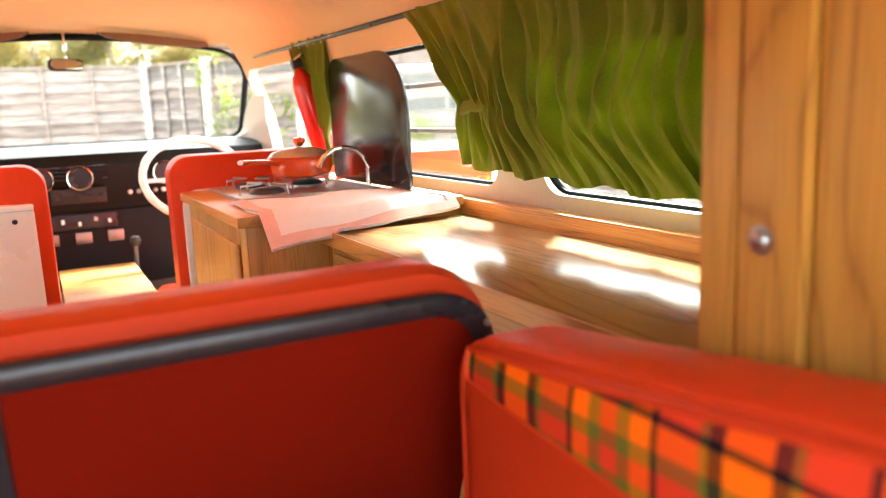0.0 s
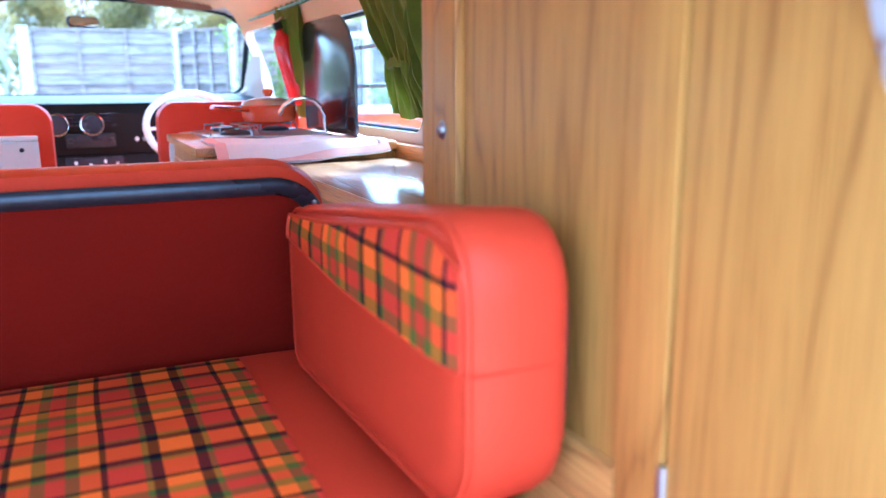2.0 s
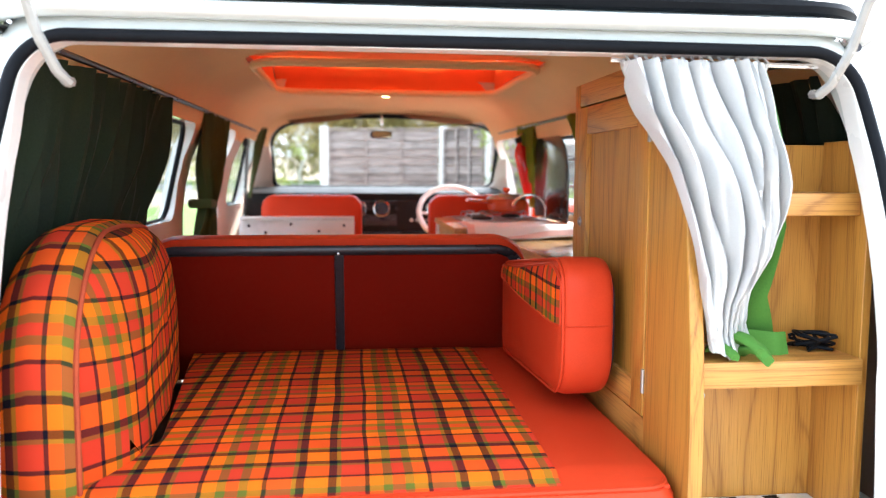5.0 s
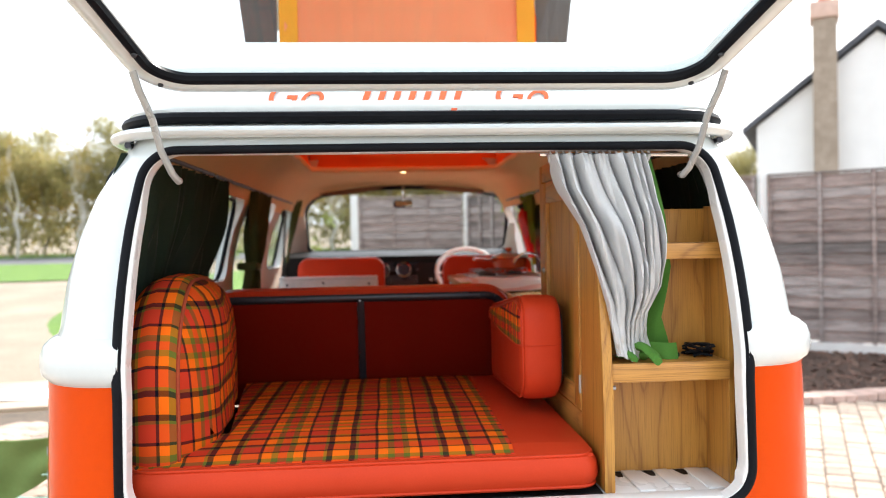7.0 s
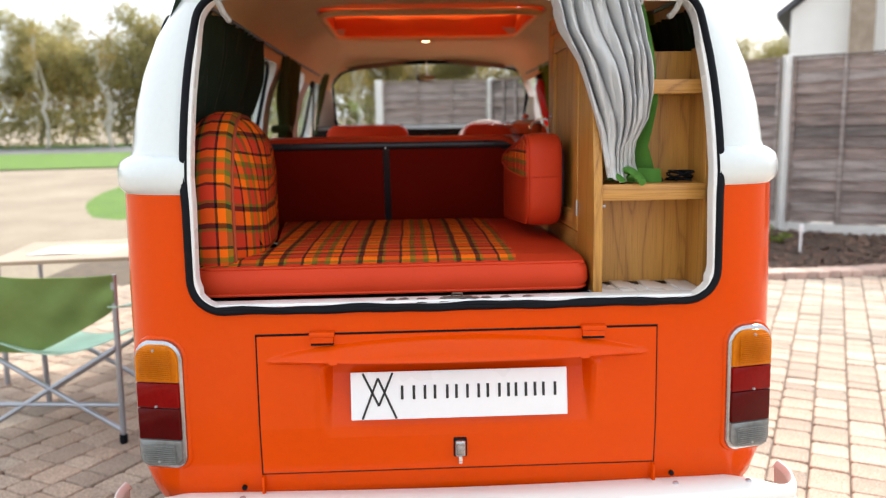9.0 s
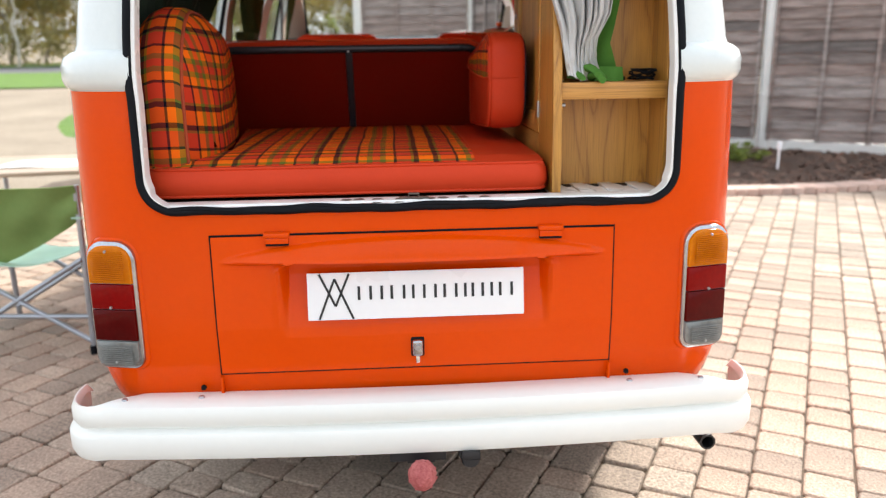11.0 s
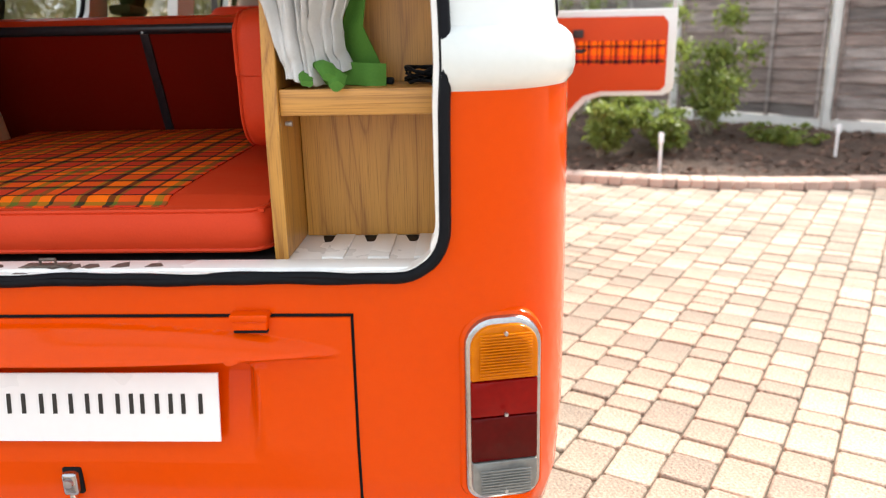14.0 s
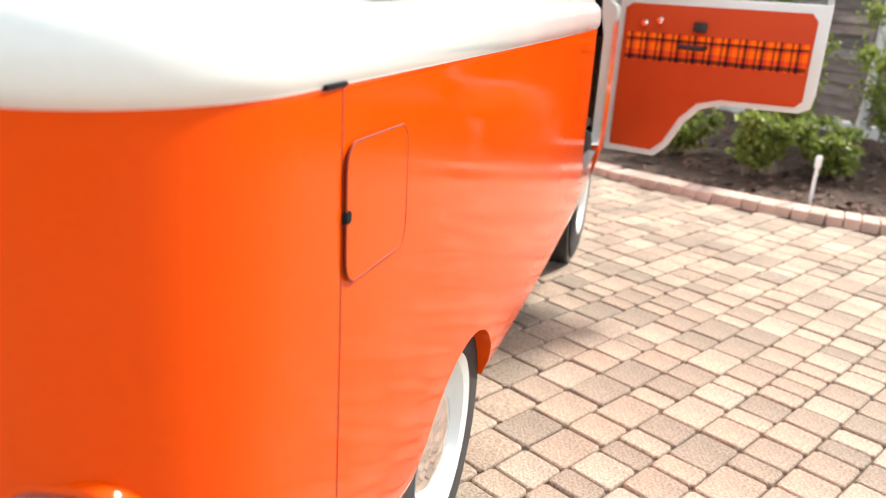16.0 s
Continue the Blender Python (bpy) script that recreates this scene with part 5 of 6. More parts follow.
def fold(base, ahead, width, rise, seed):
    """One doubled-over pleat of the hem: a flattened roll whose front end hangs down a little."""
    def f(u, v):
        a = u * math.tau
        k = v - 0.5
        q = 1 + 0.30 * noise.noise(Vector((math.cos(a) * 1.5, math.sin(a) * 1.5, v * 2.5 + seed)))
        tip = 1 - 0.30 * max(0.0, k) * 2
        across_ = (width * math.cos(a) * q * tip, rise * math.sin(a) * q * (1 + 0.35 * math.cos(2 * a + seed)) * tip)
        c = Vector(base).lerp(Vector(ahead), v)
        c.z += 0.010 * math.sin(math.pi * v)
        d = (Vector(ahead) - Vector(base)).normalized()
        n = Vector((-d.y, d.x, 0)).normalized()
        return c + n * across_[0] + Vector((0, 0, across_[1]))
    return loft([[f(k / 20, i / 9) for k in range(20)] for i in range(10)])


for base, ahead, width, rise_, sd in (((0.398, 0.100, 1.176), (0.414, 0.056, 1.172), 0.014, 0.008, 1.0), ((0.428, 0.100, 1.192), (0.450, 0.048, 1.180), 0.017, 0.008, 2.2), ((0.446, 0.095, 1.176), (0.462, 0.046, 1.168), 0.018, 0.008, 3.1)):
    part("hem_fold", fold(base, ahead, width, rise_, sd), GREEN_HEM, rc, "grass-green folded hem")
part("hem_band", cloth(lambda u, v: (0.455 + 0.075 * u, 0.128 - 0.012 * u + 0.006 * math.sin(u * 7) - 0.012 * v, 1.200 - 0.035 * v - 0.003 * u), 12, 6, 0.003), GREEN_HEM, rc, "grass-green hem band")
part("curtain_rail", tube([(0.23, 0.118, 1.616), (0.56, 0.118, 1.612)], 0.004, 6), CHROME, rc)
for k in range(16):
    part("header_pleat", tube([(0.25 + 0.0145 * k, 0.112, 1.625), (0.2515 + 0.0145 * k, 0.100, 1.612), (0.25 + 0.0145 * k, 0.110, 1.60)], 0.0042, 6), WHITE_CLOTH, rc)
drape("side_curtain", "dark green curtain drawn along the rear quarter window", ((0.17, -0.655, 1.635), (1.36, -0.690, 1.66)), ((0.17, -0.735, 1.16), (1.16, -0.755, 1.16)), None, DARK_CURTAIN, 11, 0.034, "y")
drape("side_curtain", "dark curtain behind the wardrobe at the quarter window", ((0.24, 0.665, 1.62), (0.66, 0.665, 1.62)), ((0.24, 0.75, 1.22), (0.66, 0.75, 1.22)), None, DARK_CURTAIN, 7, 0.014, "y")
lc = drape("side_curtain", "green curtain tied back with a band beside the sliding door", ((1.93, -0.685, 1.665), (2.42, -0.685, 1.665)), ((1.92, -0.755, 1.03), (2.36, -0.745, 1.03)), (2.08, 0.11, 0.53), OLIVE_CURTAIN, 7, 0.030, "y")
part("tie_band", tube([(-0.69, 1.99, 1.328), (-0.685, 2.07, 1.322), (-0.70, 2.165, 1.322), (-0.76, 2.18, 1.322), (-0.78, 2.08, 1.325), (-0.76, 1.99, 1.328)], 0.011, 8, True, None, 1.6), OLIVE_CURTAIN, lc, "green tie band")
drape("cab_curtain", "narrow green curtain tied at the cab pillar", ((3.40, -0.655, 1.70), (3.62, -0.64, 1.70)), ((3.42, -0.73, 1.30), (3.50, -0.73, 1.30)), None, OLIVE_CURTAIN, 3, 0.016, "y")
drape("cab_curtain", "narrow olive green curtain tied at the driver's pillar", ((2.50, 0.68, 1.68), (2.86, 0.68, 1.68)), ((2.60, 0.73, 1.28), (2.76, 0.73, 1.28)), (2.70, 0.10, 0.8), VELVET, 5, 0.018, "y")
kc = thing("side_curtain", "olive green velvet curtain gathered across the kitchen window", "curtain")
FAR = [(0.0, 1.93), (0.25, 1.84), (0.5, 1.745), (0.62, 1.715), (0.75, 1.745), (1.0, 1.80)]


def kc_f(u, v):
    far = lerp_rows(FAR, v)[0]
    gather = math.exp(-((v - 0.62) / 0.30) ** 2)
    y = 0.66 + (far - 0.66) * (u + 0.15 * gather * math.sin(math.pi * u))
    pull = max(0.0, (u - 0.35) / 0.65)
    w = 1.7 * noise.noise(Vector((u * 13, v * 1.1 - u * 1.5, 1.7))) + 1.5 * noise.noise(Vector((u * 27, v * 1.6, 4.0))) + 0.9 * noise.noise(Vector((u * 60, v * 3.5, 8.0)))
    w += 0.55 * math.sin(u * 24 * math.tau + 4 * noise.noise(Vector((u * 5, v * 2, 0.3))))
    z = 1.668 - (0.388 - 0.035 * u) * v
    x = 0.668 + 0.075 * v - 0.014 * pull * math.sin(math.pi * v)
    return (x + 0.0165 * w * (0.6 + 0.5 * math.sin(3 * v)), y + 0.008 * w * v, z + 0.006 * math.sin(u * 40) * v)


part("cloth", cloth(kc_f, 300, 44, 0.002), VELVET, kc)
part("tie_band", tube([(0.725, 1.60, 1.448), (0.695, 1.66, 1.452), (0.70, 1.72, 1.445), (0.755, 1.74, 1.44)], 0.010, 8, False, None, 1.5), VELVET, kc, "green tie band")

for s in (-1, 1):
    track = tagged(part("curtain_track", tube([(s * 0.655, 0.16, 1.650), (s * 0.672, 0.6, 1.662), (s * 0.682, 2.0, 1.668), (s * 0.672, 3.3, 1.672)], 0.007, 8), GREY_TRIM), "dark curtain track along the top of the side windows", "curtain track", group="curtain tracks")
# ---------------------------------------------------------------- kitchen
unit = thing("kitchen_unit", "low oak kitchen unit with a varnished worktop along the van side", "cabinet")
part("front_panel", box((0.425, 0.702, 0.60), (0.445, 1.83, 1.165), 0.003), OAK_LONG, unit)
part("worktop", box((0.41, 0.702, 1.172), (0.765, 1.840, 1.198), 0.004), WORKTOP, unit, "glossy varnished wood worktop")
part("edge_strip", box((0.404, 0.702, 1.168), (0.4095, 1.840, 1.200), 0.002), OAK_LONG, unit)
dr = part("drawer_front", box((0.418, 1.44, 1.03), (0.4245, 1.80, 1.15), 0.003), OAK_LONG, unit)
part("pull", lathe([(0.0, 0.396), (0.010, 0.398), (0.012, 0.410), (0.006, 0.418)], "x", 16, (0, 1.64, 1.095)), CHROME, dr)
part("back_ledge", box((0.766, 0.702, 1.18), (0.80, 2.40, 1.235), 0.004), OAK_LONG, unit, "oak ledge under the window")
hob_unit = thing("hob_unit", "raised oak hob cabinet with a sink and gas hob", "cabinet", at=pose(0, 0.150, -0.016))
part("carcass", box((0.245, 1.70, 0.60), (0.765, 2.36, 1.232), 0.004), OAK, hob_unit)
part("top", box((0.225, 1.685, 1.234), (0.765, 2.38, 1.258), 0.005), OAK_LONG, hob_unit, "oak top with a moulded edge")
part("side_door", box((0.236, 1.76, 0.66), (0.2445, 2.30, 1.19), 0.004), OAK, hob_unit)
hob = part("hob_plate", box((0.30, 1.95, 1.2585), (0.66, 2.34, 1.268), 0.004), STEEL, hob_unit, "brushed steel hob plate")
for x, y in ((0.39, 2.05), (0.55, 2.22), (0.40, 2.25)):
    b = part("burner", lathe([(0.0, 1.284), (0.03, 1.282), (0.042, 1.276), (0.045, 1.2685)], "z", 20, (x, y, 0)), BLACK, hob)
    for k in range(4):
        a = k * math.pi / 2 + 0.4
        part("pan_support", tube([(x + 0.02 * math.cos(a), y + 0.02 * math.sin(a), 1.292), (x + 0.08 * math.cos(a), y + 0.08 * math.sin(a), 1.292), (x + 0.085 * math.cos(a), y + 0.085 * math.sin(a), 1.269)], 0.003, 5), STEEL, b)
part("tap", tube([(0.655, 2.01, 1.259), (0.655, 2.01, 1.315), (0.645, 2.008, 1.345), (0.622, 2.004, 1.366), (0.59, 1.998, 1.374), (0.555, 1.992, 1.370), (0.525, 1.988, 1.352), (0.510, 1.986, 1.328)], 0.0065, 10), CHROME, hob_unit, "chrome tap")
part("glass_cover", plank(outline(1.845, 2.40, 1.262, 1.622, (0.02, 0.02, 0.05, 0.19), 10), 0.700, 0.710, "x", 0.004), surface("smoked_glass", (0.012, 0.013, 0.015), (0.02, 0.021, 0.024), 0.14, 3, 40, 0.0, coat=0.0, spec=0.8), hob_unit, "smoked dark glass hob cover standing upright")
pot = thing("saucepan", "orange-red enamel pan with a steel lid on the hob", "pan", at=pose(-0.035, 0.098, -0.016))
RED_ENAMEL = surface("orange_red_enamel", (0.60, 0.07, 0.015), (0.72, 0.10, 0.02), 0.15, 5, 60, 0.0, coat=0.6)
part("bowl", lathe([(0.0, 1.2935), (0.062, 1.294), (0.078, 1.302), (0.085, 1.32), (0.085, 1.345), (0.089, 1.349), (0.084, 1.352)], "z", 32, (0.55, 2.20, 0)), RED_ENAMEL, pot)
part("lid", lathe([(0.086, 1.352), (0.078, 1.362), (0.042, 1.373), (0.0, 1.376)], "z", 32, (0.55, 2.20, 0)), STEEL, pot, "domed steel lid")
part("lid_knob", lathe([(0.0, 1.403), (0.015, 1.40), (0.017, 1.39), (0.008, 1.377)], "z", 16, (0.55, 2.20, 0)), RED_ENAMEL, pot)
part("handle", tube([(0.475, 2.16, 1.338), (0.43, 2.135, 1.345), (0.36, 2.09, 1.35)], 0.011, 8, False, None, 0.6), RED_ENAMEL, pot)
ext = thing("fire_extinguisher", "small red fire extinguisher clipped to the pillar", "extinguisher")
part("cylinder", lathe([(0.0, 0.0), (0.034, 0.004), (0.038, 0.02), (0.038, 0.22), (0.030, 0.25), (0.014, 0.268), (0.012, 0.28)], "z", 24), surface("signal_red_paint", (0.62, 0.012, 0.012), (0.72, 0.02, 0.018), 0.2, 4, 60, 0.0, coat=0.6), ext, at=pose(0.728, 2.705, 1.325, 0, -15, 0))
part("valve", box((-0.016, -0.014, 0.278), (0.016, 0.014, 0.305), 0.004), BLACK, ext, at=pose(0.728, 2.705, 1.325, 0, -15, 0))
part("lever", tube([(-0.01, 0, 0.30), (0.02, 0, 0.315), (0.05, 0, 0.305)], 0.005, 6), CHROME, ext, at=pose(0.728, 2.705, 1.325, 0, -15, 0))
towel = thing("tea_towel", "white red-bordered tea towel laid over the hob edge", "towel")


def towel_f(u, v):
    x, y = 0.27 + 0.46 * u, 1.745 + 0.33 * v + 0.05 * u
    z = 1.247 + 0.003 * math.sin(u * 12) + 0.002 * math.sin(v * 9)
    if y < 1.825:
        z -= (1.825 - y) * 0.85
        z = max(z, 1.2035 if x > 0.42 else z - (0.42 - x) * 0.55)
    return (x, y, z)


part("cloth", cloth(towel_f, 30, 24, 0.003), TOWEL_CLOTH, towel)
for lab, f in (("border", lambda u, v: Vector(towel_f(u, 0.06 * v)) + Vector((0, -0.001, 0.0035))), ("border", lambda u, v: Vector(towel_f(0.95 + 0.05 * u, v)) + Vector((0, -0.001, 0.0035))), ("border", lambda u, v: Vector(towel_f(0.06 * u, v)) + Vector((0, -0.001, 0.0035)))):
    part(lab, cloth(f, 30, 20, 0.001), surface("red_towel_border", (0.70, 0.42, 0.38), (0.78, 0.55, 0.50), 0.9, 20, 200, 0.2), towel, "faded pink towel border")

# ---------------------------------------------------------------- cab
def cab_seat(x, w):
    s = thing("cab_chair", "red vinyl cab chair with a pale padded back panel", "chair", group="cab chairs")
    part("seat", box((x - w / 2, 2.68, 0.62), (x + w / 2, 3.18, 0.86), 0.05, 3), VINYL, s)
    shp = lambda i: outline(x - w / 2 + i, x + w / 2 - i, 0.80, 1.345 - i, (0.02, 0.02, 0.06, 0.06), 8)
    part("backrest", loft([[(a, 2.555, b) for a, b in shp(0.02)], [(a, 2.565, b) for a, b in shp(0.004)], [(a, 2.62, b) for a, b in shp(0)], [(a, 2.66, b) for a, b in shp(0.01)], [(a, 2.675, b) for a, b in shp(0.04)]]), VINYL, s)
    part("back_panel", plank(outline(x - w / 2 + 0.03, x + w / 2 - 0.045, 0.80, 1.245, (0.02, 0.02, 0.05, 0.05), 6), 2.544, 2.558, "y", 0.005), TOWEL_CLOTH, s, "pale back panel")
    return s


cab_seat(-0.338, 0.46)
cab_seat(0.443, 0.48)
bulk = thing("bulkhead", "white painted steel bulkhead behind the passenger seat", "bulkhead")
part("panel", plank(outline(-0.64, -0.145, 0.59, 1.252, 0.02), 2.395, 2.410, "y", 0.004), WHITE_PAINT, bulk)
part("top_fold", box((-0.64, 2.385, 1.240), (-0.145, 2.42, 1.256), 0.006), WHITE_PAINT, bulk)
for x, z in ((-0.60, 1.215), (-0.53, 1.185), (-0.42, 1.222), (-0.30, 1.19), (-0.19, 1.215)):
    part("screw", lathe([(0.0, 2.3925), (0.006, 2.393), (0.007, 2.396)], "y", 10, (x, 0, z)), BLACK, bulk)
box_seat = thing("storage_box", "oak topped locker between the cab seats", "locker")
part("carcass", box((-0.09, 2.60, 0.586), (0.15, 3.30, 0.90), 0.005), OAK, box_seat)
part("lid", box((-0.10, 2.58, 0.902), (0.16, 3.32, 0.925), 0.006), OAK_FLAT, box_seat)
dash = thing("dashboard", "black padded dashboard with dials and vents", "dashboard")
part("top_pad", loft([[(x, 3.62 + 0.02 * math.cos(x * 3), 1.10), (x, 3.60, 1.28), (x, 3.63, 1.325), (x, 3.72, 1.342), (x, 4.06 - 0.12 * (x / 0.76) ** 2, 1.357), (x, 4.06 - 0.12 * (x / 0.76) ** 2, 1.08)] for x in (-0.76, -0.7, -0.35, 0, 0.35, 0.7, 0.76)]), DASH_BLACK, dash, "black dash top")
part("lower_panel", box((-0.70, 3.63, 0.78), (0.70, 3.75, 1.10), 0.02), DASH_BLACK, dash)
for x in (-0.12, 0.02, 0.34, 0.46):
    part("dial", lathe([(0.0, 3.592), (0.042, 3.592), (0.047, 3.588), (0.047, 3.61)], "y", 24, (x, 0, 1.235)), DASH_BLACK, dash)
    part("dial_ring", lathe([(0.044, 3.586), (0.048, 3.584), (0.049, 3.590), (0.044, 3.592)], "y", 24, (x, 0, 1.235), None, True), CHROME, dash)
    part("dial_face", lathe([(0.0, 3.5905), (0.041, 3.5905), (0.041, 3.5915)], "y", 20, (x, 0, 1.235)), GREY_TRIM, dash)
for k in range(6):
    part("switch", lathe([(0.0, 3.585), (0.008, 3.587), (0.010, 3.602)], "y", 12, (0.20 + 0.032 * k, 0, 1.165)), STEEL if k % 2 else WHITE_PAINT, dash, "small pale pull switch")
heater = part("heater_panel", box((-0.10, 3.612, 1.03), (0.14, 3.632, 1.09), 0.004), GREY_TRIM, dash, "grey heater control panel")
for x, z in ((-0.06, 1.066), (0.0, 1.054), (0.06, 1.070), (0.11, 1.058)):
    part("heater_lever", box((x - 0.006, 3.585, z - 0.008), (x + 0.006, 3.612, z + 0.008), 0.003), WHITE_PAINT, heater)
part("parcel_tray", box((-0.68, 3.50, 0.935), (-0.16, 3.628, 0.952), 0.005), DASH_BLACK, dash)
for k in range(4):
    part("vent_slat", box((-0.10, 3.594, 1.275 - 0.016 * k), (0.12, 3.600, 1.282 - 0.016 * k), 0.001, 1), GREY_TRIM, dash)
radio = part("radio", box((-0.09, 3.592, 1.135), (0.11, 3.62, 1.195), 0.004), BLACK, dash, "black car radio")
part("radio_scale", box((-0.05, 3.590, 1.165), (0.07, 3.593, 1.185), 0.001, 1), GREY_TRIM, radio, "pale tuning scale")
for x in (-0.072, 0.092):
    part("radio_knob", lathe([(0.0, 3.578), (0.010, 3.580), (0.012, 3.593)], "y", 14, (x, 0, 1.165)), BLACK, radio)
part("grab_handle", tube([(-0.55, 3.60, 1.215), (-0.53, 3.575, 1.22), (-0.30, 3.575, 1.22), (-0.28, 3.60, 1.215)], 0.011, 8), BLACK, dash)
for x in (-0.14, -0.02, 0.10):
    part("control_knob", box((x, 3.618, 0.97), (x + 0.06, 3.634, 1.015), 0.004), STEEL, dash)
lever = thing("gear_lever", "long bent gear lever with a black round knob", "gear lever")
part("rod", tube([(0.16, 3.42, 0.585), (0.165, 3.40, 0.75), (0.17, 3.36, 0.90), (0.172, 3.34, 0.985)], 0.008, 8), STEEL, lever)
part("knob", lathe([(0.0, -0.022), (0.016, -0.016), (0.021, 0.0), (0.016, 0.016), (0.0, 0.021)], "z", 16, (0.172, 3.338, 1.0)), BLACK, lever)
part("gaiter", lathe([(0.055, 0.586), (0.05, 0.60), (0.03, 0.63), (0.012, 0.66)], "z", 18, (0.16, 3.42, 0)), BLACK, lever, "black rubber gaiter")
wheel_rim = thing("steering_wheel", "large pale steering wheel with thin spokes", "steering wheel")
cw = pose(0.42, 3.36, 1.22, -42)
part("rim", tube([cw @ Vector((0.195 * math.cos(a * math.tau / 40), 0, 0.195 * math.sin(a * math.tau / 40))) for a in range(40)], 0.015, 8, True), WHITE_PAINT, wheel_rim)
for a in (0, 180, 270):
    part("spoke", tube([cw @ Vector((0, 0, 0)), cw @ Vector((0.19 * math.cos(radians(a)), 0, 0.19 * math.sin(radians(a))))], 0.008, 6), WHITE_PAINT, wheel_rim)
part("hub", lathe([(0.0, -0.03), (0.04, -0.025), (0.05, 0.0), (0.04, 0.03)], "y", 20), BLACK, wheel_rim, at=cw)
part("column", tube([cw @ Vector((0, 0.02, 0)), cw @ Vector((0, 0.42, -0.0))], 0.02, 8), BLACK, wheel_rim)
mirror = thing("rear_view_mirror", "small black rear-view mirror hung from the windscreen header", "mirror")
turned = pose(0.03, 3.70, 1.678, -4, 0, 22)
part("housing", plank(outline(-0.070, 0.070, -0.024, 0.024, 0.02), 0.0, 0.027, "y", 0.008), BLACK, mirror, at=turned)
part("mirror_glass", plank(outline(-0.064, 0.064, -0.019, 0.019, 0.016), -0.004, 0.001, "y", 0.001), surface("silvered_glass", (0.40, 0.44, 0.40), (0.46, 0.5, 0.46), 0.02, 3, 30, 0.0, metal=1.0), mirror, at=turned)
part("stem", tube([(0.03, 3.72, 1.70), (0.03, 3.74, 1.74), (0.03, 3.74, 1.80)], 0.007, 6), CHROME, mirror)
VISOR = surface("brown_visor_vinyl", (0.12, 0.060, 0.028), (0.17, 0.09, 0.045), 0.6, 6, 200, 0.15)


def arch_z(x):
    return 1.792 - 0.15 * (x - 0.05) ** 2


for x0, x1 in ((-0.53, -0.09), (0.15, 0.60)):
    v = thing("sun_visor", "brown padded sun visor folded up above the windscreen", "sun visor", group="sun visors")
    xs = [x0 + (x1 - x0) * k / 14 for k in range(15)]
    edge_low = [(x, arch_z(x) + 0.006 - 0.032 * math.sin(math.pi * k / 14) ** 0.5) for k, x in enumerate(xs)]
    part("pad", plank([(x, arch_z(x) + 0.010) for x in xs] + edge_low[::-1], 3.66, 3.685, "y", 0.003), VISOR, v)
belt = thing("seat_belt", "black webbing seat belt hanging from the pillar", "seat belt")
part("webbing", cloth(lambda u, v: (-0.685 - 0.03 * v, 3.00 + 0.10 * u + 0.03 * v, 1.58 - 0.45 * v), 2, 12, 0.003), BLACK, belt)
part("anchor", box((-0.705, 3.01, 1.575), (-0.675, 3.09, 1.62), 0.006), BLACK, belt)


# ---------------------------------------------------------------- outside
def rise(x, y):
    """The land lifts gently towards the road on the far left."""
    k = min(1.0, max(0.0, (-0.5 - x) / 4.0 + max(0, (y - 12) / 10)))
    return 0.0235 * max(0.0, y - 3.0) * k


def ground_f(u, v):
    x = 400 * (u - 0.5) ** 3 * 4
    y = -60 + 460 * v ** 3 + 20 * v
    return (x, y, rise(x, y) - 0.07)


tagged(part("ground", sheet(ground_f, 80, 80), surface("gravel_drive", (0.17, 0.135, 0.095), (0.36, 0.30, 0.225), 0.95, 0.6, 40, 0.8, dist=0.03, grain=0.5)), "pale gravel and earth ground", "ground", kind="structure")


def patch(name, pts, mat, label, category, lift, grid=26):
    """A strip of land laid on the ground between two edges."""
    (a, b), (c, d) = pts

    def f(u, v):
        p, q = Vector(a).lerp(Vector(b), u), Vector(c).lerp(Vector(d), u)
        s = p.lerp(q, v)
        w = 0.25 * math.sin(u * 15) * (1 if 0 < v < 1 else 1)
        return (s.x, s.y + w * (0.2 if lift < 0.05 else 0.0), rise(s.x, s.y) + lift)
    return tagged(part(name, sheet(f, grid, 8), mat), label, category, kind="structure")


GRASS = surface("lawn_grass", (0.07, 0.15, 0.015), (0.14, 0.24, 0.035), 0.9, 2, 90, 0.8, dist=0.03)
ASPHALT = surface("grey_asphalt", (0.10, 0.10, 0.105), (0.16, 0.16, 0.165), 0.9, 2, 120, 0.4)
patch("road", (((-120, 24.5), (60, 38)), ((-120, 31.0), (60, 44.5))), ASPHALT, "grey asphalt road beyond the verge", "road", -0.02)
patch("verge", (((-70, 14.0), (-8.2, 22.2)), ((-70, 28.0), (-8.0, 33.0))), GRASS, "green roadside grass verge", "grass", -0.03)
patch("verge", (((-120, 31.0), (60, 44.5)), ((-120, 37), (60, 51))), GRASS, "far grass verge under the trees", "grass", -0.03)
tagged(part("lawn", sheet(lambda u, v: (-4.2 + 2.5 * v * math.cos(u * math.tau), 18.0 + 8.2 * v * math.sin(u * math.tau), rise(-4.2 + 2.5 * v * math.cos(u * math.tau), 18.0 + 8.2 * v * math.sin(u * math.tau)) - 0.03 - 0.045 * v ** 6), 40, 8), GRASS), "green lawn island beside the drive", "grass", kind="structure")

# fence
FENCE = surface("weathered_fence_board", (0.115, 0.095, 0.088), (0.43, 0.385, 0.36), 0.9, 3, 40, 0.6, stretch=(1, 1, 7), island=0.5, dist=0.006)
CONCRETE = surface("pale_concrete", (0.66, 0.66, 0.63), (0.78, 0.78, 0.75), 0.9, 5, 120, 0.4)
rnd = random.Random(5)


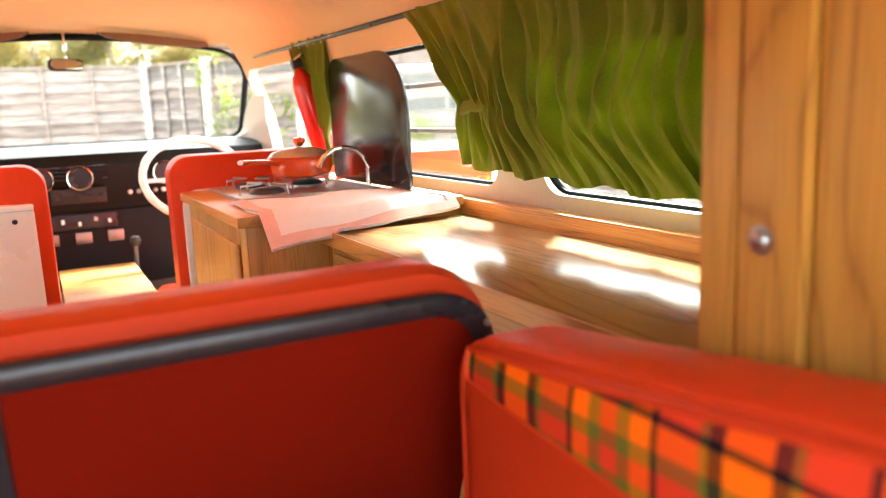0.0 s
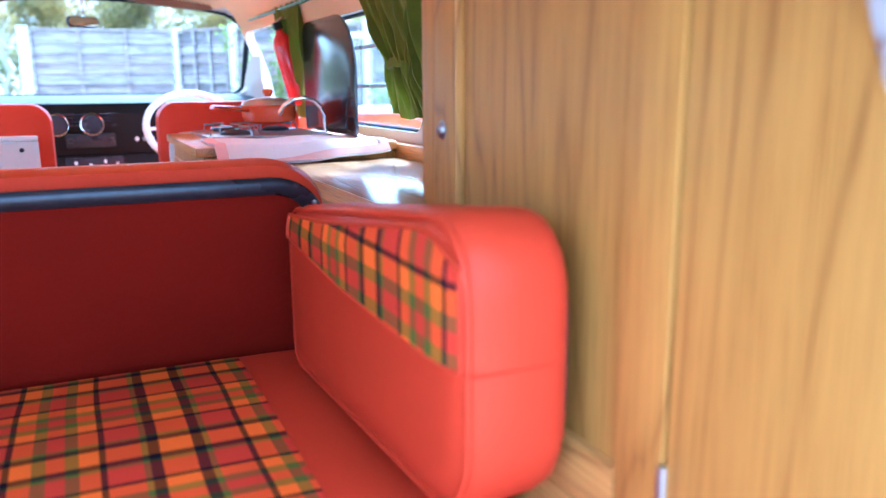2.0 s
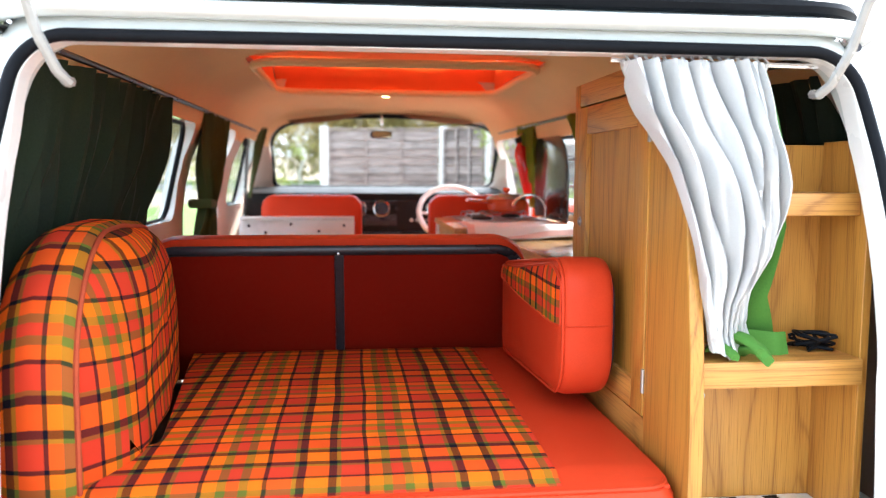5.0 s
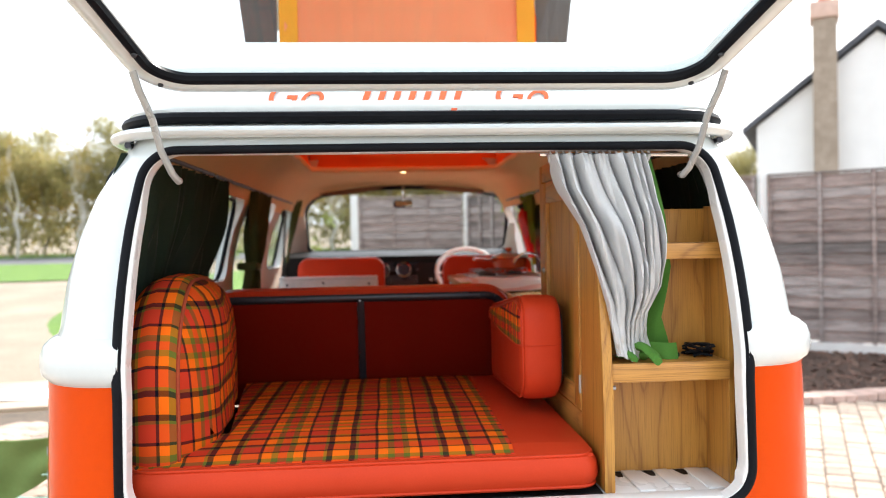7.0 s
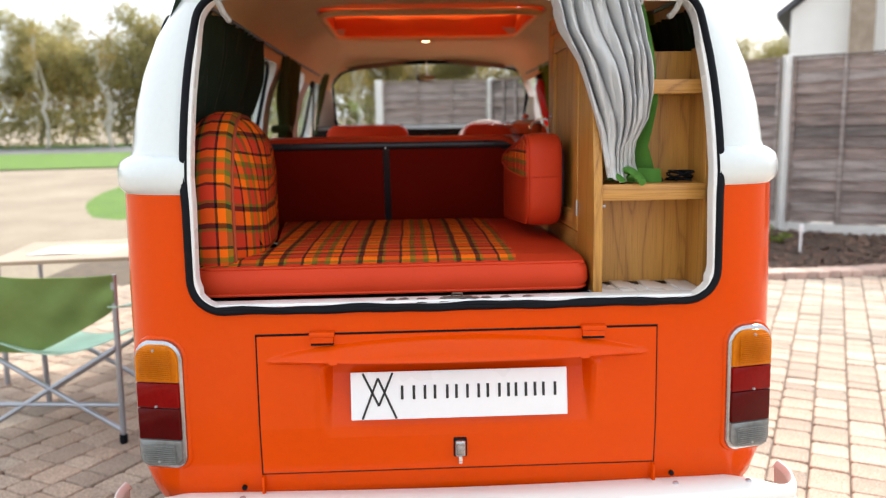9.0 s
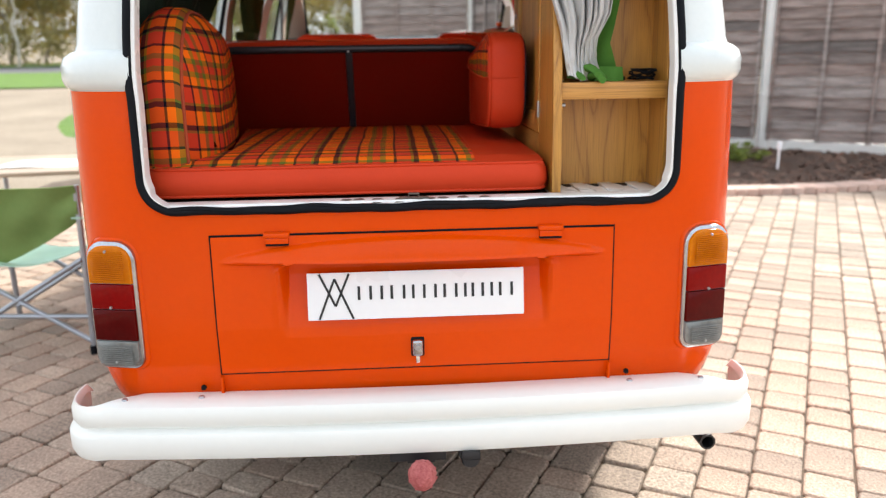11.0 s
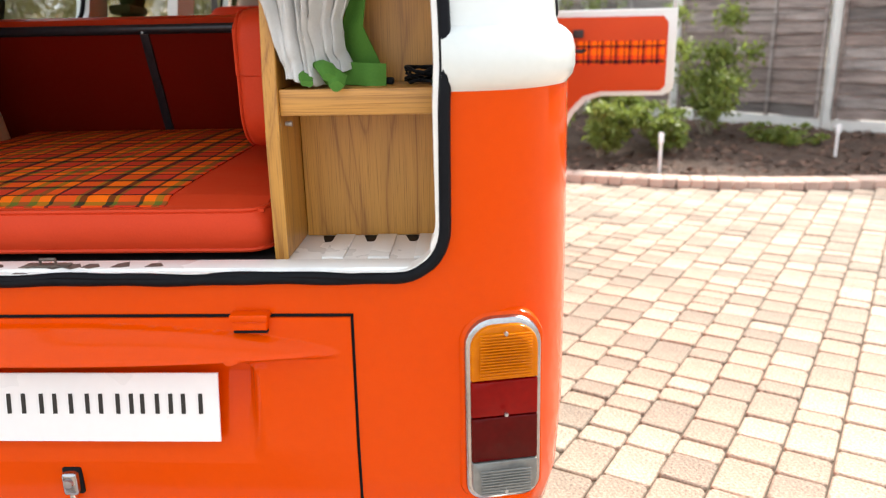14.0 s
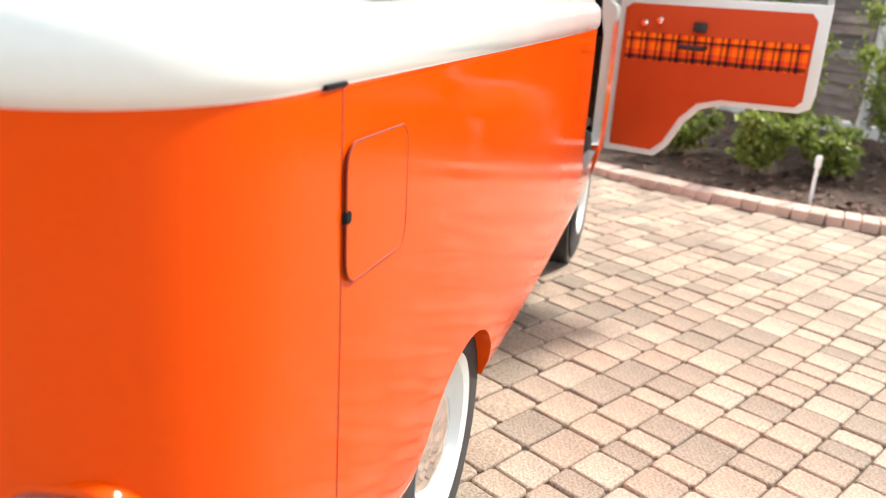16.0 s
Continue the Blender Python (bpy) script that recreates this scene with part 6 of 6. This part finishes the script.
def fence_panel(a, b):
    a, b = Vector(a), Vector(b)
    d = b - a
    L = d.length
    m = Matrix.Translation((a.x, a.y, 0)) @ Matrix.Rotation(math.atan2(d.y, d.x), 4, "Z")
    f = thing("fence", "weathered grey-brown overlap board fence bay", "fence", group="boundary fence bays", at=m)
    for k in range(15):
        z = 0.17 + k * 0.127
        bm = bmesh.new()
        n = 14
        e = [rnd.uniform(-0.010, 0.010) for _ in range(n + 1)]
        rows = []
        for i in range(n + 1):
            x = 0.07 + (L - 0.14) * i / n
            rows.append([(x, -0.044, z + e[i]), (x, -0.020, z + 0.142), (x, -0.010, z + 0.142), (x, -0.030, z + e[i])])
        loft(rows, True, True, bm)
        part("board", bm, FENCE, f, smooth=False)
    for i in range(4):
        x = 0.09 + (L - 0.18) * i / 3
        part("batten", box((x - 0.02, -0.066, 0.16), (x + 0.02, -0.040, 2.10), 0.003), FENCE, f)
    part("capping", box((0.06, -0.05, 2.10), (L - 0.06, 0.01, 2.125), 0.004), FENCE, f)
    part("gravel_board", box((0.05, -0.035, 0.02), (L - 0.05, 0.005, 0.165), 0.006), CONCRETE, f, "pale concrete gravel board")


def fence_post(p):
    q = thing("fence_post", "square pale concrete fence post", "post", group="boundary fence posts", at=pose(p[0], p[1], 0))
    part("shaft", box((-0.058, -0.075, -0.1), (0.058, 0.045, 2.15), 0.012), CONCRETE, q)


LINE = [(-0.57, 11.0), (1.24, 10.8), (1.81, 9.95), (3.13, 8.69), (4.45, 7.43), (5.83, 6.24), (7.2, 5.05), (8.6, 3.85)]
for a, b in zip(LINE, LINE[1:]):
    fence_panel(a, b)
for p in LINE:
    fence_post(p)

# planting bed with its brick edge
SOIL = surface("dark_bark_soil", (0.045, 0.026, 0.018), (0.13, 0.08, 0.055), 0.95, 8, 60, 1.0, dist=0.03)


def kerb_line(t):
    """The curved front edge of the bed, t in metres along x."""
    return (t, 4.78 + 0.125 * (t - 3.2) ** 2 if t < 3.2 else 4.78 + 0.09 * (t - 3.2) ** 2)


def bed_f(u, v):
    t = 0.2 + 6.6 * u
    x, y = kerb_line(t)
    fy = 7.43 - 0.9 * (t - 4.45) + 0.1
    y2 = max(y + 0.05, fy)
    return (x, y + (y2 - y) * v, 0.03 + 0.05 * math.sin(math.pi * v) + 0.012 * math.sin(x * 31) * math.sin(v * 37))


tagged(part("flower_bed", sheet(bed_f, 90, 50), SOIL), "dark bark-covered planting bed", "bed", kind="structure")
BRICK = surface("red_edging_brick", (0.48, 0.34, 0.28), (0.66, 0.50, 0.42), 0.9, 6, 90, 0.5, island=0.25)
edge = thing("brick_edging", "curved red brick edging of the planting bed", "edging")
bk = box((-0.0495, -0.10, 0.0), (0.0495, 0.10, 0.075), 0.006, 1)
first = part("brick", bk, BRICK, edge)
t = 0.2
while t < 6.8:
    x, y = kerb_line(t)
    x2, y2 = kerb_line(t + 0.1)
    b = first if t == 0.2 else new("brick", first.data)
    b.matrix_basis = pose(x, y - 0.06, -0.02 + rnd.uniform(-0.004, 0.004), rnd.uniform(-1, 1), 0, math.degrees(math.atan2(y2 - y, x2 - x)) + rnd.uniform(-2, 2))
    b.parent = edge
    t += 0.101 / max(1.0, math.hypot(x2 - x, y2 - y) / 0.1)
for x, y, h in ((3.77, 5.62, 0.34), (2.16, 5.14, 0.36)):
    p = thing("garden_peg", "small white garden light stake in the bed", "stake", group="garden stakes")
    part("stake", lathe([(0.010, 0.0), (0.013, 0.05), (0.013, h - 0.08)], "z", 10, (x, y, 0)), PLATE_WHITE, p)
    part("head", lathe([(0.014, h - 0.085), (0.021, h - 0.08), (0.022, h - 0.012), (0.016, h), (0.0, h + 0.003)], "z", 14, (x, y, 0)), PLATE_WHITE, p)


# plants
def leaf_cloud(bm, centre, radii, count, size, rng, shell=0.55):
    for _ in range(count):
        d = Vector((rng.gauss(0, 1), rng.gauss(0, 1), rng.gauss(0, 1))).normalized() * (shell + (1 - shell) * rng.random()) * rng.uniform(0.75, 1.12)
        c = Vector(centre) + Vector((d.x * radii[0], d.y * radii[1], d.z * radii[2]))
        s = size * rng.uniform(0.6, 1.3)
        q = Euler((rng.uniform(-1.2, 1.2), rng.uniform(-1.2, 1.2), rng.uniform(0, 6.28))).to_matrix()
        vs = [bm.verts.new(c + q @ Vector(p) * s) for p in ((-0.5, 0, 0), (0, -0.28, 0.06), (0.55, 0, 0), (0, 0.28, 0.06))]
        bm.faces.new(vs)


LEAF = surface("shrub_leaf", (0.13, 0.20, 0.03), (0.34, 0.43, 0.10), 0.6, 4, 40, 0.0, island=0.5, through_light=0.35)
TREE_LEAF = surface("woodland_leaf", (0.24, 0.25, 0.09), (0.52, 0.47, 0.21), 0.7, 0.4, 10, 0.0, island=0.45, through_light=0.45)
AUTUMN = surface("olive_autumn_leaf", (0.30, 0.25, 0.06), (0.48, 0.37, 0.13), 0.7, 0.4, 10, 0.0, island=0.45, through_light=0.45)
BARK = surface("grey_bark", (0.22, 0.18, 0.13), (0.42, 0.36, 0.28), 0.95, 8, 60, 0.6)


def limb(bm, a, b, r0, r1, rng, n=5):
    pts = [Vector(a).lerp(Vector(b), i / n) + Vector((rng.uniform(-1, 1), rng.uniform(-1, 1), 0)) * (0.05 * (Vector(b) - Vector(a)).length if 0 < i < n else 0) for i in range(n + 1)]
    rings = []
    for i, p in enumerate(pts):
        r = r0 + (r1 - r0) * i / n
        rings.append([p + Vector((r * math.cos(k * math.tau / 7), r * math.sin(k * math.tau / 7), 0)) for k in range(7)])
    loft(rings, True, True, bm)


def tree(name, label, h, spread, mat, seed, leaves=2200, size=0.30, category="tree"):
    rng = random.Random(seed)
    t = thing(name, label, category)
    bm = bmesh.new()
    limb(bm, (0, 0, -0.3), (rng.uniform(-0.3, 0.3), 0, h * 0.86), h * 0.019, h * 0.006, rng, 8)
    tips = []
    for k in range(11):
        z0 = h * rng.uniform(0.12, 0.7)
        a = rng.uniform(0, 6.28)
        r = spread * rng.uniform(0.45, 0.95)
        tip = (r * math.cos(a), r * math.sin(a), min(h * 0.97, z0 + h * rng.uniform(0.12, 0.32)))
        limb(bm, (0, 0, z0), tip, h * 0.009, h * 0.002, rng)
        tips.append(tip)
    part("trunk", bm, BARK, t)
    bm = bmesh.new()
    for tip in tips + [(0, 0, h * 0.88), (0, 0, h * 0.7)]:
        for _ in range(3):
            c = (tip[0] + rng.uniform(-0.5, 0.5) * spread * 0.5, tip[1] + rng.uniform(-0.5, 0.5) * spread * 0.5, tip[2] + rng.uniform(-0.1, 0.08) * h)
            leaf_cloud(bm, c, (spread * 0.44, spread * 0.44, h * 0.13), leaves // 39, size, rng, 0.3)
    part("crown", bm, mat, t, smooth=False)
    return t


kinds = [tree("tree", "tall leafy woodland tree beyond the road", 6.6, 2.3, TREE_LEAF, 3, 12500, 0.16), tree("tree", "thin autumn tree beyond the road", 7.4, 1.7, AUTUMN, 8, 5200, 0.14), tree("tree", "broad olive green tree beyond the road", 5.6, 2.6, TREE_LEAF, 21, 12500, 0.16)]
rng = random.Random(12)
spots = []
for k in range(40):
    x = -52 + k * 2.1 + rng.uniform(-0.8, 0.8)
    y = 41 + 0.07 * (x + 52) + rng.uniform(-1.5, 4)
    spots.append((x, y))
for k, (x, y) in enumerate(spots):
    m = pose(x, y, rise(x, y) - 0.2, 0, 0, rng.uniform(0, 360)) @ Matrix.Scale(rng.uniform(0.75, 1.12), 4)
    src = kinds[(k * 7) % 3]
    if k < 3:
        kinds[k].matrix_basis = m
    else:
        o = copy_thing(src, m)
        o.matrix_basis = m
BIRCH = surface("pale_birch_bark", (0.34, 0.30, 0.24), (0.66, 0.62, 0.53), 0.9, 5, 40, 0.4)


def birch(seed):
    """A slender, nearly bare tree: forked pale trunk, thin upswept branches, few leaves."""
    rg = random.Random(seed)
    t = thing("birch", "slender pale-barked tree, nearly bare, before the hedge", "tree", group="bare roadside trees")
    bm, crown = bmesh.new(), bmesh.new()
    h = rg.uniform(5.6, 7.2)
    for fork in range(rg.choice((1, 2))):
        top = Vector((rg.uniform(-0.9, 0.9), rg.uniform(-0.4, 0.4), h * rg.uniform(0.85, 1.0)))
        limb(bm, (0.1 * fork, 0, -0.3), top, 0.095, 0.018, rg, 8)
        for k in range(13):
            f = rg.uniform(0.25, 0.95)
            a, q = rg.uniform(0, 6.28), rg.uniform(0.5, 1.3) * (1.15 - f)
            base = top * f
            tip = base + Vector((q * math.cos(a), q * math.sin(a), rg.uniform(0.5, 1.2)))
            limb(bm, base, tip, 0.028, 0.006, rg, 4)
            leaf_cloud(crown, tip, (0.45, 0.45, 0.40), 34, 0.13, rg, 0.1)
    part("trunk", bm, BIRCH, t, "pale bark")
    part("crown", crown, AUTUMN, t, smooth=False)
    return t


for k in range(15):
    x = -44 + k * 2.9 + rng.uniform(-0.9, 0.9)
    y = 37.2 + 0.07 * (x + 52) + rng.uniform(-0.5, 0.5)
    birch(200 + k).matrix_basis = pose(x, y, rise(x, y), 0, 0, rng.uniform(0, 360))
under = bmesh.new()
for k in range(60):
    x = -56 + k * 1.6
    y = 39.0 + 0.07 * (x + 52) + rng.uniform(-0.6, 0.6)
    leaf_cloud(under, (x, y, rise(x, y) + 1.3), (1.5, 1.0, 2.0 + rng.uniform(-0.9, 0.9)), 620, 0.22, rng, 0.2)
behind_row = bmesh.new()
for k in range(48):
    x = -56 + k * 2.0
    y = 41.5 + 0.07 * (x + 52) + rng.uniform(-0.8, 0.8)
    leaf_cloud(behind_row, (x, y, rise(x, y) + 2.4), (1.9, 1.2, 2.5 + rng.uniform(-0.6, 0.8)), 640, 0.26, rng, 0.2)
tagged(part("thicket", behind_row, AUTUMN, smooth=False), "olive brown thicket of young trees behind the hedge", "thicket", kind="stuff")
tagged(part("hedge", under, TREE_LEAF, smooth=False), "dense dark hedge along the far side of the road", "hedge", kind="stuff")


def shrub(label, x, y, h, r, count, seed, mat=LEAF):
    rg = random.Random(seed)
    s = thing("shrub", label, "shrub", at=pose(x, y, 0.02))
    bm = bmesh.new()
    tips = []
    for k in range(9):
        a = rg.uniform(0, 6.28)
        q = r * rg.uniform(0.2, 0.9)
        tip = (q * math.cos(a), q * math.sin(a), h * rg.uniform(0.5, 1.0))
        limb(bm, (0, 0, -0.02), tip, 0.012, 0.003, rg, 4)
        tips.append(tip)
    part("stem", bm, BARK, s)
    bm = bmesh.new()
    for tip in tips:
        for f in (1.0, 0.7, 0.45):
            leaf_cloud(bm, (tip[0] * f, tip[1] * f, tip[2] * f), (r * 0.26, r * 0.26, h * 0.14), count // 18, 0.055, rg, 0.1)
    part("foliage", bm, mat, s, smooth=False)
    return s


shrub("bright green leafy shrub against the fence", 3.05, 6.95, 1.25, 0.80, 3000, 4)
shrub("bright green leafy shrub against the fence", 2.15, 6.8, 1.3, 0.6, 2200, 9)
shrub("low green plant spreading in the bed", 1.75, 5.75, 0.62, 0.55, 2600, 14)
shrub("low green plant spreading in the bed", 2.50, 5.9, 0.45, 0.5, 2000, 17)
shrub("low green plant spreading in the bed", 1.2, 6.3, 0.7, 0.55, 2200, 27)
shrub("tall yellow-green shrub in front of the fence", 2.0, 8.9, 2.3, 0.6, 1400, 31)
shrub("wide yellow-green shrub by the drive", -2.2, 13.5, 2.2, 1.3, 1500, 35)

shrub("low green plant spreading in the bed", 3.6, 6.35, 0.22, 0.45, 900, 41)
litter = bmesh.new()
lr = random.Random(55)
for _ in range(2600):
    u_, v_ = lr.random(), lr.random() ** 1.3
    p = Vector(bed_f(0.08 + 0.9 * u_, v_ * 0.95))
    s = lr.uniform(0.015, 0.045)
    q = Euler((lr.uniform(-0.5, 0.5), lr.uniform(-0.5, 0.5), lr.uniform(0, 6.28))).to_matrix()
    vs = [litter.verts.new(p + Vector((0, 0, 0.008)) + q @ Vector(k) * s) for k in ((-1, -0.4, 0), (1, -0.4, 0.1), (1.1, 0.4, 0), (-0.9, 0.45, 0.1), (0, 0, 0.35))]
    for i in range(4):
        litter.faces.new((vs[i], vs[(i + 1) % 4], vs[4]))
tagged(part("bark_chips", litter, surface("bark_chip", (0.07, 0.042, 0.03), (0.24, 0.16, 0.12), 0.95, 20, 100, 0.3, island=0.6), smooth=False), "scattered brown bark chips on the planting bed", "bark chips", kind="stuff")

# house
RENDER = surface("white_render", (0.74, 0.74, 0.72), (0.82, 0.82, 0.80), 0.9, 2, 140, 0.2)
SLATE = surface("dark_slate", (0.05, 0.055, 0.065), (0.10, 0.105, 0.12), 0.7, 4, 60, 0.3)
house = thing("house", "white rendered house with a dark roof and a brick chimney", "house", at=pose(8.12, 14.87, 0, 0, 0, -30))
wall = plank([(0, 0), (4.66, 0), (4.66, 3.75), (2.33, 5.55), (0, 3.75)], 0, 8, "y", 0)
part("wall", wall, RENDER, house, "white rendered gable wall")
for s, a, b in ((-1, (-0.28, 3.60), (2.33, 5.63)), (1, (4.94, 3.60), (2.33, 5.63))):
    part("roof_slope", plank([(a[0], a[1]), (b[0], b[1]), (b[0], b[1] + 0.14), (a[0], a[1] + 0.12)], -0.16, 8.3, "y", 0), SLATE, house, "dark slate roof slope")
CHIM = surface("buff_brick_stack", (0.24, 0.19, 0.14), (0.40, 0.33, 0.26), 0.9, 6, 30, 0.4)
stack = part("chimney", box((1.12, -0.42, 0), (1.58, 0.3, 5.85), 0.01, 1), CHIM, house, "buff brick chimney stack")
part("chimney_cap", box((1.07, -0.47, 5.86), (1.63, 0.35, 6.20), 0.02), BRICK, stack, "red brick chimney cap")
part("chimney_pot", lathe([(0.11, 6.10), (0.12, 6.2), (0.09, 6.45), (0.07, 6.45)], "z", 14, (1.35, -0.1, 0.10)), surface("terracotta", (0.5, 0.12, 0.06), (0.6, 0.18, 0.09), 0.8), stack)


# folding chair and table
FRAME = surface("grey_chair_tube", (0.30, 0.32, 0.35), (0.42, 0.44, 0.48), 0.35, 6, 90, 0.05, metal=0.7)
CHAIR_CLOTH = surface("olive_green_canvas", (0.15, 0.24, 0.06), (0.23, 0.33, 0.10), 0.85, 8, 260, 0.3, through_light=0.15)
# mint tone carries the sun shining through the chair's green cloth
SUNLIT_GREEN = surface("sunlit_green_cloth", (0.36, 0.58, 0.45), (0.46, 0.68, 0.55), 0.8, 8, 260, 0.2)
chair = thing("folding_chair", "green canvas folding camp chair on grey tube legs", "chair", at=pose(-1.66, 1.42, 0, 0, 0, -6))


def back_f(u, v):
    drop = 0.15 + 0.19 * min(1.0, max(0.0, (0.97 - u) / 0.62)) ** 0.9
    fold = 0.007 * math.sin(u * 13 + v * 7) + 0.006 * math.sin(u * 5 - v * 9)
    return (-0.31 + 0.62 * u, 0.05 * math.sin(math.pi * u) * (0.4 + v) + 0.02 * v + fold, 0.735 - drop * v - 0.018 * math.sin(math.pi * u))


part("backrest", cloth(back_f, 30, 14, 0.006), CHAIR_CLOTH, chair, "olive green canvas back")
part("back_seam", cloth(lambda u, v: Vector(back_f(u, 0.08 + 0.02 * v)) + Vector((0, -0.004, 0)), 30, 2, 0.002), CHAIR_CLOTH, chair)
part("seat", cloth(lambda u, v: (-0.28 + 0.56 * u, 0.03 + 0.42 * v, 0.455 - 0.07 * math.sin(math.pi * u) - 0.02 * v), 16, 12, 0.006), SUNLIT_GREEN, chair, "green seat cloth coloured pale mint as sunlit")
for s in (-1, 1):
    part("back_post", tube([(s * 0.305, 0.02, 0.73), (s * 0.305, 0.0, 0.0)], 0.013, 8), FRAME, chair)
    part("front_post", tube([(s * 0.305, 0.46, 0.62), (s * 0.305, 0.48, 0.0)], 0.013, 8), FRAME, chair)
    part("arm", cloth(lambda u, v, s=s: (s * (0.305 + 0.05 * u - 0.025), 0.46 * v, 0.60 - 0.03 * math.sin(math.pi * v)), 3, 10, 0.006), SUNLIT_GREEN, chair, "cloth arm in the same sunlit mint green")
    part("foot", lathe([(0.016, 0.0), (0.018, 0.01), (0.016, 0.04)], "z", 10, (s * 0.305, 0.0, 0)), RUBBER, chair)
    part("cross_bar", tube([(-s * 0.30, 0.0, 0.42), (s * 0.30, 0.0, 0.06)], 0.011, 8), FRAME, chair)
    part("cross_bar", tube([(-s * 0.30, 0.47, 0.42), (s * 0.30, 0.47, 0.06)], 0.011, 8), FRAME, chair)
part("lower_bar", tube([(-0.305, 0.0, 0.17), (0.305, 0.0, 0.17)], 0.011, 8), FRAME, chair)
table = thing("folding_table", "pale wood folding camp table on grey legs", "table", at=pose(-1.95, 2.65, 0, 0, 0, 8))
part("tabletop", box((-0.42, -0.38, 0.645), (0.42, 0.38, 0.668), 0.006), surface("pale_beech_top", (0.34, 0.25, 0.17), (0.46, 0.36, 0.26), 0.4, 4, 120, 0.1), table)
for x in (-0.38, 0.38):
    for y in (-0.33, 0.33):
        part("leg", tube([(x, y, 0.645), (x * 1.0, y * 1.05, 0.0)], 0.014, 8), FRAME, table)
paper = thing("papers", "white printed sheet lying on the camp table", "paper")
part("sheet", cloth(lambda u, v: (-2.2 + 0.42 * u, 2.42 + 0.30 * v + 0.05 * u, 0.672 + 0.004 * math.sin(u * 5)), 8, 6, 0.002), PLATE_WHITE, paper)


# block paving: nearest blocks one by one, the rest joined
PAVER = surface("block_paving", (0.15, 0.12, 0.092), (0.62, 0.50, 0.392), 0.9, 3, 110, 0.8, island=0.30, dist=0.005, grain=0.62)
tagged(part("pavement", sheet(lambda u, v: (-3.6 + 11.6 * u, -4.5 + 12.5 * v, -0.012), 4, 4), surface("joint_sand", (0.045, 0.034, 0.024), (0.15, 0.11, 0.075), 0.95, 8, 120, 0.5)), "sandy bed of the block paving", "pavement", kind="structure")
paving = thing("block_paving", "tumbled buff and pink block paving of the drive", "paving", kind="structure")
prng = random.Random(77)
blocks = []
TURNED = radians(-29.3)
u = 0.916 - 0.1421 * 73
while u < 10.5:
    w = 0.1376
    v = -9 + prng.uniform(0, 0.2)
    while v < 11:
        l = prng.choice((0.096, 0.14, 0.14, 0.188))
        cu_, cv = u + w / 2, v + l / 2
        x, y = cu_ * math.cos(TURNED) - cv * math.sin(TURNED), cu_ * math.sin(TURNED) + cv * math.cos(TURNED)
        lim = kerb_line(min(6.8, max(0.2, x)))[1] - 0.2 if x > 0 else 5.6 + 0.3 * min(0, x + 1)
        if -3.4 < x < 7.8 and -4.3 < y < lim:
            blocks.append((x, y, l))
        v += l + 0.0045
    u += 0.1421


def block_mesh(bm, m, l, w=0.1376):
    rows = []
    for z, i in ((-0.05, 0.0), (-0.009, 0.0), (-0.003, 0.0020), (0.0, 0.0065)):
        c = 0.011
        a, b = w / 2 - i, l / 2 - i
        rows.append([m @ Vector(p) for p in ((-a + c, -b, z), (a - c, -b, z), (a, -b + c, z), (a, b - c, z), (a - c, b, z), (-a + c, b, z), (-a, b - c, z), (-a, -b + c, z))])
    loft(rows, True, False, bm)
    bm.faces.new([v for v in list(bm.verts)[-8:]])


near = [b for b in blocks if 0.85 < b[0] < 2.4 and -0.6 < b[1] < 3.2][:300]
chosen = set(near)
shared = {}
for l in (0.096, 0.14, 0.188):
    bm = bmesh.new()
    block_mesh(bm, Matrix(), l)
    me = bpy.data.meshes.new("block")
    bmesh.ops.recalc_face_normals(bm, faces=bm.faces)
    bm.to_mesh(me)
    bm.free()
    me.materials.append(PAVER)
    shared[l] = me
verts, faces = [], []
for b in blocks:
    x, y, l = b
    m = pose(x, y, prng.uniform(-0.003, 0.003), prng.uniform(-0.8, 0.8), prng.uniform(-0.8, 0.8), math.degrees(TURNED) + prng.uniform(-1.2, 1.2))
    if b in chosen:
        o = new("paving_block", shared[l])
        o.matrix_basis, o.parent = m, paving
    else:
        k = len(verts)
        verts += [m @ v.co for v in shared[l].vertices]
        faces += [[k + i for i in p.vertices] for p in shared[l].polygons]
me = bpy.data.meshes.new("far_blocks")
me.from_pydata(verts, [], faces)
me.materials.append(PAVER)
rest = new("far_blocks", me)
rest.parent = paving
rest["kind"] = "stuff"
